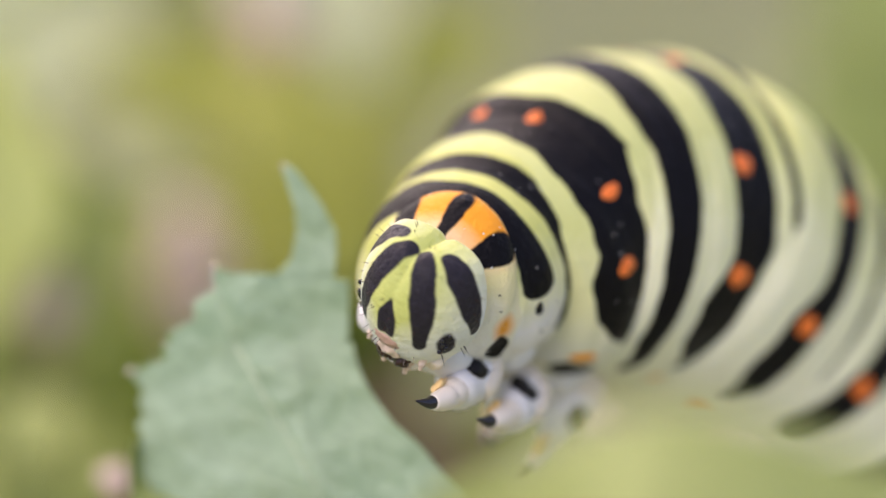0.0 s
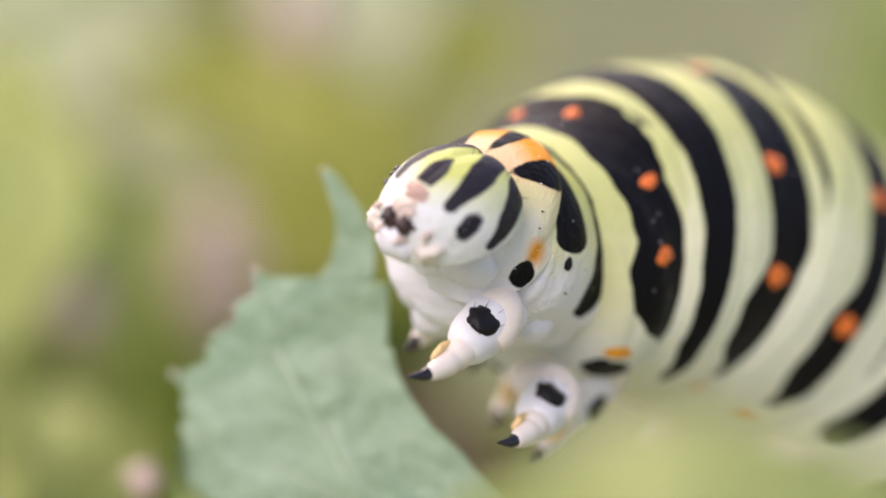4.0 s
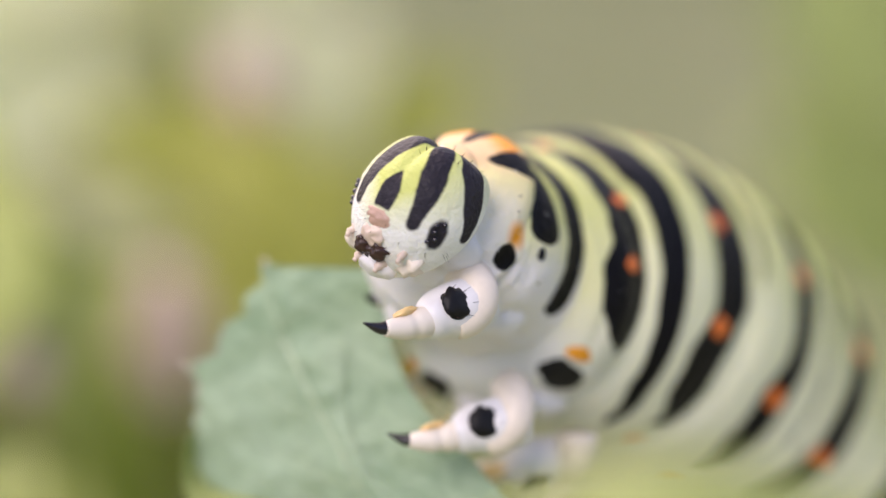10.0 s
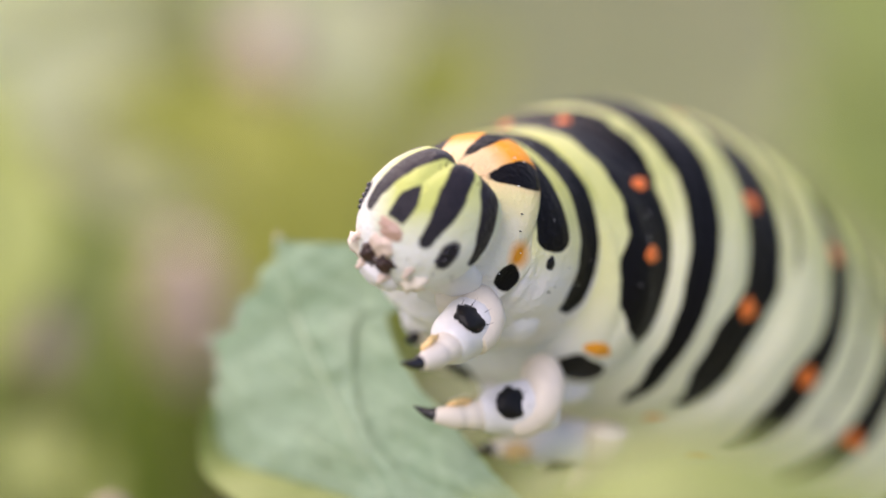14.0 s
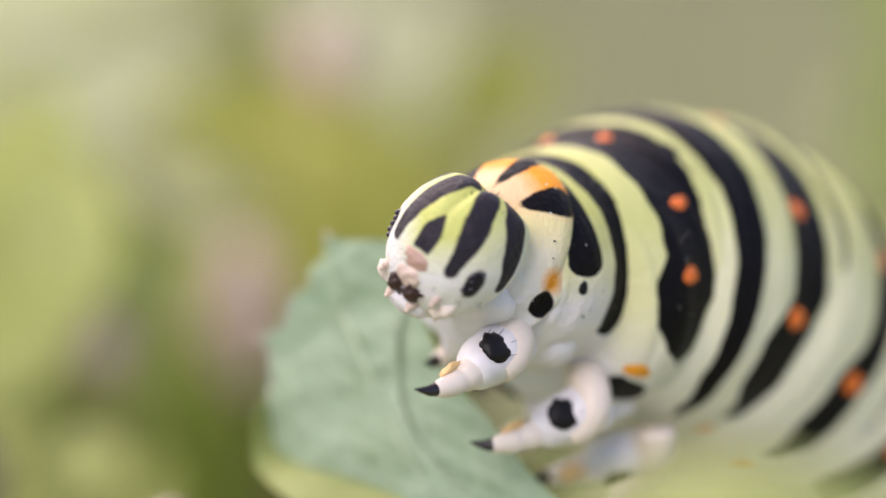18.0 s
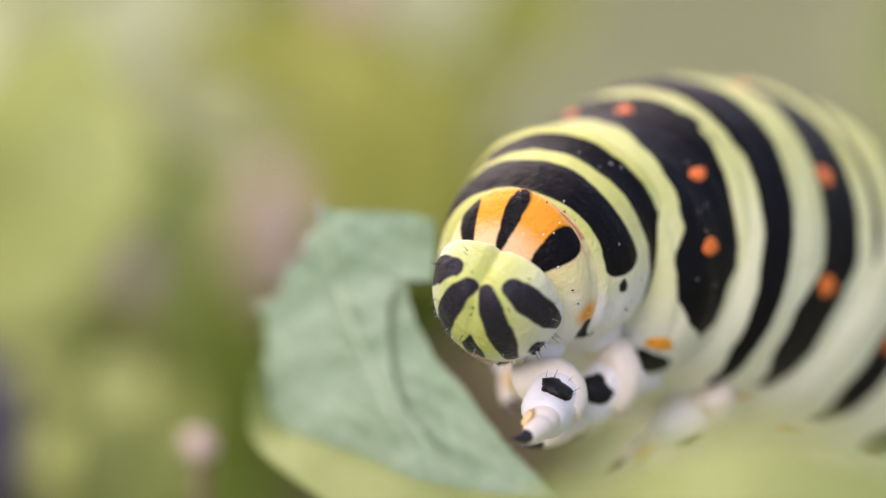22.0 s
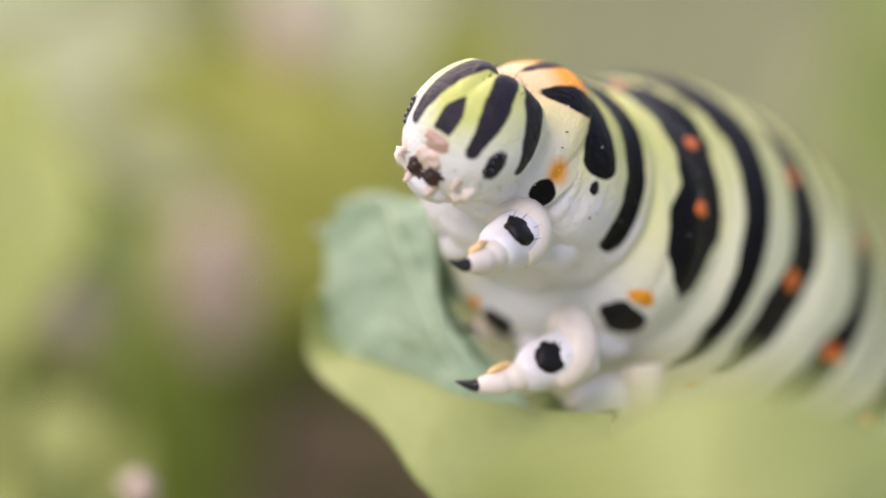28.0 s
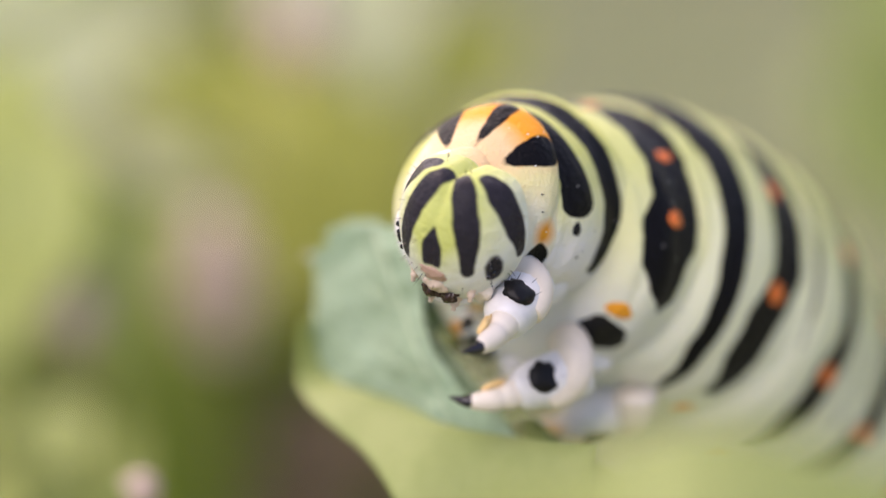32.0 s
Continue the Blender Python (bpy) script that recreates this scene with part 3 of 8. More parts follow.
def blade_mesh(name, left, right, mat, rows=70, cols=46, ragged=0.03):
    top, low = left[0][1], left[-1][1]
    verts = []
    for layer in (0.0, -0.14):
        for i in range(rows):
            y = top + (low - top) * i / (rows - 1)
            a, b = edge_at(left, y), edge_at(right, y)
            a += ragged * noise.noise(Vector((y * 5, 3, 0))) * 2
            b += ragged * noise.noise(Vector((y * 7, 9, 0))) * 2
            for j in range(cols):
                x = a + (b - a) * j / (cols - 1)
                verts.append(Vector((x, y, leaf_depth(x, y) + layer * min(1.0, 0.3 + 0.25 * min(j, cols - 1 - j)) + 0.10 * noise.noise(Vector((x * 1.5, y * 1.5, 0))) + 0.03 * noise.noise(Vector((x * 5, y * 5, 2))))) * MM)
    n = rows * cols
    faces = grid_faces(rows, cols, False)
    faces += [tuple(n + v for v in reversed(f)) for f in grid_faces(rows, cols, False)]
    rim = [j for j in range(cols)] + [i * cols + cols - 1 for i in range(1, rows)] + [(rows - 1) * cols + j for j in range(cols - 2, -1, -1)] + [i * cols for i in range(rows - 2, 0, -1)]
    for a, b in zip(rim, rim[1:] + rim[:1]):
        faces.append((b, a, a + n, b + n))
    return mesh_from(name, verts, faces, mat)


def vein(name, points, thick, parent):
    path = [Vector((p.x, p.y, leaf_depth(p.x, p.y) + 0.01 + 0.10 * noise.noise(Vector((p.x * 1.5, p.y * 1.5, 0))))) for p in smooth_path([(x, y, 0) for x, y in points], 8)]
    n = len(path)
    part("vein", tube("vein", path, [thick * (1 - 0.7 * i / (n - 1)) for i in range(n)], VEIN, 8, 0.6), parent)


def sheet(name, place, rows, cols, thick, mat):
    """A thin closed sheet; place gives mm points from two parameters 0 to 1."""
    verts = []
    for layer in (0.0, -thick):
        for i in range(rows):
            for j in range(cols):
                verts.append((place(i / (rows - 1), j / (cols - 1)) + Vector((0, 0, layer))) * MM)
    n = rows * cols
    faces = grid_faces(rows, cols, False)
    faces += [tuple(n + v for v in reversed(q)) for q in grid_faces(rows, cols, False)]
    rim = [j for j in range(cols)] + [i * cols + cols - 1 for i in range(1, rows)] + [(rows - 1) * cols + j for j in range(cols - 2, -1, -1)] + [i * cols for i in range(rows - 2, 0, -1)]
    for a, b in zip(rim, rim[1:] + rim[:1]):
        faces.append((b, a, a + n, b + n))
    return mesh_from(name, verts, faces, mat)


def curled_rim():
    inner = smooth_path([(0.14, -1.7, 0), (0.18, -2.6, 0), (0.65, -3.3, 0), (2.6, -3.7, 0), (4.5, -4.1, 0), (7.0, -4.62, 0), (10.5, -4.88, 0)], 8)
    outer = smooth_path([(0.08, -1.8, 0), (0.0, -2.75, 0), (0.35, -3.7, 0), (2.3, -4.65, 0), (4.3, -5.75, 0), (6.8, -7.6, 0), (10.5, -10.2, 0)], 8)

    def place(f, g):
        i = f * (len(inner) - 1)
        k = min(int(i), len(inner) - 2)
        a, b = inner[k].lerp(inner[k + 1], i - k), outer[k].lerp(outer[k + 1], i - k)
        p = a.lerp(b, g)
        return Vector((p.x, p.y, leaf_depth(a.x, a.y) + 0.05 + (0.4 + 1.6 * f) * g))

    return sheet("curled_rim", place, 44, 12, 0.16, LEAF_RIM)


def build_leaf():
    leaf = new("eaten_leaf")
    tagged(leaf, "blue-green toothed leaf with bitten edge under the caterpillar", "leaf")
    # outline in the leaf's own mm: origin at the pointed side tooth
    part("blade", blade_mesh("blade", [(1.10, 0.9), (0.86, 0.74), (1.02, 0.44), (0.56, 0.28), (0.0, 0.0), (0.07, -0.22), (0.34, -0.55), (0.14, -0.80), (0.36, -1.15), (0.10, -1.42), (0.30, -1.80), (0.08, -2.1), (0.25, -2.4), (0.15, -2.7), (0.6, -3.35), (2.6, -3.75), (4.5, -4.15), (6.5, -4.6), (8.0, -4.9)],
                             [(5.0, 0.9), (4.9, 0.25), (4.9, -0.5), (5.0, -1.2), (5.2, -1.8), (5.6, -2.6), (6.5, -3.6), (8.0, -4.6), (8.5, -4.9)], LEAF_BLUE), leaf)
    side = part("blade_side", blade_mesh("blade_side", [(4.9, 0.9), (4.8, 0.25), (4.8, -0.5), (4.9, -1.2), (5.1, -1.8), (5.5, -2.6), (6.4, -3.6), (7.9, -4.6), (8.4, -4.9)],
                                        [(6.2, 0.9), (6.35, 0.25), (6.75, -0.5), (7.3, -1.2), (8.0, -1.8), (8.7, -2.6), (9.6, -3.6), (10.6, -4.6), (10.9, -4.9)], LEAF_BLUE, 60, 26), leaf)
    part("curled_rim", curled_rim(), leaf, None, "pale yellow-green curled rim")
    tooth = part("blade_tooth", blade_mesh("blade_tooth", [(2.42, 2.98), (2.28, 2.70), (2.40, 2.35), (2.02, 2.16), (1.72, 1.92), (1.84, 1.55), (1.42, 1.34), (1.06, 1.12), (1.16, 0.86)],
                                           [(2.3, 2.98), (2.9, 2.80), (4.4, 2.90), (6.1, 2.6), (6.1, 1.8), (6.1, 0.86)], LEAF_BLUE, 40, 40), leaf)
    spike = part("blade_tip", blade_mesh("blade_tip", [(4.25, 5.75), (4.3, 5.5), (4.6, 4.6), (4.65, 3.9), (4.5, 3.2), (4.1, 2.70)],
                                         [(4.4, 5.75), (4.75, 5.5), (5.4, 4.6), (5.75, 3.9), (5.75, 3.2), (5.7, 2.70)], LEAF_BLUE, 40, 18), leaf)
    vein("vein", [(3.0, 0.8), (3.5, 0.0), (4.3, -1.4), (5.4, -3.2), (6.2, -4.4)], 0.085, leaf)
    vein("vein", [(3.0, 0.9), (2.65, 1.7), (2.35, 2.6)], 0.045, tooth)
    vein("vein", [(2.9, 1.1), (3.7, 1.6), (4.9, 1.9)], 0.03, tooth)
    for pts in ([(3.5, 0.0), (4.1, 0.2), (4.8, 0.5)], [(4.3, -1.4), (4.6, -1.2), (4.9, -1.1)], [(4.3, -1.4), (3.1, -1.0), (2.1, -0.4), (1.0, -0.2)],
                [(5.4, -3.2), (4.1, -2.9), (2.7, -2.2), (1.2, -1.9)], [(4.9, -2.4), (5.1, -2.2), (5.3, -2.15)], [(5.9, -4.0), (4.3, -3.7), (2.6, -3.2), (0.9, -3.0)]):
        vein("vein", pts, 0.03, leaf)
    stalk = smooth_path([(8.0, -4.8, leaf_depth(8.0, -4.8) - 0.5), (10.5, -14, -6), (14, -50, -8), (16, -118, 0)], 10)
    part("petiole", tube("petiole", stalk, [0.7 + 0.02 * i for i in range(len(stalk))], STEM, 10), leaf, None, "green leaf stalk")
    part("tooth_tip", blob("tooth_tip", (0.13, 0.10, 0.08), DRY, lump=0.7, seed=2), leaf, pose(-0.05 * MM, 0.05 * MM, leaf_depth(0, 0) * MM), "pale withered tooth tip")
    part("tooth_tip", blob("tooth_tip", (0.09, 0.10, 0.07), DRY, lump=0.7, seed=3), tooth, pose(2.44 * MM, 2.95 * MM, leaf_depth(2.45, 2.9) * MM))
    part("tooth_tip", blob("tooth_tip", (0.07, 0.09, 0.06), DRY, lump=0.7, seed=4), spike, pose(4.3 * MM, 5.7 * MM, leaf_depth(4.3, 5.7) * MM))
    rng = random.Random(2)
    for _ in range(14):
        y = rng.uniform(-4.6, -0.6)
        x = 4.9 - 0.6 * y + rng.uniform(-1.6, 0.1)
        speck = blob("dew_speck", (0.02, 0.02, 0.015), WHITE_SPECK, 6, 8, 0)
        part("dew_speck", speck, leaf, pose(x * MM, y * MM, (leaf_depth(x, y) + 0.05) * MM))
    return leaf, tooth, spike, side


def build_lobe():
    """The near lobe of the same leaf, far out of focus before the caterpillar."""
    lobe = new("near_leaf")
    tagged(lobe, "yellow-green leaf lobe close to the lens, out of focus", "leaf")
    crest = [(-98, -45), (-72, -18), (-56, -2), (-48, 15), (-40, 32), (-37, 50), (-38.5, 68), (-45, 88), (-52, 110), (-60, 140)]
    path = smooth_path([(h, k, 0) for k, h in crest], 8)

    def place(f, g):
        i = f * (len(path) - 1)
        k = min(int(i), len(path) - 2)
        c = path[k].lerp(path[k + 1], i - k)
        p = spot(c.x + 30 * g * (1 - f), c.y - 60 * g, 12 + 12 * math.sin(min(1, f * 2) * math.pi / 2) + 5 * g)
        return p + Vector((0, 0.25 * noise.noise(p * 0.4), 0))

    part("blade", sheet("blade", place, 72, 30, 0.25, LEAF_LOBE), lobe)
    stalk = smooth_path([place(0.45, 0.9) - Vector((0, 0, 1.0)), Vector((9, -30, 8)), Vector((16, -75, 2)), Vector((19, -118, 0))], 10)
    part("petiole", tube("petiole", stalk, [0.7 + 0.02 * i for i in range(len(stalk))], STEM, 10), lobe, None, "green leaf stalk")
    for f0, f1 in ((0.30, 0.42), (0.42, 0.60), (0.50, 0.85)):
        ridge = [place(f0 + (f1 - f0) * t / 9, 0.95 - 0.85 * t / 9) + Vector((0, 0, 0.1)) for t in range(10)]
        part("vein", tube("vein", ridge, [0.22 - 0.018 * t for t in range(10)], LEAF_RIM, 8), lobe)
    return lobe


# ---- plants behind ----
def leaf_blade(name, mat):
    """A unit leaf blade 1 mm long along y, folded along its midrib."""
    verts, rows, cols = [], 12, 7
    for i in range(rows):
        f = i / (rows - 1)
        w = 0.30 * math.sin(math.pi * min(1, f * 0.96 + 0.02)) ** 0.8 * (1.1 - 0.5 * f) + 0.01
        for j in range(cols):
            t = j / (cols - 1) * 2 - 1
            verts.append((t * w, f, 0.16 * abs(t) * w - 0.18 * f * f + 0.02 * math.sin(f * 14 + t)))
    return mesh_from(name, verts, grid_faces(rows, cols, False), mat)


BLADES = {}


def build_plant(label, mat, root, leaves, stem_mat=STEM):
    """A herb behind the caterpillar: a stem from root and leaves given as bearing, depth, length in mm, lean and turn."""
    if mat.name not in BLADES:
        BLADES[mat.name] = leaf_blade("leaf", mat)
    plant = new("herb_plant")
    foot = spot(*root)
    world_foot = STAGE @ (foot * MM)
    world_foot.z = 0.0
    plant.matrix_world = Matrix.Translation(world_foot)
    inv = plant.matrix_world.inverted() @ STAGE
    tagged(plant, label, "plant")
    top = max(leaves, key=lambda q: q[1])
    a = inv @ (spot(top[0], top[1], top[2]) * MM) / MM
    path = smooth_path([(0, 0, -1), (a.x * 0.25, a.y * 0.3, a.z * 0.4), tuple(a)], 8)
    part("stem", tube("stem", path, [0.9 - 0.6 * i / (len(path) - 1) for i in range(len(path))], stem_mat, 8), plant)
    for h, k, z, size, lean, turn in leaves:
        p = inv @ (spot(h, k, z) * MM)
        m = Matrix.Translation(p) @ inv.to_3x3().to_4x4() @ pose(0, 0, 0, lean, 0, turn) @ Matrix.Diagonal((size * MM, size * MM, size * MM, 1))
        part("leaf", BLADES[mat.name], plant, m)


def build_flower(h, k, z, wide, tall, mat, label, n=26, seed=0):
    """A short flower spike of many small florets on a thin stem."""
    rng = random.Random(seed)
    fl = new("flower_spike")
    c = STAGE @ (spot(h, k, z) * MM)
    fl.matrix_world = Matrix.Translation((c.x, c.y, 0))
    tagged(fl, label, "flower", group="pink flowers")
    path = smooth_path([(rng.uniform(-5, 5), rng.uniform(-3, 6), -1), (rng.uniform(-2, 2), 0, c.z / MM * 0.5), (0, 0, c.z / MM)], 8)
    part("stem", tube("stem", path, [0.55 - 0.3 * i / (len(path) - 1) for i in range(len(path))], STEM_RED, 8), fl)
    petal = blob("floret", (0.3 * wide, 0.3 * wide, 0.26 * wide), mat, 8, 10, 0.35, seed)
    for i in range(n):
        f = i / (n - 1)
        r = wide * 0.5 * math.sin(math.pi * (0.12 + 0.8 * f)) * rng.uniform(0.5, 1.0)
        t = i * 2.4
        part("floret", petal, fl, pose(r * math.cos(t) * MM, r * math.sin(t) * MM, c.z + (f - 0.5) * tall * MM, rng.uniform(-40, 40), rng.uniform(-40, 40), rng.uniform(0, 360)))


def scatter_leaves(seed, n, hs, ks, zs, sizes):
    rng = random.Random(seed)
    return [(rng.uniform(*hs), rng.uniform(*ks), rng.uniform(*zs), rng.uniform(*sizes), rng.uniform(-60, 30), rng.uniform(-80, 80)) for _ in range(n)]


def build_backdrop_plants():
    build_plant("light green leafy herb, blurred", LIGHT_LEAF, (-70, -60, -95), scatter_leaves(1, 36, (-125, -52), (14, 78), (-120, -80), (10, 18)))
    build_plant("light green leafy herb, blurred", LIGHT_LEAF, (-40, -60, -105), scatter_leaves(2, 16, (-70, -25), (25, 78), (-130, -90), (9, 15)))
    build_plant("olive green herb, blurred", OLIVE_LEAF, (-25, -60, -90), scatter_leaves(3, 18, (-52, -10), (-20, 36), (-105, -75), (9, 15)))
    build_plant("olive green herb, blurred", OLIVE_LEAF, (-50, -60, -110), scatter_leaves(9, 16, (-60, -28), (-30, 25), (-120, -100), (9, 15)))
    # the deep green of these two herbs stands in for shade between leaves
    build_plant("dark green herb with shade in its leaf colour, blurred", SHADE_LEAF, (-65, -80, -88), scatter_leaves(4, 44, (-96, -48), (-80, 2), (-100, -84), (9, 15)))
    build_plant("dark green herb with shade in its leaf colour, blurred", SHADE_LEAF, (-35, -80, -95), scatter_leaves(14, 40, (-66, -16), (-85, -22), (-105, -90), (10, 15)))
    # added leaves that only supply a dark brown patch below the leaf rim
    build_plant("brown leaves added to fill a dark brown patch, blurred", BROWN_LEAF, (-22, -90, -80), scatter_leaves(17, 12, (-36, -8), (-72, -50), (-84, -76), (7, 10)))
    build_plant("yellow-green leafy herb, blurred", MID_LEAF, (-112, -80, -50), scatter_leaves(5, 30, (-130, -93), (-46, 6), (-60, -44), (7, 11)))
    build_plant("light green leafy herb, blurred", MID_LEAF, (-98, -90, -52), scatter_leaves(6, 14, (-114, -86), (-84, -40), (-60, -44), (6, 9)))
    build_plant("green leafy herb, blurred", GREEN_LEAF, (110, -60, -120), scatter_leaves(7, 22, (92, 135), (0, 75), (-140, -100), (12, 20)))
    build_plant("pale green leafy herb, blurred", MID_LEAF, (-104, -90, -40), scatter_leaves(21, 5, (-112, -96), (-62, -38), (-46, -36), (4, 6)))
    build_flower(-57, -6, -72, 3.6, 7.5, PINK, "pale pink flower spike, blurred", seed=1)
    build_flower(-39, 50, -84, 3.0, 5.0, PINK, "pale pink flower spike, blurred", seed=2)
    build_flower(-90, -13, -46, 1.8, 2.3, PINK, "pale pink flower spike, blurred", seed=3)
    build_flower(-74, -52, -11, 0.8, 0.6, PINK, "small pink flower bud, blurred", 14, seed=4)
    build_flower(-66, 36, -110, 4.0, 6.0, MAUVE, "dull mauve flower spike, blurred", seed=5)
    build_flower(-29, 40, -110, 4.6, 6.0, MAUVE, "dull mauve flower spike, blurred", seed=6)
    build_flower(-15, 21, -95, 2.0, 2.4, PINK, "pale pink flower bud, blurred", 14, seed=7)
    thing = new("dark_stone", blob("dark_stone", (3.6, 4.0, 5.4), PURPLE, 20, 28, 0.3, 9))
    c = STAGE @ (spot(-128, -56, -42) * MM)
    thing.matrix_world = Matrix.Translation(c)
    tagged(thing, "dark purple-grey stone among the herbs, blurred", "stone")


# ---- everything ----
build_ground()
build_grass()
CAT = build_caterpillar()
LEAF, TOOTH, SPIKE, SIDE = build_leaf()
LOBE = build_lobe()
build_backdrop_plants()


def motions():
    at = pose
    walk(CAT["head"], [
        (0, at(-0.00636, 0.00452, 0.00748, 32.6, -25.6, -30.7)), (0.5, at(-0.00625, 0.00329, 0.00735, 45.6, -15.7, -20.7)), (1, at(-0.00618, 0.00316, 0.00705, 68.0, -6.0, -20.6)),
        (1.5, at(-0.00636, 0.00391, 0.00744, 73.5, -4.5, -16.9)), (2, at(-0.00653, 0.00471, 0.00816, -15.4, -18.0, -34.3)), (2.5, at(-0.00686, 0.00498, 0.00819, -23.4, -17.5, -27.1)),
        (3, at(-0.00640, 0.00541, 0.00811, 20.9, -23.8, -41.9)), (3.5, at(-0.00651, 0.00590, 0.00867, -33.4, -32.0, -33.5)), (5.5, at(-0.00654, 0.00707, 0.00782, -41.4, -33.4, -32.3)),
        (6, at(-0.00677, 0.00638, 0.00758, -25.0, -22.3, -21.9)), (6.5, at(-0.00647, 0.00724, 0.00715, -37.2, -33.4, -33.6)), (7, at(-0.00695, 0.00683, 0.00720, -27.5, -23.2, -24.1)),
        (7.5, at(-0.00684, 0.00787, 0.00654, -43.8, -32.3, -25.7)), (8, at(-0.00699, 0.00785, 0.00640, -36.9, -37.6, -8.9)), (8.5, at(-0.00672, 0.00819, 0.00636, -41.4, -33.6, -9.8)),
        (9, at(-0.00643, 0.00913, 0.00652, -47.6, -35.8, -24.4)), (9.5, at(-0.00632, 0.00844, 0.00676, -27.8, -29.4, -16.3)), (10, at(-0.00597, 0.00812, 0.00715, -10.1, -31.3, -28.6)),
        (10.5, at(-0.00599, 0.00755, 0.00744, -0.5, -31.7, -30.7)), (11, at(-0.00610, 0.00675, 0.00766, 15.0, -23.0, -36.2)), (11.5, at(-0.00612, 0.00721, 0.00800, -0.4, -26.2, -32.4)),
        (12, at(-0.00607, 0.00659, 0.00813, 15.7, -27.4, -35.8)), (12.5, at(-0.00635, 0.00733, 0.00830, -7.3, -24.5, -29.7)), (13, at(-0.00650, 0.00660, 0.00826, 2.2, -27.1, -25.3)),
        (13.5, at(-0.00623, 0.00614, 0.00810, 34.3, -24.3, -32.9)), (14, at(-0.00629, 0.00705, 0.00837, -11.4, -22.6, -35.5)), (14.5, at(-0.00659, 0.00659, 0.00833, 3.1, -21.0, -25.7)),
        (16.5, at(-0.00708, 0.00604, 0.00789, 19.3, -24.8, -29.0)), (17, at(-0.00681, 0.00553, 0.00774, 33.4, -19.5, -24.5)), (17.5, at(-0.00672, 0.00515, 0.00782, 28.6, -12.7, -20.3)),
        (18, at(-0.00697, 0.00656, 0.00804, -6.6, -23.4, -36.5)), (18.5, at(-0.00710, 0.00544, 0.00788, 25.0, -27.6, -33.5)), (19, at(-0.00720, 0.00474, 0.00773, 38.9, -22.6, -32.5)),
        (19.5, at(-0.00679, 0.00449, 0.00764, 47.0, -22.2, -26.3)), (20, at(-0.00679, 0.00539, 0.00787, 4.8, -17.7, -29.3)), (20.5, at(-0.00721, 0.00540, 0.00788, 3.6, -20.7, -28.2)),
        (21, at(-0.00705, 0.00472, 0.00770, 32.8, -26.7, -31.0)), (21.5, at(-0.00682, 0.00402, 0.00768, 41.8, -24.9, -20.2)), (22, at(-0.00661, 0.00360, 0.00746, 58.1, -18.8, -19.4)),
        (22.5, at(-0.00729, 0.00560, 0.00846, -27.0, -25.4, -32.4)), (23, at(-0.00725, 0.00523, 0.00841, 13.6, -26.4, -37.7)), (23.5, at(-0.00686, 0.00501, 0.00847, 20.9, -34.7, -29.6)),
        (24, at(-0.00705, 0.00634, 0.00901, -37.3, -25.5, -38.7)), (24.5, at(-0.00688, 0.00641, 0.00885, 11.0, -23.4, -37.2)), (26.5, at(-0.00608, 0.00806, 0.00800, -15.9, -23.9, -36.1)),
        (27, at(-0.00637, 0.00840, 0.00787, -13.9, -23.9, -33.7)), (27.5, at(-0.00616, 0.00808, 0.00795, -3.8, -20.8, -21.6)), (28, at(-0.00580, 0.00862, 0.00804, -10.8, -22.2, -33.7)),
        (28.5, at(-0.00582, 0.00889, 0.00800, -14.4, -20.2, -26.0)), (29, at(-0.00601, 0.00902, 0.00780, 1.4, -19.0, -25.8)), (29.5, at(-0.00614, 0.00774, 0.00815, 11.2, -15.7, -17.7)),
        (30, at(-0.00622, 0.00717, 0.00782, 21.4, -15.4, -20.1)), (30.5, at(-0.00571, 0.00720, 0.00759, 44.9, -27.7, -28.0)), (31, at(-0.00621, 0.00848, 0.00810, -9.8, -19.9, -22.9)),
        (31.5, at(-0.00629, 0.00734, 0.00806, 9.9, -16.0, -22.5)), (32, at(-0.00603, 0.00643, 0.00792, 24.4, -25.6, -19.7))])
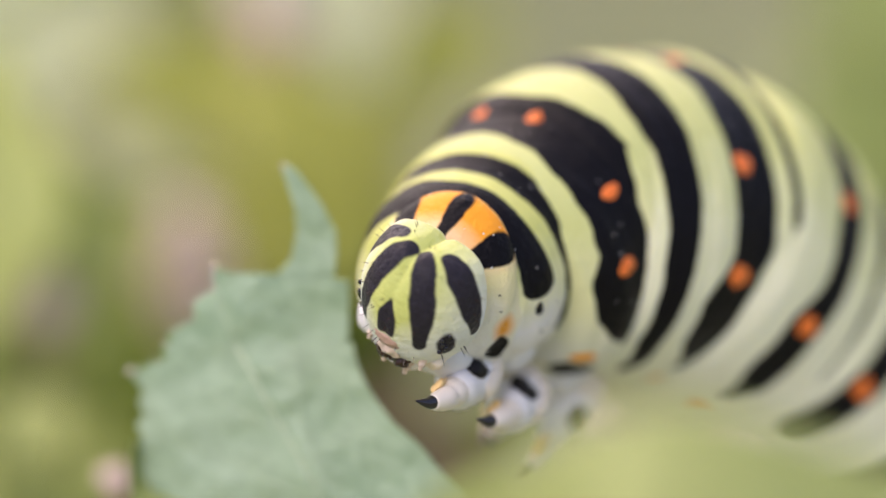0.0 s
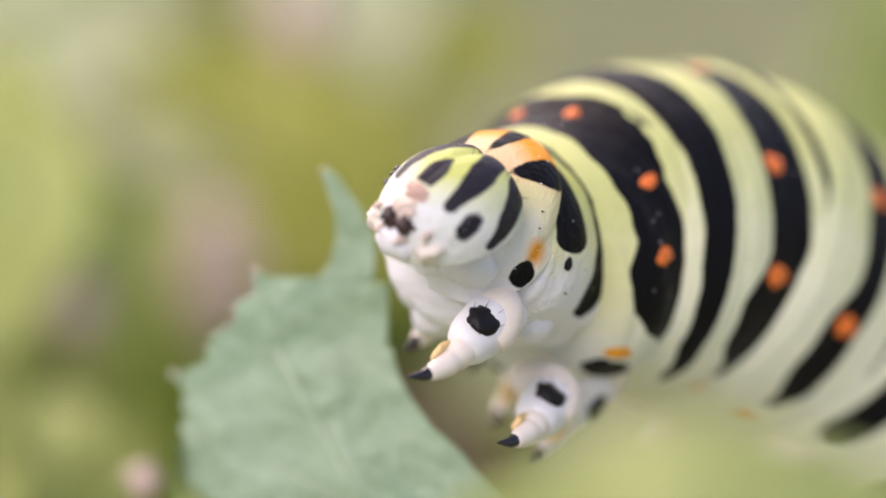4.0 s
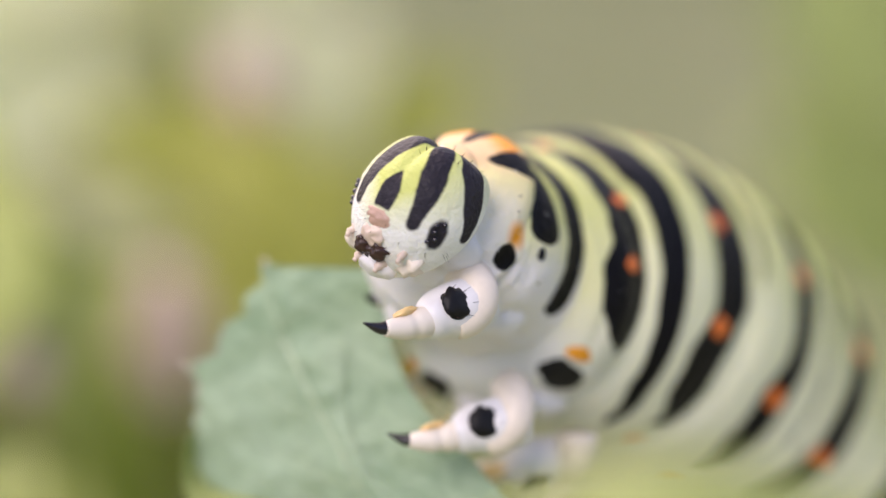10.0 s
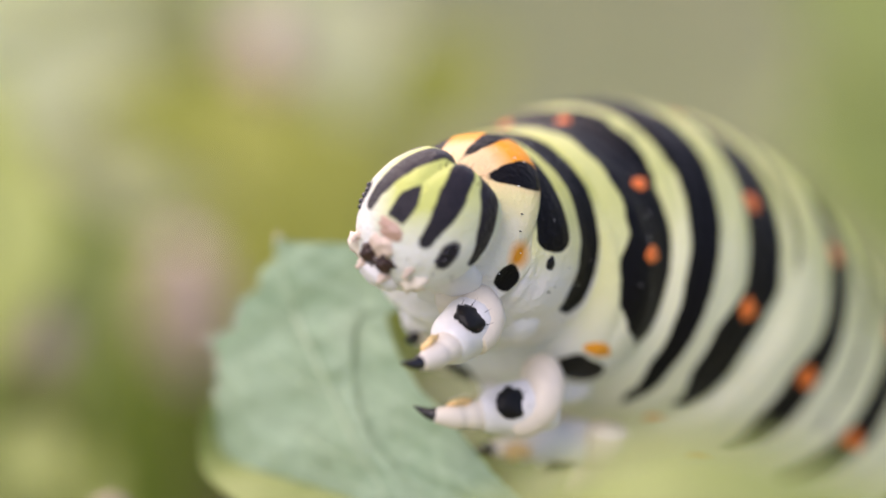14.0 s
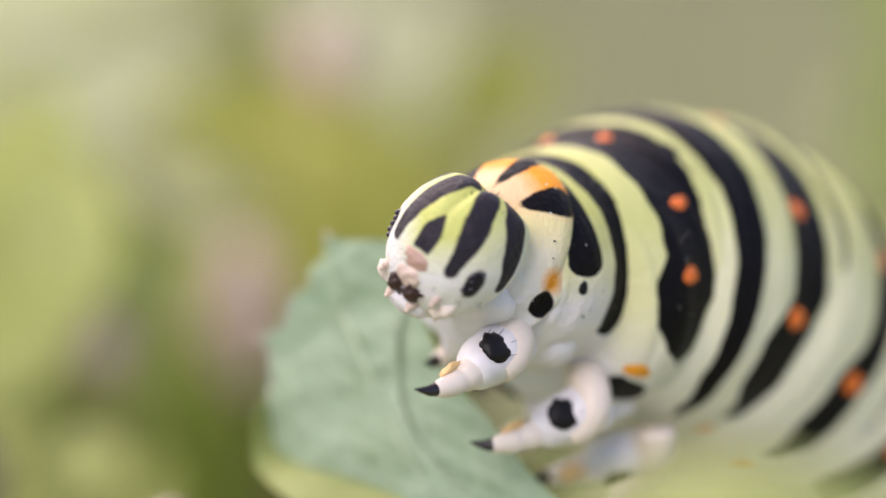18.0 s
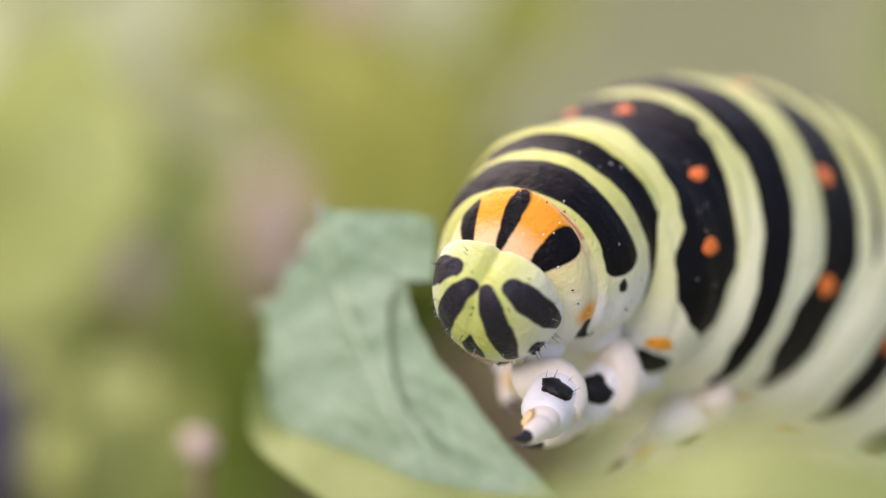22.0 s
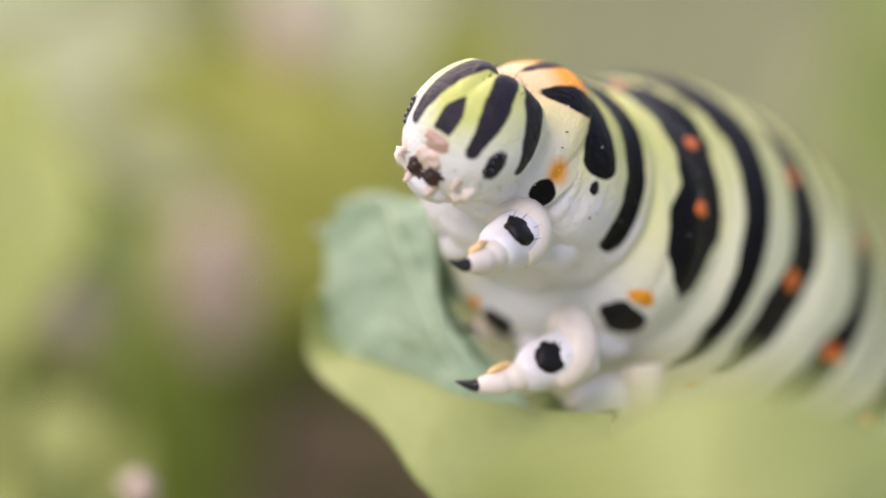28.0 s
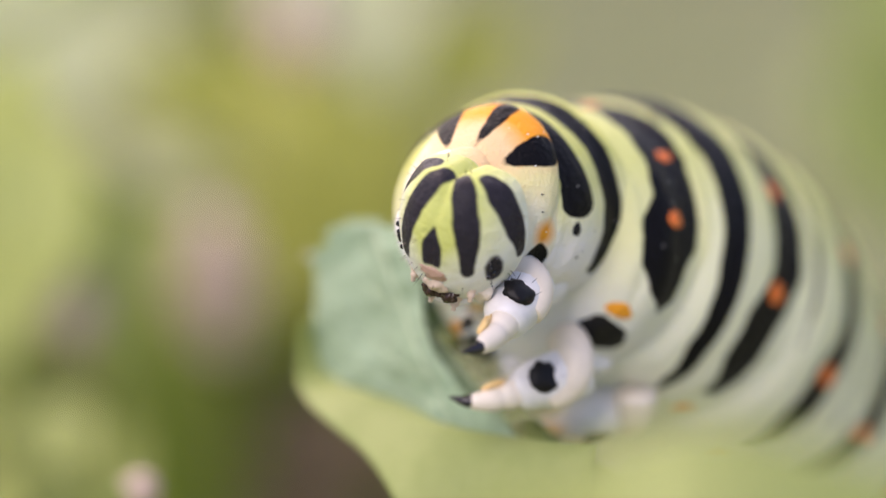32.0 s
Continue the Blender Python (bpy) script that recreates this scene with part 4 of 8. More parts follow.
    walk(CAT["T1"], [
        (0, at(-0.00625, 0.00445, 0.00598, 12.0, -18.5, -25.7)), (0.5, at(-0.00592, 0.00363, 0.00599, 33.0, -18.5, -25.4)), (1, at(-0.00595, 0.00308, 0.00575, 39.7, -9.8, -16.5)),
        (1.5, at(-0.00630, 0.00348, 0.00597, 42.0, -12.2, -24.3)), (2, at(-0.00623, 0.00468, 0.00643, -3.3, -17.9, -33.2)), (2.5, at(-0.00632, 0.00509, 0.00645, -9.1, -27.0, -27.7)),
        (3, at(-0.00613, 0.00516, 0.00663, -3.3, -25.9, -28.5)), (3.5, at(-0.00606, 0.00581, 0.00692, -18.8, -24.3, -27.9)), (5.5, at(-0.00600, 0.00674, 0.00607, -26.1, -31.9, -23.3)),
        (6, at(-0.00605, 0.00647, 0.00577, -22.2, -31.7, -20.0)), (6.5, at(-0.00592, 0.00683, 0.00544, -29.7, -29.0, -19.8)), (7, at(-0.00610, 0.00680, 0.00531, -26.8, -28.6, -18.6)),
        (7.5, at(-0.00612, 0.00739, 0.00485, -35.3, -32.8, -16.3)), (8, at(-0.00612, 0.00783, 0.00468, -29.1, -31.2, -13.4)), (8.5, at(-0.00598, 0.00816, 0.00458, -36.3, -31.2, -8.7)),
        (9, at(-0.00564, 0.00879, 0.00470, -36.6, -29.6, -16.9)), (9.5, at(-0.00558, 0.00843, 0.00488, -39.4, -28.9, -12.7)), (10, at(-0.00533, 0.00812, 0.00540, -32.5, -25.0, -19.3)),
        (10.5, at(-0.00544, 0.00762, 0.00572, -31.5, -26.8, -21.4)), (11, at(-0.00551, 0.00687, 0.00603, -20.7, -27.1, -25.3)), (11.5, at(-0.00542, 0.00734, 0.00622, -27.1, -27.1, -25.0)),
        (12, at(-0.00552, 0.00688, 0.00649, -14.5, -24.9, -25.6)), (12.5, at(-0.00568, 0.00738, 0.00648, -25.3, -28.1, -24.3)), (13, at(-0.00590, 0.00694, 0.00656, -14.2, -26.9, -23.8)),
        (13.5, at(-0.00579, 0.00660, 0.00665, -0.6, -22.8, -25.1)), (14, at(-0.00573, 0.00704, 0.00659, -17.8, -27.1, -24.4)), (14.5, at(-0.00595, 0.00693, 0.00659, -11.6, -24.4, -25.4)),
        (16.5, at(-0.00666, 0.00623, 0.00633, -9.3, -23.9, -22.2)), (17, at(-0.00649, 0.00580, 0.00633, 3.4, -26.6, -24.9)), (17.5, at(-0.00634, 0.00551, 0.00631, 13.7, -22.5, -25.8)),
        (18, at(-0.00631, 0.00649, 0.00631, -16.5, -27.0, -23.7)), (18.5, at(-0.00665, 0.00570, 0.00636, -5.4, -21.2, -22.7)), (19, at(-0.00690, 0.00490, 0.00640, 3.9, -21.8, -20.5)),
        (19.5, at(-0.00650, 0.00479, 0.00634, 16.1, -19.3, -19.4)), (20, at(-0.00642, 0.00540, 0.00624, 0.3, -26.9, -27.3)), (20.5, at(-0.00664, 0.00538, 0.00617, -7.2, -25.5, -22.3)),
        (21, at(-0.00665, 0.00488, 0.00629, -0.2, -23.5, -18.6)), (21.5, at(-0.00654, 0.00420, 0.00633, 16.6, -22.0, -15.9)), (22, at(-0.00627, 0.00382, 0.00624, 31.1, -21.7, -21.1)),
        (22.5, at(-0.00658, 0.00543, 0.00665, -17.3, -27.7, -24.4)), (23, at(-0.00676, 0.00515, 0.00679, -11.4, -28.2, -24.6)), (23.5, at(-0.00674, 0.00506, 0.00694, -1.7, -27.2, -22.9)),
        (24, at(-0.00631, 0.00605, 0.00720, -18.6, -30.7, -33.2)), (24.5, at(-0.00629, 0.00621, 0.00724, -15.8, -29.8, -28.4)), (26.5, at(-0.00537, 0.00768, 0.00626, -18.2, -29.0, -25.1)),
        (27, at(-0.00558, 0.00808, 0.00612, -27.7, -34.7, -22.9)), (27.5, at(-0.00542, 0.00823, 0.00612, -26.4, -33.1, -25.1)), (28, at(-0.00517, 0.00854, 0.00622, -26.0, -35.1, -29.2)),
        (28.5, at(-0.00527, 0.00887, 0.00615, -29.1, -32.3, -24.0)), (29, at(-0.00534, 0.00885, 0.00615, -30.0, -31.9, -21.4)), (29.5, at(-0.00550, 0.00827, 0.00633, -16.2, -27.3, -25.5)),
        (30, at(-0.00573, 0.00759, 0.00626, -8.8, -29.0, -26.4)), (30.5, at(-0.00572, 0.00736, 0.00629, 7.7, -25.3, -25.6)), (31, at(-0.00559, 0.00854, 0.00628, -27.0, -29.2, -20.3)),
        (31.5, at(-0.00575, 0.00774, 0.00635, -13.9, -24.2, -22.8)), (32, at(-0.00589, 0.00692, 0.00641, -4.9, -22.4, -22.2))])
    walk(CAT["T2"], [
        (0, at(-0.00541, 0.00489, 0.00410, 23.0, -24.9, -4.8)), (0.5, at(-0.00514, 0.00441, 0.00421, 21.8, -16.1, -1.4)), (1, at(-0.00525, 0.00418, 0.00430, 36.1, -26.6, -5.3)),
        (1.5, at(-0.00547, 0.00456, 0.00436, 30.5, -22.5, -4.5)), (2, at(-0.00557, 0.00477, 0.00450, 20.3, -23.0, -6.1)), (2.5, at(-0.00552, 0.00488, 0.00456, 10.0, -25.2, -3.6)),
        (3, at(-0.00532, 0.00500, 0.00471, 8.1, -23.8, -4.5)), (3.5, at(-0.00540, 0.00532, 0.00496, 3.1, -23.6, -5.4)), (5.5, at(-0.00526, 0.00593, 0.00424, -6.7, -25.1, -4.1)),
        (6, at(-0.00522, 0.00578, 0.00394, -5.3, -26.0, -1.0)), (6.5, at(-0.00524, 0.00599, 0.00363, -8.5, -23.8, -0.4)), (7, at(-0.00538, 0.00602, 0.00347, -8.4, -24.0, -0.6)),
        (7.5, at(-0.00533, 0.00646, 0.00318, -11.7, -27.7, 3.1)), (8, at(-0.00529, 0.00699, 0.00301, -14.3, -27.9, 1.7)), (8.5, at(-0.00519, 0.00728, 0.00294, -13.9, -25.1, 5.9)),
        (9, at(-0.00502, 0.00777, 0.00300, -14.9, -22.9, -0.3)), (9.5, at(-0.00494, 0.00741, 0.00322, -15.7, -22.8, 1.6)), (10, at(-0.00475, 0.00725, 0.00359, -9.3, -23.3, -3.1)),
        (10.5, at(-0.00484, 0.00677, 0.00391, -7.0, -23.8, -4.1)), (11, at(-0.00482, 0.00632, 0.00419, 1.4, -24.4, -5.8)), (11.5, at(-0.00482, 0.00652, 0.00436, -7.1, -23.2, -7.2)),
        (12, at(-0.00480, 0.00644, 0.00456, 2.3, -24.1, -6.4)), (12.5, at(-0.00502, 0.00660, 0.00464, -5.8, -24.5, -6.6)), (13, at(-0.00510, 0.00650, 0.00472, 1.7, -27.1, -5.0)),
        (13.5, at(-0.00498, 0.00654, 0.00473, 10.0, -23.8, -8.7)), (14, at(-0.00496, 0.00654, 0.00472, 1.9, -26.9, -4.8)), (14.5, at(-0.00515, 0.00654, 0.00467, 3.4, -27.3, -8.1)),
        (16.5, at(-0.00579, 0.00600, 0.00441, 7.0, -29.3, -4.0)), (17, at(-0.00554, 0.00583, 0.00452, 11.1, -29.2, -3.4)), (17.5, at(-0.00543, 0.00581, 0.00446, 16.7, -24.6, -6.3)),
        (18, at(-0.00547, 0.00606, 0.00445, 3.9, -29.5, -4.1)), (18.5, at(-0.00581, 0.00561, 0.00440, 10.7, -27.9, -5.9)), (19, at(-0.00601, 0.00508, 0.00451, 14.8, -28.0, -2.4)),
        (19.5, at(-0.00565, 0.00527, 0.00450, 19.4, -24.9, -4.3)), (20, at(-0.00547, 0.00535, 0.00444, 10.6, -30.0, -3.6)), (20.5, at(-0.00571, 0.00523, 0.00426, 10.2, -30.0, -3.6)),
        (21, at(-0.00573, 0.00498, 0.00440, 13.5, -29.5, -1.0)), (21.5, at(-0.00559, 0.00470, 0.00451, 18.3, -28.8, -2.5)), (22, at(-0.00540, 0.00451, 0.00467, 21.1, -25.7, -2.1)),
        (22.5, at(-0.00572, 0.00492, 0.00479, 1.5, -30.4, -5.3)), (23, at(-0.00582, 0.00481, 0.00494, 5.9, -31.8, -4.5)), (23.5, at(-0.00573, 0.00497, 0.00508, 11.0, -31.6, -7.0)),
        (24, at(-0.00555, 0.00535, 0.00535, -2.1, -28.9, -9.3)), (24.5, at(-0.00543, 0.00564, 0.00540, 0.6, -30.6, -8.5)), (26.5, at(-0.00455, 0.00700, 0.00442, -4.1, -29.7, -9.2)),
        (27, at(-0.00472, 0.00722, 0.00444, -7.4, -32.5, -5.1)), (27.5, at(-0.00461, 0.00738, 0.00438, -6.7, -31.0, -6.5)), (28, at(-0.00438, 0.00761, 0.00445, -9.1, -29.3, -5.8)),
        (28.5, at(-0.00453, 0.00796, 0.00441, -9.1, -28.8, -5.4)), (29, at(-0.00458, 0.00801, 0.00440, -7.1, -28.2, -2.7)), (29.5, at(-0.00470, 0.00770, 0.00440, -0.9, -26.9, -7.3)),
        (30, at(-0.00482, 0.00723, 0.00440, 3.2, -28.5, -6.2)), (30.5, at(-0.00474, 0.00743, 0.00443, 12.4, -28.2, -9.8)), (31, at(-0.00482, 0.00778, 0.00449, -5.0, -28.3, -3.8)),
        (31.5, at(-0.00497, 0.00729, 0.00442, 0.4, -26.6, -6.0)), (32, at(-0.00510, 0.00676, 0.00446, 5.4, -24.9, -2.4))])
    walk(CAT["T3"], [
        (0, at(-0.00402, 0.00518, 0.00189, 33.4, -39.0, -6.7)), (0.5, at(-0.00401, 0.00467, 0.00190, 33.8, -39.3, -7.9)), (1, at(-0.00390, 0.00461, 0.00185, 34.0, -39.9, -8.7)),
        (1.5, at(-0.00412, 0.00495, 0.00184, 33.3, -40.3, -9.0)), (2, at(-0.00418, 0.00500, 0.00203, 32.3, -38.7, -7.0)), (2.5, at(-0.00405, 0.00496, 0.00219, 29.6, -38.3, -4.1)),
        (3, at(-0.00396, 0.00493, 0.00238, 26.6, -38.3, -2.5)), (3.5, at(-0.00390, 0.00502, 0.00256, 23.8, -38.2, -1.6)), (5.5, at(-0.00382, 0.00534, 0.00206, 16.1, -37.3, 3.1)),
        (6, at(-0.00379, 0.00528, 0.00184, 14.5, -36.6, 4.3)), (6.5, at(-0.00389, 0.00533, 0.00144, 12.4, -34.9, 5.1)), (7, at(-0.00404, 0.00542, 0.00108, 10.2, -33.4, 5.3)),
        (7.5, at(-0.00410, 0.00580, 0.00061, 6.2, -32.8, 5.2)), (8, at(-0.00401, 0.00627, 0.00032, 1.2, -31.0, 6.0)), (8.5, at(-0.00394, 0.00664, 0.00026, -4.1, -28.6, 7.2)),
        (9, at(-0.00383, 0.00669, 0.00038, -6.1, -26.4, 7.4)), (9.5, at(-0.00369, 0.00648, 0.00075, -5.3, -25.9, 6.6)), (10, at(-0.00363, 0.00625, 0.00128, -2.5, -26.2, 4.9)),
        (10.5, at(-0.00368, 0.00575, 0.00159, 0.0, -26.3, 3.4)), (11, at(-0.00367, 0.00558, 0.00192, 2.2, -26.8, 1.4)), (11.5, at(-0.00365, 0.00556, 0.00207, 3.3, -26.9, 1.0)),
        (12, at(-0.00361, 0.00574, 0.00225, 4.3, -27.4, 0.5)), (12.5, at(-0.00383, 0.00572, 0.00235, 5.1, -28.2, 2.0)), (13, at(-0.00384, 0.00583, 0.00235, 5.8, -29.9, 1.8)),
        (13.5, at(-0.00374, 0.00597, 0.00241, 7.1, -30.6, 1.0)), (14, at(-0.00363, 0.00592, 0.00238, 7.7, -31.1, 1.9)), (14.5, at(-0.00363, 0.00584, 0.00226, 7.7, -31.6, 2.1)),
        (16.5, at(-0.00434, 0.00554, 0.00219, 7.5, -33.2, 2.4)), (17, at(-0.00417, 0.00545, 0.00227, 7.8, -33.6, 2.0)), (17.5, at(-0.00404, 0.00547, 0.00241, 9.2, -34.5, 1.1)),
        (18, at(-0.00402, 0.00558, 0.00237, 11.1, -34.1, 0.9)), (18.5, at(-0.00440, 0.00526, 0.00229, 12.3, -33.6, 0.8)), (19, at(-0.00468, 0.00490, 0.00227, 12.3, -33.6, 0.8)),
        (19.5, at(-0.00431, 0.00507, 0.00229, 12.3, -35.2, 0.9)), (20, at(-0.00404, 0.00505, 0.00228, 12.9, -35.9, 2.0)), (20.5, at(-0.00417, 0.00491, 0.00225, 13.0, -36.3, 2.9)),
        (21, at(-0.00429, 0.00483, 0.00231, 12.2, -36.2, 3.3)), (21.5, at(-0.00419, 0.00460, 0.00235, 10.6, -37.0, 3.3)), (22, at(-0.00412, 0.00430, 0.00245, 10.2, -37.8, 3.1)),
        (22.5, at(-0.00420, 0.00424, 0.00269, 11.5, -37.1, 2.7)), (23, at(-0.00427, 0.00439, 0.00280, 12.5, -36.7, 2.0)), (23.5, at(-0.00421, 0.00452, 0.00299, 12.8, -37.2, 1.3)),
        (24, at(-0.00408, 0.00466, 0.00318, 12.6, -36.1, 0.7)), (24.5, at(-0.00388, 0.00487, 0.00306, 10.4, -35.1, 0.3)), (26.5, at(-0.00316, 0.00600, 0.00218, 3.4, -31.7, 1.5)),
        (27, at(-0.00333, 0.00625, 0.00190, 1.5, -30.0, 1.7)), (27.5, at(-0.00322, 0.00630, 0.00191, -0.8, -29.2, 1.9)), (28, at(-0.00306, 0.00641, 0.00205, -2.8, -28.6, 2.8)),
        (28.5, at(-0.00318, 0.00678, 0.00199, -3.7, -27.4, 3.3)), (29, at(-0.00332, 0.00702, 0.00196, -4.0, -27.7, 3.3)), (29.5, at(-0.00337, 0.00666, 0.00205, -4.1, -29.8, 3.1)),
        (30, at(-0.00348, 0.00630, 0.00201, -4.3, -32.0, 2.0)), (30.5, at(-0.00343, 0.00658, 0.00226, -3.9, -34.6, 2.4)), (31, at(-0.00344, 0.00677, 0.00216, -3.2, -33.0, 4.8)),
        (31.5, at(-0.00356, 0.00650, 0.00210, -4.7, -31.6, 6.4)), (32, at(-0.00374, 0.00585, 0.00216, -7.0, -30.7, 7.7))])
    walk(CAT["J"], [
        (0, at(-0.00272, 0.00626, 0.00046, 19.1, -42.0, -8.2)), (0.5, at(-0.00269, 0.00573, 0.00048, 19.0, -41.9, -9.0)), (1, at(-0.00255, 0.00565, 0.00045, 18.8, -42.3, -9.6)),
        (1.5, at(-0.00275, 0.00596, 0.00043, 18.1, -42.9, -9.7)), (2, at(-0.00288, 0.00603, 0.00057, 17.8, -41.8, -8.0)), (2.5, at(-0.00278, 0.00596, 0.00068, 16.0, -41.6, -5.6)),
        (3, at(-0.00269, 0.00587, 0.00083, 14.3, -41.7, -4.0)), (3.5, at(-0.00262, 0.00588, 0.00098, 12.5, -41.5, -2.9)), (5.5, at(-0.00257, 0.00602, 0.00037, 5.8, -41.1, 1.3)),
        (6, at(-0.00256, 0.00593, 0.00012, 4.3, -40.6, 2.4)), (6.5, at(-0.00270, 0.00591, -0.00033, 2.9, -38.9, 3.0)), (7, at(-0.00288, 0.00592, -0.00074, 1.6, -37.4, 3.3)),
        (7.5, at(-0.00293, 0.00615, -0.00124, -1.4, -36.3, 3.6)), (8, at(-0.00288, 0.00644, -0.00157, -4.9, -34.2, 4.5)), (8.5, at(-0.00287, 0.00662, -0.00168, -8.3, -32.3, 5.3)),
        (9, at(-0.00283, 0.00658, -0.00159, -9.4, -31.1, 5.5)), (9.5, at(-0.00271, 0.00639, -0.00122, -8.9, -31.0, 4.8)), (10, at(-0.00265, 0.00624, -0.00070, -6.9, -31.3, 3.0)),
        (10.5, at(-0.00270, 0.00581, -0.00040, -5.1, -31.5, 1.5)), (11, at(-0.00267, 0.00569, -0.00006, -4.1, -31.8, -0.2)), (11.5, at(-0.00266, 0.00570, 0.00010, -3.8, -31.8, -0.7)),
        (12, at(-0.00260, 0.00592, 0.00030, -3.3, -32.2, -1.2)), (12.5, at(-0.00280, 0.00595, 0.00041, -2.8, -32.8, -0.2)), (13, at(-0.00276, 0.00609, 0.00044, -2.5, -33.7, -0.4)),
        (13.5, at(-0.00263, 0.00626, 0.00053, -1.9, -33.9, -1.1)), (14, at(-0.00251, 0.00626, 0.00051, -1.7, -34.3, -0.4)), (14.5, at(-0.00250, 0.00618, 0.00040, -1.5, -34.7, -0.2)),
        (16.5, at(-0.00316, 0.00588, 0.00036, -1.4, -35.6, 0.6)), (17, at(-0.00297, 0.00579, 0.00045, -1.3, -35.9, 0.4)), (17.5, at(-0.00281, 0.00585, 0.00061, -0.1, -36.3, -0.3)),
        (18, at(-0.00281, 0.00603, 0.00057, 1.6, -35.6, -0.6)), (18.5, at(-0.00321, 0.00574, 0.00049, 2.4, -34.9, -0.9)), (19, at(-0.00349, 0.00539, 0.00047, 2.5, -35.1, -1.3)),
        (19.5, at(-0.00307, 0.00556, 0.00053, 3.2, -36.2, -1.3)), (20, at(-0.00279, 0.00558, 0.00054, 3.8, -36.4, -0.2)), (20.5, at(-0.00292, 0.00547, 0.00051, 3.8, -36.5, 0.7)),
        (21, at(-0.00304, 0.00537, 0.00057, 3.1, -36.7, 1.3)), (21.5, at(-0.00290, 0.00508, 0.00062, 1.9, -37.3, 1.5)), (22, at(-0.00281, 0.00477, 0.00073, 1.4, -38.1, 1.4)),
        (22.5, at(-0.00292, 0.00474, 0.00096, 2.5, -37.8, 1.0)), (23, at(-0.00300, 0.00491, 0.00107, 3.5, -37.4, -0.1)), (23.5, at(-0.00292, 0.00504, 0.00127, 3.7, -37.4, -0.8)),
        (24, at(-0.00282, 0.00516, 0.00144, 3.3, -36.5, -1.2)), (24.5, at(-0.00263, 0.00528, 0.00128, 1.4, -35.7, -1.6)), (26.5, at(-0.00200, 0.00616, 0.00030, -4.5, -32.2, -0.3)),
        (27, at(-0.00223, 0.00634, -0.00001, -5.8, -30.6, -0.3)), (27.5, at(-0.00215, 0.00631, -0.00002, -7.3, -29.7, 0.0)), (28, at(-0.00200, 0.00635, 0.00011, -8.9, -29.2, 1.0)),
        (28.5, at(-0.00215, 0.00670, 0.00003, -9.6, -28.7, 1.5)), (29, at(-0.00229, 0.00693, 0.00000, -9.5, -29.1, 1.7)), (29.5, at(-0.00227, 0.00656, 0.00014, -9.9, -31.1, 1.4)),
        (30, at(-0.00231, 0.00618, 0.00014, -10.3, -32.5, -0.1)), (30.5, at(-0.00218, 0.00648, 0.00045, -10.1, -34.5, 0.2)), (31, at(-0.00223, 0.00675, 0.00031, -9.0, -33.1, 2.4)),
        (31.5, at(-0.00240, 0.00645, 0.00022, -10.1, -32.0, 4.1)), (32, at(-0.00260, 0.00574, 0.00027, -12.4, -30.9, 5.4))])
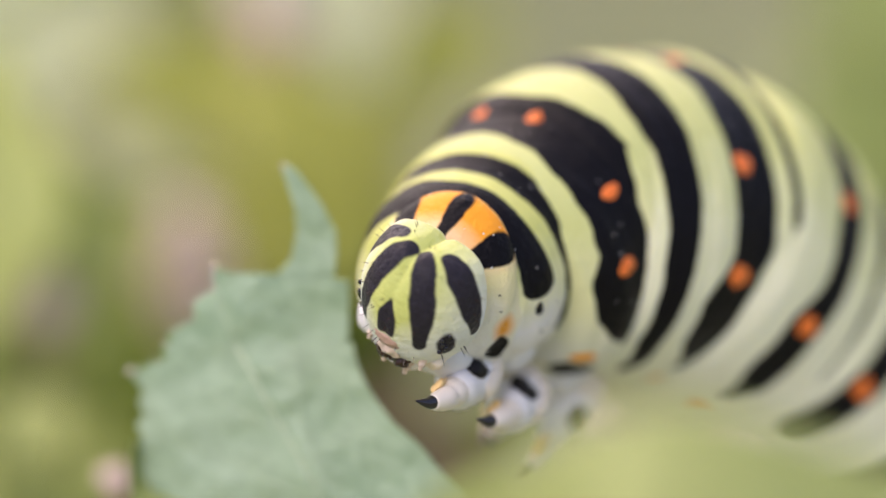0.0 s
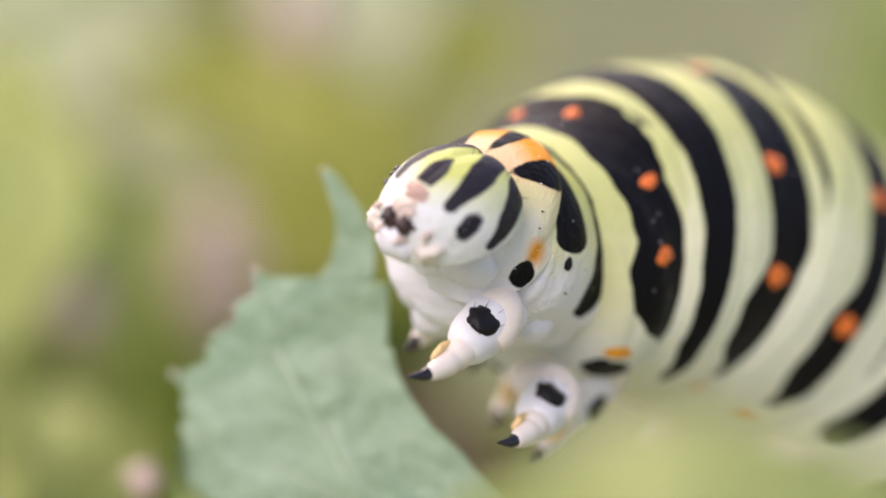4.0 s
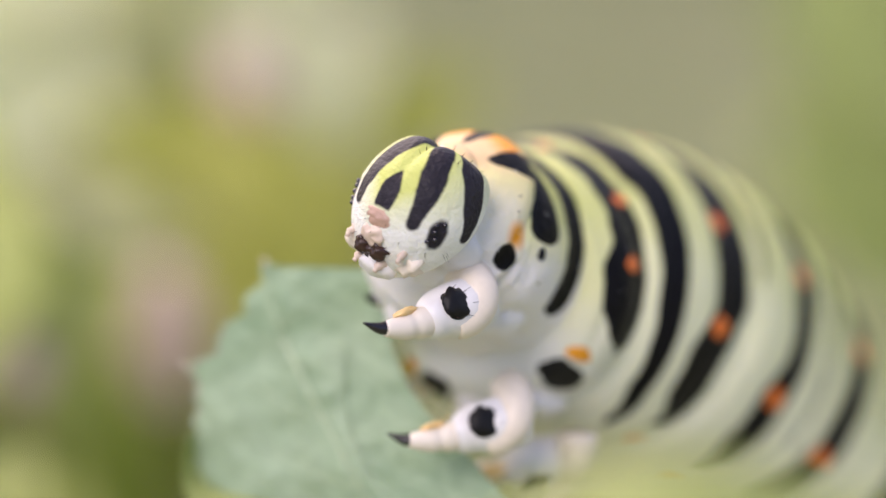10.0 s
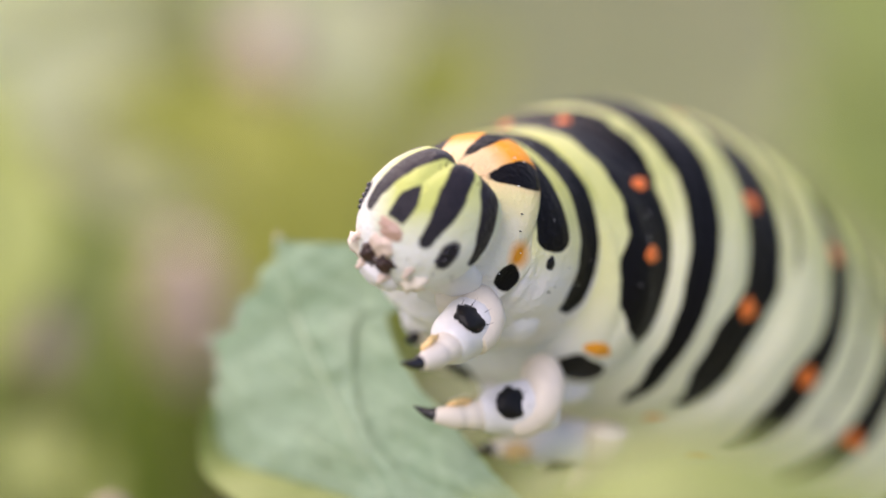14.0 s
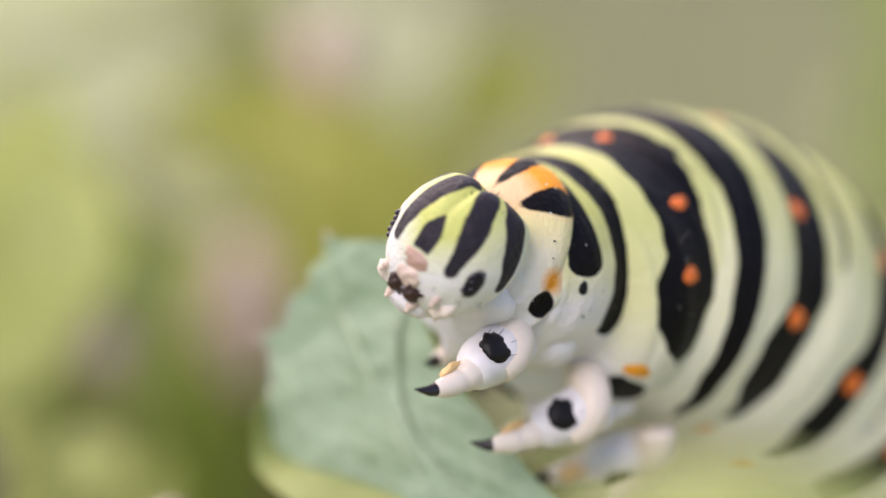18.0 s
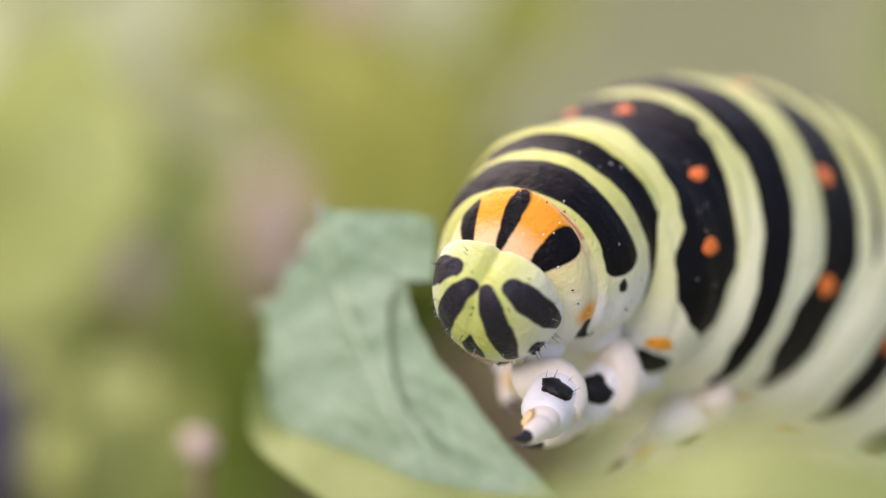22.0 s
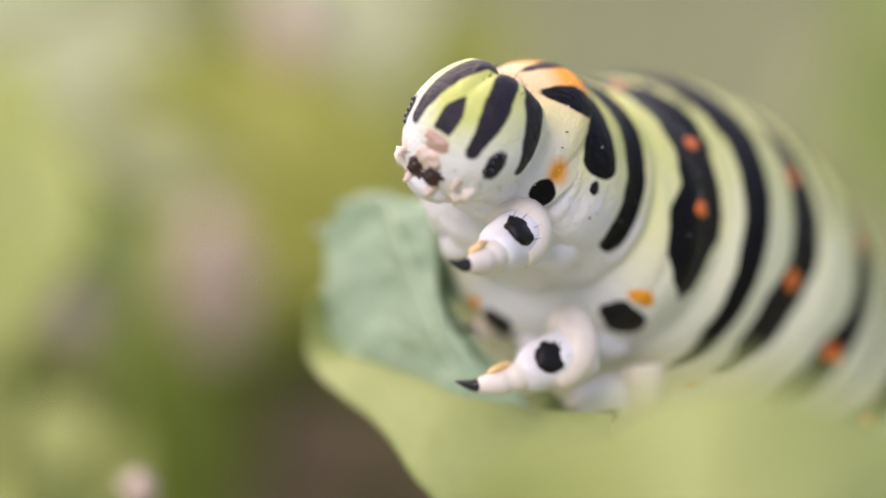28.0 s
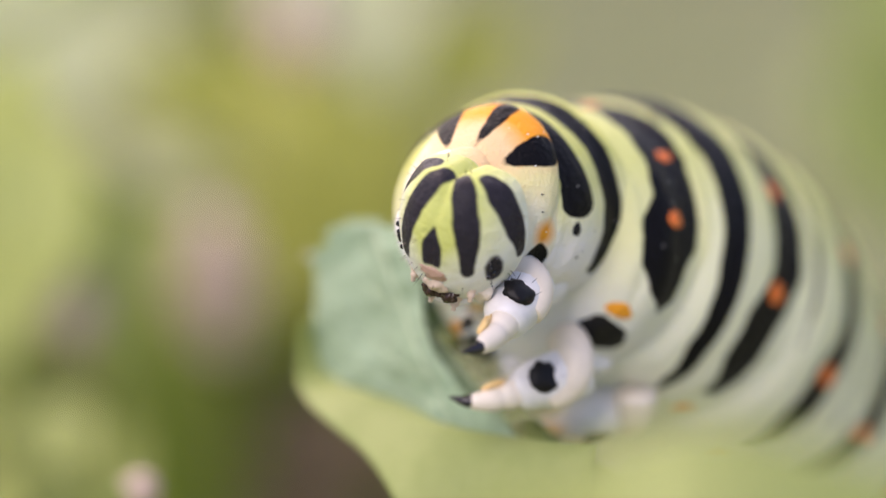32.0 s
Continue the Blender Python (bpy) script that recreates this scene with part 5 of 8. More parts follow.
    walk(CAT["A1"], [
        (0, at(-0.00115, 0.00617, -0.00109, 4.1, -45.2, -8.7)), (0.5, at(-0.00113, 0.00562, -0.00108, 3.6, -44.7, -9.3)), (1, at(-0.00100, 0.00550, -0.00112, 3.0, -44.8, -9.7)),
        (1.5, at(-0.00118, 0.00578, -0.00112, 2.2, -45.4, -9.6)), (2, at(-0.00132, 0.00591, -0.00099, 2.5, -45.0, -7.9)), (2.5, at(-0.00122, 0.00586, -0.00087, 1.7, -45.2, -6.1)),
        (3, at(-0.00112, 0.00579, -0.00073, 1.4, -45.3, -4.6)), (3.5, at(-0.00106, 0.00581, -0.00059, 0.6, -45.0, -3.4)), (5.5, at(-0.00101, 0.00583, -0.00118, -5.1, -45.2, 0.3)),
        (6, at(-0.00101, 0.00573, -0.00144, -6.3, -44.8, 1.3)), (6.5, at(-0.00120, 0.00569, -0.00193, -7.1, -43.1, 1.8)), (7, at(-0.00142, 0.00568, -0.00238, -7.4, -41.5, 2.1)),
        (7.5, at(-0.00152, 0.00586, -0.00291, -9.2, -39.9, 2.6)), (8, at(-0.00154, 0.00609, -0.00329, -11.2, -37.5, 3.3)), (8.5, at(-0.00157, 0.00622, -0.00342, -12.5, -36.1, 3.5)),
        (9, at(-0.00153, 0.00619, -0.00333, -12.6, -35.9, 3.8)), (9.5, at(-0.00141, 0.00599, -0.00297, -12.4, -36.1, 3.2)), (10, at(-0.00135, 0.00583, -0.00244, -11.4, -36.5, 1.4)),
        (10.5, at(-0.00140, 0.00541, -0.00213, -10.5, -36.8, 0.1)), (11, at(-0.00137, 0.00526, -0.00179, -10.5, -36.9, -1.1)), (11.5, at(-0.00137, 0.00524, -0.00163, -11.1, -36.9, -1.8)),
        (12, at(-0.00130, 0.00544, -0.00143, -11.2, -37.1, -2.3)), (12.5, at(-0.00149, 0.00549, -0.00131, -10.8, -37.6, -1.8)), (13, at(-0.00144, 0.00562, -0.00127, -11.0, -37.8, -2.1)),
        (13.5, at(-0.00133, 0.00577, -0.00120, -11.2, -37.4, -2.5)), (14, at(-0.00120, 0.00578, -0.00121, -11.3, -37.7, -2.0)), (14.5, at(-0.00118, 0.00572, -0.00131, -11.0, -37.9, -2.0)),
        (16.5, at(-0.00182, 0.00545, -0.00135, -10.6, -38.2, -0.8)), (17, at(-0.00163, 0.00537, -0.00126, -10.6, -38.3, -0.8)), (17.5, at(-0.00147, 0.00544, -0.00110, -9.7, -38.4, -1.3)),
        (18, at(-0.00150, 0.00568, -0.00117, -8.1, -37.2, -1.8)), (18.5, at(-0.00192, 0.00539, -0.00127, -7.7, -36.5, -2.3)), (19, at(-0.00219, 0.00504, -0.00129, -7.3, -36.9, -3.0)),
        (19.5, at(-0.00175, 0.00526, -0.00122, -5.9, -37.5, -3.2)), (20, at(-0.00147, 0.00532, -0.00121, -5.4, -37.2, -2.3)), (20.5, at(-0.00160, 0.00523, -0.00124, -5.4, -37.0, -1.5)),
        (21, at(-0.00171, 0.00512, -0.00118, -6.1, -37.4, -0.7)), (21.5, at(-0.00156, 0.00481, -0.00111, -6.9, -37.9, -0.3)), (22, at(-0.00145, 0.00448, -0.00098, -7.4, -38.6, -0.3)),
        (22.5, at(-0.00155, 0.00447, -0.00075, -6.6, -38.6, -0.6)), (23, at(-0.00165, 0.00465, -0.00065, -5.6, -38.3, -2.0)), (23.5, at(-0.00158, 0.00476, -0.00047, -5.4, -37.9, -2.8)),
        (24, at(-0.00151, 0.00485, -0.00031, -6.0, -37.1, -3.1)), (24.5, at(-0.00134, 0.00491, -0.00048, -7.7, -36.6, -3.3)), (26.5, at(-0.00085, 0.00564, -0.00151, -12.5, -32.9, -2.1)),
        (27, at(-0.00113, 0.00580, -0.00185, -13.1, -31.3, -2.2)), (27.5, at(-0.00108, 0.00574, -0.00187, -13.9, -30.4, -1.8)), (28, at(-0.00094, 0.00577, -0.00173, -15.1, -30.0, -0.7)),
        (28.5, at(-0.00108, 0.00611, -0.00181, -15.4, -30.2, -0.0)), (29, at(-0.00119, 0.00636, -0.00183, -15.1, -30.7, 0.3)), (29.5, at(-0.00113, 0.00596, -0.00166, -15.7, -32.4, -0.1)),
        (30, at(-0.00117, 0.00552, -0.00164, -16.3, -33.1, -2.1)), (30.5, at(-0.00099, 0.00582, -0.00130, -16.4, -34.6, -2.0)), (31, at(-0.00105, 0.00618, -0.00147, -14.8, -33.4, 0.1)),
        (31.5, at(-0.00123, 0.00590, -0.00158, -15.5, -32.5, 1.9)), (32, at(-0.00147, 0.00512, -0.00153, -17.7, -31.3, 3.1))])
    walk(CAT["A2"], [
        (0, at(0.00144, 0.00523, -0.00369, -20.1, -47.3, -9.1)), (0.5, at(0.00143, 0.00462, -0.00370, -21.2, -46.9, -9.0)), (1, at(0.00154, 0.00445, -0.00372, -22.2, -46.6, -8.7)),
        (1.5, at(0.00138, 0.00470, -0.00370, -22.7, -46.8, -8.1)), (2, at(0.00130, 0.00492, -0.00356, -22.1, -48.3, -6.7)), (2.5, at(0.00144, 0.00491, -0.00341, -21.7, -49.3, -6.2)),
        (3, at(0.00158, 0.00491, -0.00325, -21.1, -50.1, -5.1)), (3.5, at(0.00166, 0.00496, -0.00311, -20.8, -50.5, -4.0)), (5.5, at(0.00172, 0.00490, -0.00369, -21.4, -50.6, -2.8)),
        (6, at(0.00171, 0.00477, -0.00397, -21.6, -50.0, -2.4)), (6.5, at(0.00144, 0.00469, -0.00452, -22.6, -48.5, -2.4)), (7, at(0.00112, 0.00463, -0.00503, -24.4, -46.6, -2.0)),
        (7.5, at(0.00092, 0.00470, -0.00561, -26.7, -44.8, -1.5)), (8, at(0.00078, 0.00483, -0.00605, -28.2, -43.1, -1.3)), (8.5, at(0.00068, 0.00494, -0.00624, -27.8, -41.3, -1.1)),
        (9, at(0.00070, 0.00497, -0.00620, -25.9, -39.9, -1.3)), (9.5, at(0.00082, 0.00480, -0.00587, -23.4, -39.8, -3.2)), (10, at(0.00090, 0.00468, -0.00534, -21.1, -40.8, -4.8)),
        (10.5, at(0.00088, 0.00428, -0.00503, -20.1, -41.3, -5.8)), (11, at(0.00088, 0.00407, -0.00468, -20.3, -41.5, -6.9)), (11.5, at(0.00087, 0.00400, -0.00452, -20.5, -41.4, -7.5)),
        (12, at(0.00093, 0.00419, -0.00432, -20.6, -41.1, -7.0)), (12.5, at(0.00076, 0.00428, -0.00419, -20.8, -40.6, -6.4)), (13, at(0.00080, 0.00439, -0.00416, -21.3, -40.4, -6.1)),
        (13.5, at(0.00091, 0.00452, -0.00408, -21.5, -40.5, -5.6)), (14, at(0.00104, 0.00453, -0.00408, -22.0, -40.4, -5.1)), (14.5, at(0.00108, 0.00447, -0.00417, -22.7, -40.7, -4.5)),
        (16.5, at(0.00047, 0.00420, -0.00417, -24.2, -41.9, -4.3)), (17, at(0.00066, 0.00412, -0.00407, -24.2, -41.7, -4.2)), (17.5, at(0.00081, 0.00420, -0.00392, -24.4, -41.3, -4.5)),
        (18, at(0.00074, 0.00448, -0.00403, -24.4, -41.1, -4.7)), (18.5, at(0.00031, 0.00422, -0.00416, -23.8, -40.7, -4.1)), (19, at(0.00005, 0.00390, -0.00419, -23.0, -40.2, -4.0)),
        (19.5, at(0.00051, 0.00419, -0.00413, -22.2, -39.7, -4.0)), (20, at(0.00078, 0.00431, -0.00415, -21.5, -39.2, -3.8)), (20.5, at(0.00065, 0.00424, -0.00419, -21.1, -39.0, -3.5)),
        (21, at(0.00056, 0.00414, -0.00412, -21.0, -39.0, -3.2)), (21.5, at(0.00073, 0.00382, -0.00404, -21.0, -39.2, -3.0)), (22, at(0.00087, 0.00347, -0.00389, -20.9, -39.4, -3.0)),
        (22.5, at(0.00076, 0.00348, -0.00366, -20.8, -39.5, -3.3)), (23, at(0.00064, 0.00365, -0.00357, -20.8, -39.2, -3.8)), (23.5, at(0.00067, 0.00374, -0.00340, -21.1, -38.8, -4.2)),
        (24, at(0.00070, 0.00378, -0.00327, -22.0, -38.2, -4.5)), (24.5, at(0.00081, 0.00373, -0.00343, -23.4, -37.7, -4.4)), (26.5, at(0.00110, 0.00416, -0.00446, -29.8, -36.1, -3.5)),
        (27, at(0.00076, 0.00426, -0.00479, -31.5, -36.3, -2.8)), (27.5, at(0.00079, 0.00417, -0.00482, -32.1, -36.5, -2.7)), (28, at(0.00092, 0.00418, -0.00468, -31.8, -36.5, -2.7)),
        (28.5, at(0.00081, 0.00453, -0.00474, -31.8, -37.2, -2.2)), (29, at(0.00077, 0.00483, -0.00475, -31.2, -38.1, -1.2)), (29.5, at(0.00088, 0.00440, -0.00453, -30.6, -39.0, -2.4)),
        (30, at(0.00085, 0.00391, -0.00449, -29.3, -40.4, -4.2)), (30.5, at(0.00107, 0.00424, -0.00414, -27.4, -40.5, -5.7)), (31, at(0.00101, 0.00477, -0.00441, -25.6, -38.7, -4.3)),
        (31.5, at(0.00077, 0.00456, -0.00460, -24.1, -35.4, -3.3)), (32, at(0.00041, 0.00375, -0.00462, -23.5, -31.8, -3.8))])
    walk(CAT["A3"], [
        (0, at(0.00370, 0.00311, -0.00598, -33.7, -49.2, -8.9)), (0.5, at(0.00364, 0.00245, -0.00598, -34.8, -48.9, -8.8)), (1, at(0.00372, 0.00223, -0.00599, -35.8, -48.9, -8.6)),
        (1.5, at(0.00359, 0.00248, -0.00595, -36.3, -49.4, -7.9)), (2, at(0.00364, 0.00277, -0.00574, -35.7, -51.2, -6.8)), (2.5, at(0.00384, 0.00279, -0.00555, -35.3, -52.5, -6.6)),
        (3, at(0.00406, 0.00286, -0.00536, -34.7, -53.6, -6.0)), (3.5, at(0.00420, 0.00297, -0.00521, -34.4, -54.3, -5.3)), (5.5, at(0.00428, 0.00291, -0.00575, -35.0, -54.8, -4.6)),
        (6, at(0.00424, 0.00278, -0.00605, -35.2, -54.3, -4.8)), (6.5, at(0.00389, 0.00264, -0.00665, -36.2, -52.8, -4.9)), (7, at(0.00346, 0.00250, -0.00721, -38.0, -50.8, -4.6)),
        (7.5, at(0.00315, 0.00248, -0.00782, -39.8, -49.1, -4.1)), (8, at(0.00292, 0.00256, -0.00830, -40.7, -47.2, -3.9)), (8.5, at(0.00278, 0.00271, -0.00858, -39.7, -45.3, -3.6)),
        (9, at(0.00279, 0.00285, -0.00865, -37.3, -43.9, -3.8)), (9.5, at(0.00291, 0.00277, -0.00840, -34.1, -43.7, -5.7)), (10, at(0.00305, 0.00275, -0.00790, -30.9, -44.6, -7.4)),
        (10.5, at(0.00305, 0.00238, -0.00760, -29.3, -44.9, -8.3)), (11, at(0.00303, 0.00213, -0.00724, -29.0, -44.9, -9.4)), (11.5, at(0.00298, 0.00204, -0.00709, -28.9, -44.6, -10.0)),
        (12, at(0.00304, 0.00224, -0.00690, -29.0, -44.3, -9.6)), (12.5, at(0.00286, 0.00234, -0.00679, -29.4, -43.6, -8.9)), (13, at(0.00288, 0.00242, -0.00675, -30.2, -43.3, -8.6)),
        (13.5, at(0.00299, 0.00255, -0.00667, -30.9, -43.3, -8.2)), (14, at(0.00312, 0.00253, -0.00666, -31.9, -43.1, -7.6)), (14.5, at(0.00316, 0.00244, -0.00671, -33.2, -43.3, -7.1)),
        (16.5, at(0.00256, 0.00208, -0.00661, -35.2, -44.6, -6.9)), (17, at(0.00275, 0.00199, -0.00651, -35.8, -44.6, -6.5)), (17.5, at(0.00285, 0.00204, -0.00637, -36.5, -44.0, -6.6)),
        (18, at(0.00277, 0.00230, -0.00648, -37.0, -43.8, -6.6)), (18.5, at(0.00235, 0.00209, -0.00663, -36.9, -43.4, -6.0)), (19, at(0.00209, 0.00181, -0.00670, -36.2, -42.6, -5.8)),
        (19.5, at(0.00254, 0.00216, -0.00669, -35.4, -41.9, -5.7)), (20, at(0.00281, 0.00232, -0.00675, -34.6, -41.2, -5.5)), (20.5, at(0.00269, 0.00230, -0.00681, -34.1, -40.7, -5.2)),
        (21, at(0.00261, 0.00222, -0.00675, -33.8, -40.5, -4.9)), (21.5, at(0.00279, 0.00190, -0.00667, -33.8, -40.4, -4.7)), (22, at(0.00294, 0.00156, -0.00651, -33.7, -40.5, -4.7)),
        (22.5, at(0.00282, 0.00156, -0.00629, -33.6, -40.5, -5.0)), (23, at(0.00268, 0.00172, -0.00621, -33.7, -40.4, -5.4)), (23.5, at(0.00267, 0.00177, -0.00603, -34.4, -40.2, -5.7)),
        (24, at(0.00264, 0.00174, -0.00589, -35.6, -40.0, -5.8)), (24.5, at(0.00271, 0.00162, -0.00603, -37.0, -40.1, -5.7)), (26.5, at(0.00281, 0.00173, -0.00691, -43.4, -39.1, -4.6)),
        (27, at(0.00248, 0.00177, -0.00718, -45.1, -39.9, -4.0)), (27.5, at(0.00250, 0.00165, -0.00717, -45.7, -40.6, -3.9)), (28, at(0.00264, 0.00167, -0.00703, -45.4, -40.8, -4.1)),
        (28.5, at(0.00258, 0.00204, -0.00708, -45.2, -41.4, -3.8)), (29, at(0.00264, 0.00241, -0.00708, -44.0, -42.4, -3.1)), (29.5, at(0.00276, 0.00199, -0.00687, -42.4, -43.3, -4.7)),
        (30, at(0.00276, 0.00152, -0.00683, -40.0, -44.7, -6.8)), (30.5, at(0.00300, 0.00193, -0.00655, -37.0, -44.6, -8.2)), (31, at(0.00297, 0.00264, -0.00696, -34.2, -42.1, -6.9)),
        (31.5, at(0.00266, 0.00260, -0.00734, -31.8, -38.2, -5.8)), (32, at(0.00212, 0.00184, -0.00752, -30.3, -34.0, -6.3))])
    walk(CAT["A4"], [
        (0, at(0.00557, 0.00033, -0.00790, -45.3, -50.7, -8.8)), (0.5, at(0.00547, -0.00038, -0.00787, -46.3, -50.6, -8.7)), (1, at(0.00553, -0.00063, -0.00785, -47.4, -50.9, -8.4)),
        (1.5, at(0.00542, -0.00038, -0.00778, -47.8, -51.6, -7.8)), (2, at(0.00561, -0.00004, -0.00750, -47.3, -53.7, -6.8)), (2.5, at(0.00586, -0.00000, -0.00727, -46.8, -55.2, -7.0)),
        (3, at(0.00617, 0.00010, -0.00704, -46.3, -56.6, -6.7)), (3.5, at(0.00637, 0.00025, -0.00687, -45.9, -57.5, -6.4)), (5.5, at(0.00647, 0.00017, -0.00737, -46.5, -58.3, -6.2)),
        (6, at(0.00638, 0.00002, -0.00768, -46.8, -57.9, -6.9)), (6.5, at(0.00594, -0.00016, -0.00832, -47.8, -56.4, -7.1)), (7, at(0.00538, -0.00038, -0.00891, -49.6, -54.4, -6.8)),
        (7.5, at(0.00499, -0.00044, -0.00953, -50.9, -52.6, -6.2)), (8, at(0.00469, -0.00038, -0.01007, -51.2, -50.7, -6.0)), (8.5, at(0.00455, -0.00016, -0.01046, -49.8, -48.8, -5.8)),
        (9, at(0.00460, 0.00009, -0.01066, -46.9, -47.3, -6.0)), (9.5, at(0.00475, 0.00013, -0.01052, -43.1, -47.1, -7.9)), (10, at(0.00498, 0.00021, -0.01009, -39.3, -47.8, -9.5)),
        (10.5, at(0.00501, -0.00009, -0.00983, -37.1, -47.9, -10.5)), (11, at(0.00495, -0.00035, -0.00950, -36.4, -47.7, -11.6)), (11.5, at(0.00488, -0.00045, -0.00936, -36.1, -47.4, -12.2)),
        (12, at(0.00494, -0.00024, -0.00918, -36.2, -47.0, -11.8)), (12.5, at(0.00474, -0.00014, -0.00909, -36.8, -46.2, -11.1)), (13, at(0.00472, -0.00009, -0.00904, -37.9, -45.8, -10.8)),
        (13.5, at(0.00482, 0.00001, -0.00893, -38.8, -45.7, -10.3)), (14, at(0.00493, -0.00005, -0.00890, -40.2, -45.4, -9.8)), (14.5, at(0.00495, -0.00020, -0.00890, -42.1, -45.6, -9.2)),
        (16.5, at(0.00432, -0.00067, -0.00868, -44.7, -47.0, -9.0)), (17, at(0.00449, -0.00079, -0.00856, -45.7, -47.0, -8.4)), (17.5, at(0.00454, -0.00078, -0.00841, -46.9, -46.4, -8.4)),
        (18, at(0.00442, -0.00054, -0.00850, -47.8, -46.1, -8.3)), (18.5, at(0.00401, -0.00073, -0.00867, -48.0, -45.6, -7.6)), (19, at(0.00376, -0.00097, -0.00879, -47.4, -44.7, -7.3)),
        (19.5, at(0.00422, -0.00058, -0.00883, -46.6, -43.8, -7.2)), (20, at(0.00450, -0.00036, -0.00894, -45.8, -42.9, -6.9)), (20.5, at(0.00439, -0.00035, -0.00905, -45.0, -42.2, -6.6)),
        (21, at(0.00432, -0.00040, -0.00901, -44.7, -41.7, -6.3)), (21.5, at(0.00451, -0.00071, -0.00893, -44.7, -41.4, -6.1)), (22, at(0.00465, -0.00106, -0.00877, -44.6, -41.4, -6.2)),
        (22.5, at(0.00453, -0.00105, -0.00856, -44.4, -41.3, -6.5)), (23, at(0.00436, -0.00092, -0.00847, -44.7, -41.3, -6.8)), (23.5, at(0.00431, -0.00091, -0.00827, -45.6, -41.4, -7.0)),
        (24, at(0.00424, -0.00100, -0.00808, -47.1, -41.6, -6.9)), (24.5, at(0.00428, -0.00118, -0.00816, -48.5, -42.1, -6.7)), (26.5, at(0.00417, -0.00132, -0.00883, -55.0, -41.7, -5.7)),
        (27, at(0.00384, -0.00134, -0.00901, -56.6, -43.0, -5.0)), (27.5, at(0.00387, -0.00148, -0.00895, -57.2, -44.1, -5.0)), (28, at(0.00402, -0.00146, -0.00882, -57.0, -44.4, -5.2)),
        (28.5, at(0.00400, -0.00108, -0.00886, -56.6, -45.0, -5.1)), (29, at(0.00418, -0.00063, -0.00889, -54.8, -46.0, -4.7)), (29.5, at(0.00431, -0.00103, -0.00872, -52.5, -46.9, -6.6)),
        (30, at(0.00436, -0.00144, -0.00873, -49.1, -48.3, -8.9)), (30.5, at(0.00466, -0.00092, -0.00857, -45.2, -48.1, -10.4)), (31, at(0.00472, -0.00001, -0.00918, -41.6, -45.1, -9.0)),
        (31.5, at(0.00438, 0.00015, -0.00979, -38.3, -40.6, -8.0)), (32, at(0.00368, -0.00050, -0.01018, -36.1, -35.9, -8.5))])
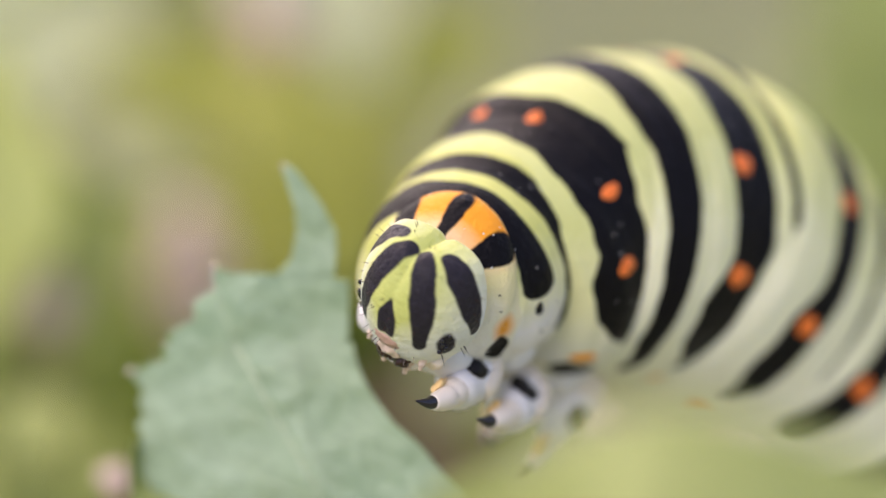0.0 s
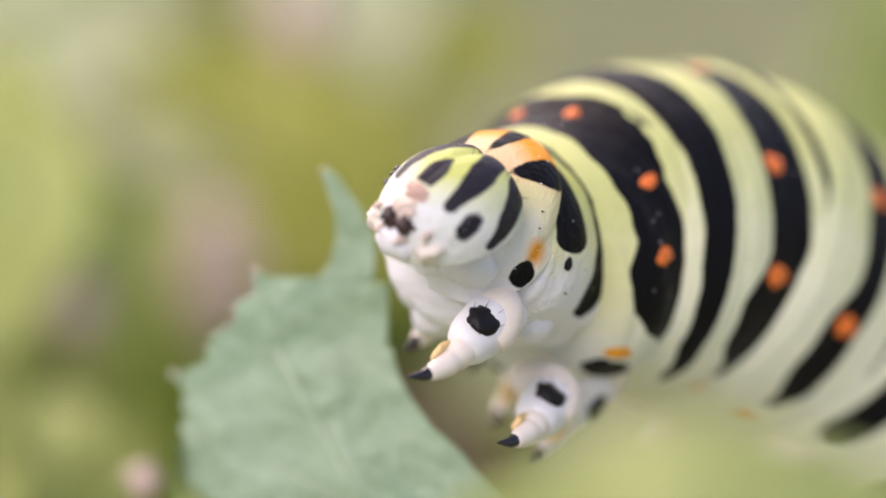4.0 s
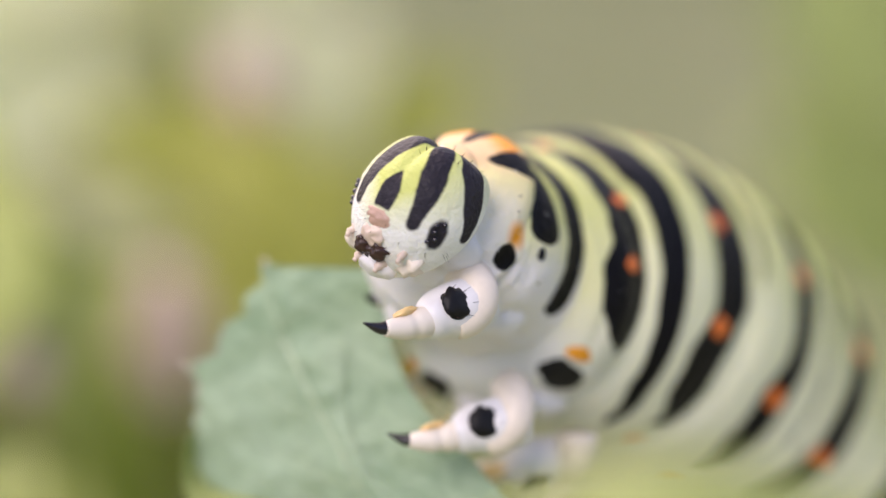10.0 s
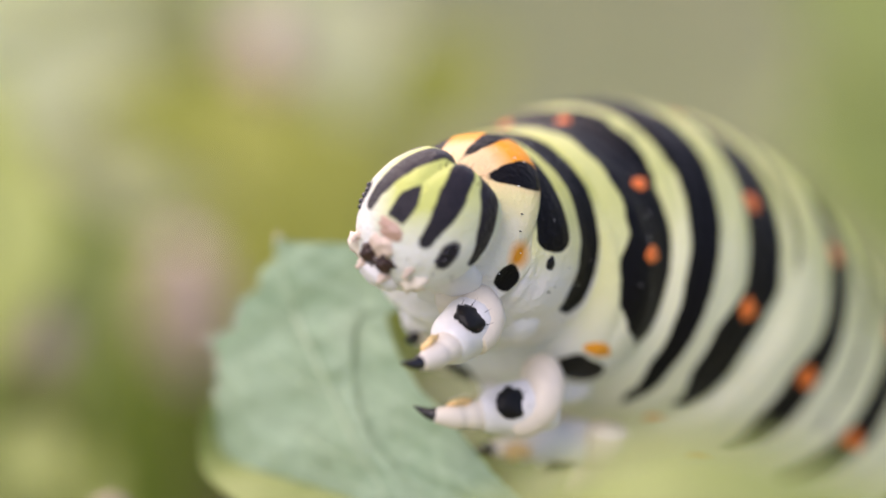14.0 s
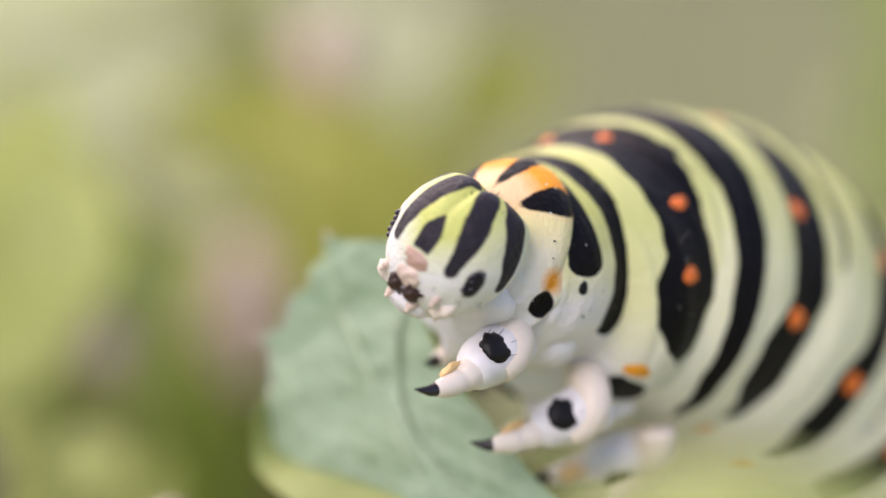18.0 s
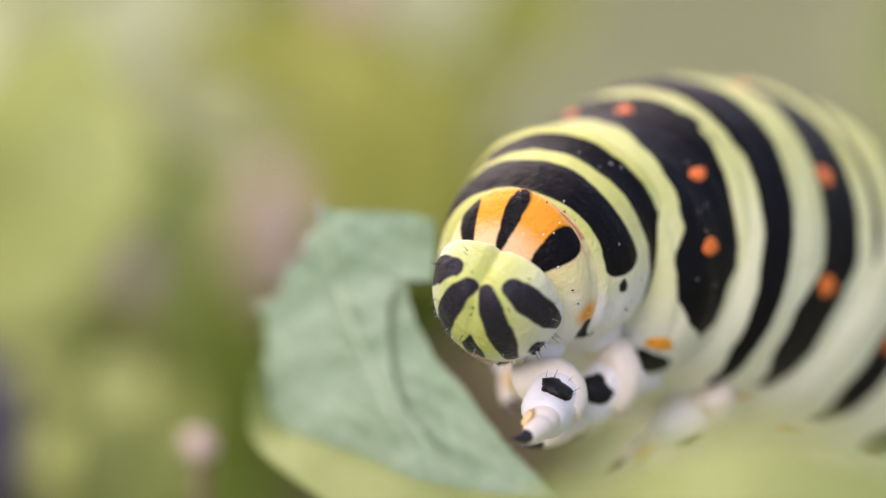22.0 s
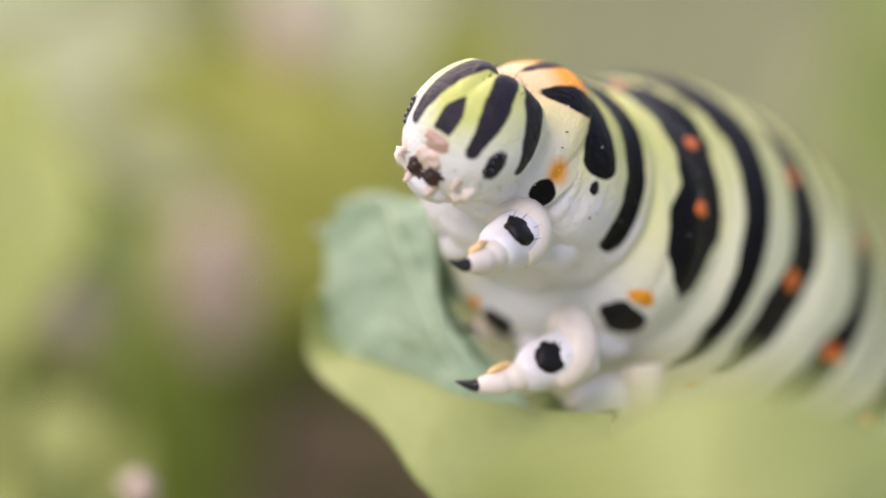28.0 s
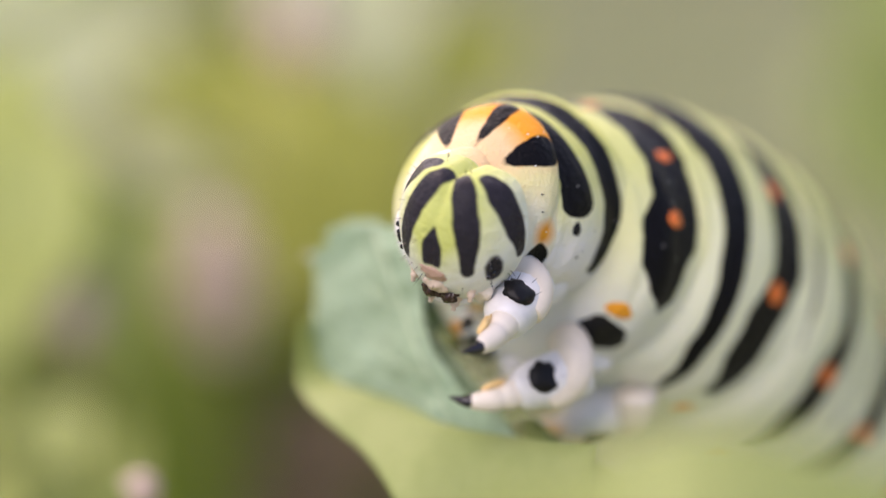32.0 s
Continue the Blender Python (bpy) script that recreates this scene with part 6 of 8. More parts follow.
    walk(CAT["A5"], [
        (0, at(0.00703, -0.00290, -0.00945, -55.1, -52.0, -8.7)), (0.5, at(0.00688, -0.00364, -0.00939, -56.2, -52.1, -8.5)), (1, at(0.00692, -0.00393, -0.00932, -57.2, -52.5, -8.3)),
        (1.5, at(0.00684, -0.00368, -0.00920, -57.6, -53.4, -7.7)), (2, at(0.00716, -0.00330, -0.00888, -57.1, -55.8, -6.9)), (2.5, at(0.00746, -0.00326, -0.00860, -56.7, -57.5, -7.3)),
        (3, at(0.00784, -0.00314, -0.00834, -56.1, -59.1, -7.3)), (3.5, at(0.00808, -0.00298, -0.00813, -55.8, -60.2, -7.3)), (5.5, at(0.00817, -0.00308, -0.00859, -56.4, -61.3, -7.5)),
        (6, at(0.00801, -0.00326, -0.00891, -56.6, -61.0, -8.6)), (6.5, at(0.00747, -0.00348, -0.00957, -57.6, -59.5, -8.9)), (7, at(0.00680, -0.00374, -0.01017, -59.4, -57.5, -8.6)),
        (7.5, at(0.00634, -0.00382, -0.01082, -60.3, -55.7, -8.1)), (8, at(0.00601, -0.00376, -0.01141, -60.2, -53.7, -7.9)), (8.5, at(0.00591, -0.00347, -0.01191, -58.4, -51.7, -7.6)),
        (9, at(0.00605, -0.00311, -0.01227, -55.1, -50.1, -7.8)), (9.5, at(0.00627, -0.00297, -0.01228, -50.8, -49.9, -9.7)), (10, at(0.00661, -0.00277, -0.01195, -46.4, -50.6, -11.4)),
        (10.5, at(0.00669, -0.00299, -0.01176, -43.7, -50.5, -12.4)), (11, at(0.00661, -0.00324, -0.01146, -42.7, -50.1, -13.4)), (11.5, at(0.00651, -0.00334, -0.01135, -42.2, -49.7, -14.0)),
        (12, at(0.00658, -0.00312, -0.01119, -42.2, -49.2, -13.6)), (12.5, at(0.00635, -0.00302, -0.01111, -43.0, -48.3, -12.9)), (13, at(0.00629, -0.00301, -0.01104, -44.3, -47.9, -12.6)),
        (13.5, at(0.00636, -0.00294, -0.01090, -45.6, -47.7, -12.2)), (14, at(0.00641, -0.00305, -0.01083, -47.4, -47.3, -11.6)), (14.5, at(0.00638, -0.00328, -0.01075, -49.7, -47.5, -11.1)),
        (16.5, at(0.00568, -0.00386, -0.01039, -52.7, -49.0, -10.9)), (17, at(0.00584, -0.00400, -0.01023, -54.0, -49.0, -10.1)), (17.5, at(0.00581, -0.00403, -0.01005, -55.6, -48.4, -9.9)),
        (18, at(0.00565, -0.00383, -0.01011, -57.0, -48.0, -9.6)), (18.5, at(0.00525, -0.00402, -0.01029, -57.4, -47.5, -9.0)), (19, at(0.00501, -0.00423, -0.01045, -56.9, -46.4, -8.6)),
        (19.5, at(0.00548, -0.00380, -0.01055, -56.2, -45.4, -8.4)), (20, at(0.00579, -0.00354, -0.01072, -55.2, -44.4, -8.1)), (20.5, at(0.00570, -0.00349, -0.01088, -54.4, -43.4, -7.8)),
        (21, at(0.00564, -0.00352, -0.01088, -54.0, -42.7, -7.5)), (21.5, at(0.00583, -0.00382, -0.01081, -54.0, -42.3, -7.3)), (22, at(0.00597, -0.00416, -0.01066, -53.9, -42.2, -7.5)),
        (22.5, at(0.00584, -0.00416, -0.01045, -53.7, -42.0, -7.7)), (23, at(0.00563, -0.00404, -0.01035, -54.0, -42.1, -8.0)), (23.5, at(0.00555, -0.00408, -0.01011, -55.2, -42.4, -8.0)),
        (24, at(0.00543, -0.00423, -0.00984, -56.9, -43.0, -7.9)), (24.5, at(0.00544, -0.00446, -0.00985, -58.3, -43.9, -7.6)), (26.5, at(0.00511, -0.00478, -0.01026, -64.8, -43.8, -6.5)),
        (27, at(0.00480, -0.00484, -0.01033, -66.4, -45.6, -5.8)), (27.5, at(0.00482, -0.00500, -0.01022, -67.1, -47.1, -5.9)), (28, at(0.00497, -0.00498, -0.01009, -66.8, -47.5, -6.2)),
        (28.5, at(0.00499, -0.00459, -0.01014, -66.3, -48.1, -6.3)), (29, at(0.00531, -0.00408, -0.01022, -64.1, -49.1, -6.0)), (29.5, at(0.00545, -0.00444, -0.01013, -61.1, -50.0, -8.3)),
        (30, at(0.00558, -0.00478, -0.01024, -56.8, -51.3, -10.8)), (30.5, at(0.00599, -0.00416, -0.01023, -52.2, -51.0, -12.2)), (31, at(0.00620, -0.00303, -0.01108, -47.8, -47.6, -10.9)),
        (31.5, at(0.00590, -0.00266, -0.01198, -43.8, -42.6, -9.8)), (32, at(0.00508, -0.00318, -0.01261, -41.0, -37.6, -10.3))])
    walk(CAT["A6"], [
        (0, at(0.00808, -0.00642, -0.01065, -63.5, -53.2, -8.6)), (0.5, at(0.00789, -0.00719, -0.01055, -64.5, -53.4, -8.4)), (1, at(0.00790, -0.00750, -0.01044, -65.6, -53.9, -8.2)),
        (1.5, at(0.00786, -0.00726, -0.01027, -66.0, -55.0, -7.6)), (2, at(0.00829, -0.00685, -0.00990, -65.4, -57.6, -7.0)), (2.5, at(0.00862, -0.00682, -0.00959, -65.0, -59.5, -7.5)),
        (3, at(0.00905, -0.00668, -0.00929, -64.5, -61.3, -7.8)), (3.5, at(0.00931, -0.00652, -0.00907, -64.1, -62.6, -8.1)), (5.5, at(0.00936, -0.00665, -0.00947, -64.7, -63.8, -8.6)),
        (6, at(0.00911, -0.00686, -0.00979, -64.9, -63.6, -10.0)), (6.5, at(0.00847, -0.00711, -0.01047, -65.9, -62.1, -10.5)), (7, at(0.00768, -0.00740, -0.01107, -67.8, -60.1, -10.2)),
        (7.5, at(0.00719, -0.00748, -0.01173, -68.4, -58.3, -9.6)), (8, at(0.00685, -0.00740, -0.01239, -67.9, -56.2, -9.4)), (8.5, at(0.00684, -0.00707, -0.01301, -65.7, -54.2, -9.2)),
        (9, at(0.00710, -0.00661, -0.01354, -62.1, -52.6, -9.4)), (9.5, at(0.00743, -0.00637, -0.01371, -57.3, -52.3, -11.3)), (10, at(0.00792, -0.00606, -0.01351, -52.5, -52.9, -12.9)),
        (10.5, at(0.00808, -0.00621, -0.01342, -49.4, -52.7, -13.9)), (11, at(0.00798, -0.00644, -0.01317, -48.1, -52.1, -15.0)), (11.5, at(0.00787, -0.00653, -0.01310, -47.4, -51.7, -15.6)),
        (12, at(0.00794, -0.00629, -0.01295, -47.4, -51.2, -15.2)), (12.5, at(0.00769, -0.00620, -0.01288, -48.2, -50.2, -14.5)), (13, at(0.00756, -0.00623, -0.01278, -49.9, -49.7, -14.2)),
        (13.5, at(0.00759, -0.00620, -0.01261, -51.3, -49.4, -13.8)), (14, at(0.00756, -0.00636, -0.01248, -53.4, -48.9, -13.2)), (14.5, at(0.00745, -0.00666, -0.01231, -56.1, -49.2, -12.6)),
        (16.5, at(0.00665, -0.00734, -0.01179, -59.5, -50.7, -12.4)), (17, at(0.00678, -0.00751, -0.01157, -61.2, -50.8, -11.5)), (17.5, at(0.00667, -0.00758, -0.01134, -63.1, -50.1, -11.2)),
        (18, at(0.00644, -0.00741, -0.01135, -64.7, -49.7, -10.8)), (18.5, at(0.00604, -0.00760, -0.01152, -65.4, -49.1, -10.1)), (19, at(0.00583, -0.00778, -0.01173, -65.0, -47.9, -9.7)),
        (19.5, at(0.00632, -0.00733, -0.01189, -64.3, -46.7, -9.5)), (20, at(0.00667, -0.00704, -0.01212, -63.3, -45.6, -9.2)), (20.5, at(0.00662, -0.00695, -0.01235, -62.3, -44.5, -8.8)),
        (21, at(0.00658, -0.00696, -0.01238, -61.9, -43.6, -8.5)), (21.5, at(0.00676, -0.00726, -0.01232, -61.9, -43.0, -8.4)), (22, at(0.00689, -0.00760, -0.01218, -61.7, -42.9, -8.6)),
        (22.5, at(0.00675, -0.00759, -0.01199, -61.5, -42.6, -8.8)), (23, at(0.00651, -0.00750, -0.01187, -62.0, -42.8, -9.1)), (23.5, at(0.00639, -0.00756, -0.01156, -63.3, -43.3, -9.0)),
        (24, at(0.00622, -0.00777, -0.01120, -65.3, -44.1, -8.7)), (24.5, at(0.00620, -0.00803, -0.01112, -66.7, -45.3, -8.4)), (26.5, at(0.00565, -0.00849, -0.01125, -73.2, -45.7, -7.3)),
        (27, at(0.00533, -0.00857, -0.01122, -74.8, -47.8, -6.5)), (27.5, at(0.00534, -0.00875, -0.01105, -75.4, -49.7, -6.7)), (28, at(0.00549, -0.00872, -0.01093, -75.2, -50.1, -7.0)),
        (28.5, at(0.00553, -0.00832, -0.01099, -74.5, -50.7, -7.2)), (29, at(0.00600, -0.00777, -0.01115, -71.9, -51.7, -7.2)), (29.5, at(0.00617, -0.00810, -0.01117, -68.4, -52.6, -9.7)),
        (30, at(0.00640, -0.00838, -0.01142, -63.4, -53.9, -12.4)), (30.5, at(0.00698, -0.00765, -0.01158, -58.1, -53.5, -13.8)), (31, at(0.00741, -0.00633, -0.01271, -53.1, -49.7, -12.5)),
        (31.5, at(0.00720, -0.00575, -0.01393, -48.5, -44.3, -11.4)), (32, at(0.00628, -0.00612, -0.01483, -45.2, -38.9, -11.9))])
    walk(CAT["A7"], [
        (0, at(0.00875, -0.01013, -0.01155, -70.6, -54.1, -8.5)), (0.5, at(0.00852, -0.01092, -0.01140, -71.6, -54.4, -8.3)), (1, at(0.00850, -0.01124, -0.01124, -72.7, -55.1, -8.1)),
        (1.5, at(0.00849, -0.01100, -0.01104, -73.1, -56.4, -7.5)), (2, at(0.00902, -0.01059, -0.01063, -72.5, -59.1, -7.0)), (2.5, at(0.00935, -0.01055, -0.01030, -72.1, -61.1, -7.7)),
        (3, at(0.00982, -0.01042, -0.00997, -71.6, -63.1, -8.2)), (3.5, at(0.01008, -0.01026, -0.00972, -71.2, -64.5, -8.8)), (5.5, at(0.01007, -0.01040, -0.01008, -71.8, -66.0, -9.6)),
        (6, at(0.00971, -0.01063, -0.01041, -72.0, -65.8, -11.3)), (6.5, at(0.00895, -0.01090, -0.01109, -73.0, -64.3, -11.8)), (7, at(0.00806, -0.01120, -0.01167, -74.9, -62.3, -11.5)),
        (7.5, at(0.00755, -0.01129, -0.01235, -75.2, -60.5, -11.0)), (8, at(0.00724, -0.01120, -0.01307, -74.3, -58.4, -10.8)), (8.5, at(0.00735, -0.01082, -0.01381, -71.9, -56.3, -10.5)),
        (9, at(0.00778, -0.01030, -0.01451, -68.0, -54.6, -10.7)), (9.5, at(0.00825, -0.00998, -0.01487, -62.8, -54.3, -12.6)), (10, at(0.00891, -0.00957, -0.01482, -57.6, -54.9, -14.3)),
        (10.5, at(0.00918, -0.00964, -0.01484, -54.2, -54.6, -15.3)), (11, at(0.00907, -0.00984, -0.01466, -52.6, -53.9, -16.3)), (11.5, at(0.00896, -0.00992, -0.01463, -51.8, -53.4, -16.9)),
        (12, at(0.00904, -0.00966, -0.01450, -51.8, -52.8, -16.5)), (12.5, at(0.00875, -0.00959, -0.01444, -52.7, -51.8, -15.8)), (13, at(0.00854, -0.00966, -0.01429, -54.5, -51.2, -15.5)),
        (13.5, at(0.00851, -0.00966, -0.01408, -56.2, -50.9, -15.1)), (14, at(0.00839, -0.00987, -0.01389, -58.5, -50.3, -14.5)), (14.5, at(0.00818, -0.01023, -0.01360, -61.6, -50.5, -14.0)),
        (16.5, at(0.00723, -0.01100, -0.01291, -65.3, -52.1, -13.8)), (17, at(0.00734, -0.01119, -0.01262, -67.2, -52.2, -12.7)), (17.5, at(0.00713, -0.01130, -0.01233, -69.5, -51.5, -12.3)),
        (18, at(0.00683, -0.01115, -0.01228, -71.3, -51.1, -11.8)), (18.5, at(0.00642, -0.01134, -0.01243, -72.2, -50.4, -11.1)), (19, at(0.00624, -0.01152, -0.01268, -71.9, -49.2, -10.6)),
        (19.5, at(0.00676, -0.01105, -0.01288, -71.2, -47.9, -10.4)), (20, at(0.00716, -0.01073, -0.01318, -70.1, -46.7, -10.1)), (20.5, at(0.00716, -0.01061, -0.01348, -69.0, -45.4, -9.7)),
        (21, at(0.00714, -0.01060, -0.01355, -68.6, -44.3, -9.3)), (21.5, at(0.00732, -0.01090, -0.01350, -68.6, -43.6, -9.3)), (22, at(0.00744, -0.01124, -0.01337, -68.4, -43.4, -9.5)),
        (22.5, at(0.00729, -0.01123, -0.01319, -68.2, -43.1, -9.7)), (23, at(0.00702, -0.01115, -0.01305, -68.7, -43.4, -9.9)), (23.5, at(0.00685, -0.01125, -0.01267, -70.2, -44.1, -9.7)),
        (24, at(0.00662, -0.01148, -0.01220, -72.4, -45.1, -9.3)), (24.5, at(0.00658, -0.01178, -0.01204, -73.8, -46.6, -9.0)), (26.5, at(0.00579, -0.01231, -0.01187, -80.3, -47.2, -7.9)),
        (27, at(0.00546, -0.01240, -0.01174, -81.9, -49.7, -7.1)), (27.5, at(0.00544, -0.01259, -0.01152, -82.5, -51.8, -7.3)), (28, at(0.00559, -0.01256, -0.01140, -82.3, -52.3, -7.7)),
        (28.5, at(0.00565, -0.01216, -0.01149, -81.5, -52.9, -8.1)), (29, at(0.00628, -0.01158, -0.01175, -78.6, -53.9, -8.1)), (29.5, at(0.00649, -0.01189, -0.01190, -74.6, -54.8, -10.9)),
        (30, at(0.00685, -0.01212, -0.01232, -69.0, -56.2, -13.7)), (30.5, at(0.00763, -0.01130, -0.01269, -63.2, -55.6, -15.1)), (31, at(0.00834, -0.00983, -0.01411, -57.7, -51.5, -13.8)),
        (31.5, at(0.00827, -0.00904, -0.01567, -52.5, -45.8, -12.7)), (32, at(0.00731, -0.00925, -0.01687, -48.7, -40.1, -13.2))])
    walk(CAT["A8"], [
        (0, at(0.00909, -0.01394, -0.01219, -76.6, -54.9, -8.4)), (0.5, at(0.00881, -0.01473, -0.01199, -77.7, -55.3, -8.2)), (1, at(0.00875, -0.01507, -0.01178, -78.7, -56.1, -8.0)),
        (1.5, at(0.00877, -0.01483, -0.01155, -79.1, -57.5, -7.4)), (2, at(0.00939, -0.01441, -0.01112, -78.6, -60.4, -7.1)), (2.5, at(0.00971, -0.01438, -0.01077, -78.2, -62.6, -7.9)),
        (3, at(0.01018, -0.01425, -0.01043, -77.6, -64.6, -8.6)), (3.5, at(0.01044, -0.01409, -0.01017, -77.2, -66.2, -9.4)), (5.5, at(0.01034, -0.01424, -0.01048, -77.9, -67.8, -10.4)),
        (6, at(0.00984, -0.01448, -0.01080, -78.1, -67.7, -12.3)), (6.5, at(0.00897, -0.01475, -0.01148, -79.1, -66.2, -12.9)), (7, at(0.00797, -0.01505, -0.01204, -80.9, -64.2, -12.6)),
        (7.5, at(0.00748, -0.01514, -0.01274, -81.0, -62.4, -12.1)), (8, at(0.00723, -0.01504, -0.01351, -79.9, -60.2, -11.9)), (8.5, at(0.00748, -0.01465, -0.01437, -77.2, -58.1, -11.6)),
        (9, at(0.00811, -0.01409, -0.01524, -73.1, -56.4, -11.9)), (9.5, at(0.00875, -0.01371, -0.01580, -67.6, -56.0, -13.8)), (10, at(0.00961, -0.01322, -0.01591, -62.0, -56.6, -15.4)),
        (10.5, at(0.01001, -0.01322, -0.01607, -58.3, -56.2, -16.4)), (11, at(0.00991, -0.01340, -0.01597, -56.5, -55.3, -17.5)), (11.5, at(0.00979, -0.01346, -0.01597, -55.5, -54.8, -18.1)),
        (12, at(0.00989, -0.01319, -0.01587, -55.5, -54.2, -17.6)), (12.5, at(0.00957, -0.01312, -0.01581, -56.6, -53.1, -17.0)), (13, at(0.00926, -0.01323, -0.01562, -58.5, -52.5, -16.7)),
        (13.5, at(0.00916, -0.01327, -0.01535, -60.3, -52.2, -16.2)), (14, at(0.00893, -0.01352, -0.01508, -62.9, -51.5, -15.7)), (14.5, at(0.00859, -0.01394, -0.01467, -66.3, -51.7, -15.1)),
        (16.5, at(0.00748, -0.01476, -0.01380, -70.2, -53.4, -14.9)), (17, at(0.00754, -0.01498, -0.01343, -72.4, -53.5, -13.8)), (17.5, at(0.00723, -0.01510, -0.01306, -74.8, -52.7, -13.2)),
        (18, at(0.00684, -0.01497, -0.01294, -77.0, -52.3, -12.7)), (18.5, at(0.00643, -0.01516, -0.01306, -78.0, -51.6, -12.0)), (19, at(0.00628, -0.01533, -0.01333, -77.7, -50.2, -11.4)),
        (19.5, at(0.00685, -0.01486, -0.01359, -77.1, -48.9, -11.1)), (20, at(0.00730, -0.01453, -0.01395, -76.0, -47.6, -10.8)), (20.5, at(0.00737, -0.01439, -0.01432, -74.8, -46.2, -10.4)),
        (21, at(0.00738, -0.01437, -0.01443, -74.3, -44.9, -10.1)), (21.5, at(0.00755, -0.01467, -0.01439, -74.3, -44.2, -10.0)), (22, at(0.00765, -0.01500, -0.01427, -74.1, -43.9, -10.3)),
        (22.5, at(0.00750, -0.01499, -0.01411, -73.8, -43.6, -10.4)), (23, at(0.00719, -0.01492, -0.01393, -74.4, -43.9, -10.7)), (23.5, at(0.00698, -0.01503, -0.01347, -76.1, -44.7, -10.4)),
        (24, at(0.00668, -0.01530, -0.01288, -78.4, -46.0, -9.9)), (24.5, at(0.00661, -0.01560, -0.01264, -79.8, -47.7, -9.6)), (26.5, at(0.00557, -0.01616, -0.01217, -86.3, -48.5, -8.4)),
        (27, at(0.00523, -0.01626, -0.01196, -87.9, -51.3, -7.7)), (27.5, at(0.00517, -0.01645, -0.01171, -88.6, -53.7, -7.9)), (28, at(0.00531, -0.01642, -0.01160, -88.3, -54.2, -8.3)),
        (28.5, at(0.00538, -0.01601, -0.01171, -87.5, -54.8, -8.8)), (29, at(0.00617, -0.01544, -0.01209, -84.3, -55.8, -9.0)), (29.5, at(0.00643, -0.01573, -0.01239, -79.9, -56.7, -11.9)),
        (30, at(0.00696, -0.01593, -0.01299, -73.7, -58.0, -14.8)), (30.5, at(0.00797, -0.01506, -0.01358, -67.5, -57.5, -16.3)), (31, at(0.00901, -0.01345, -0.01531, -61.5, -53.1, -14.9)),
        (31.5, at(0.00915, -0.01248, -0.01723, -55.9, -47.0, -13.8)), (32, at(0.00816, -0.01253, -0.01876, -51.8, -41.1, -14.4))])
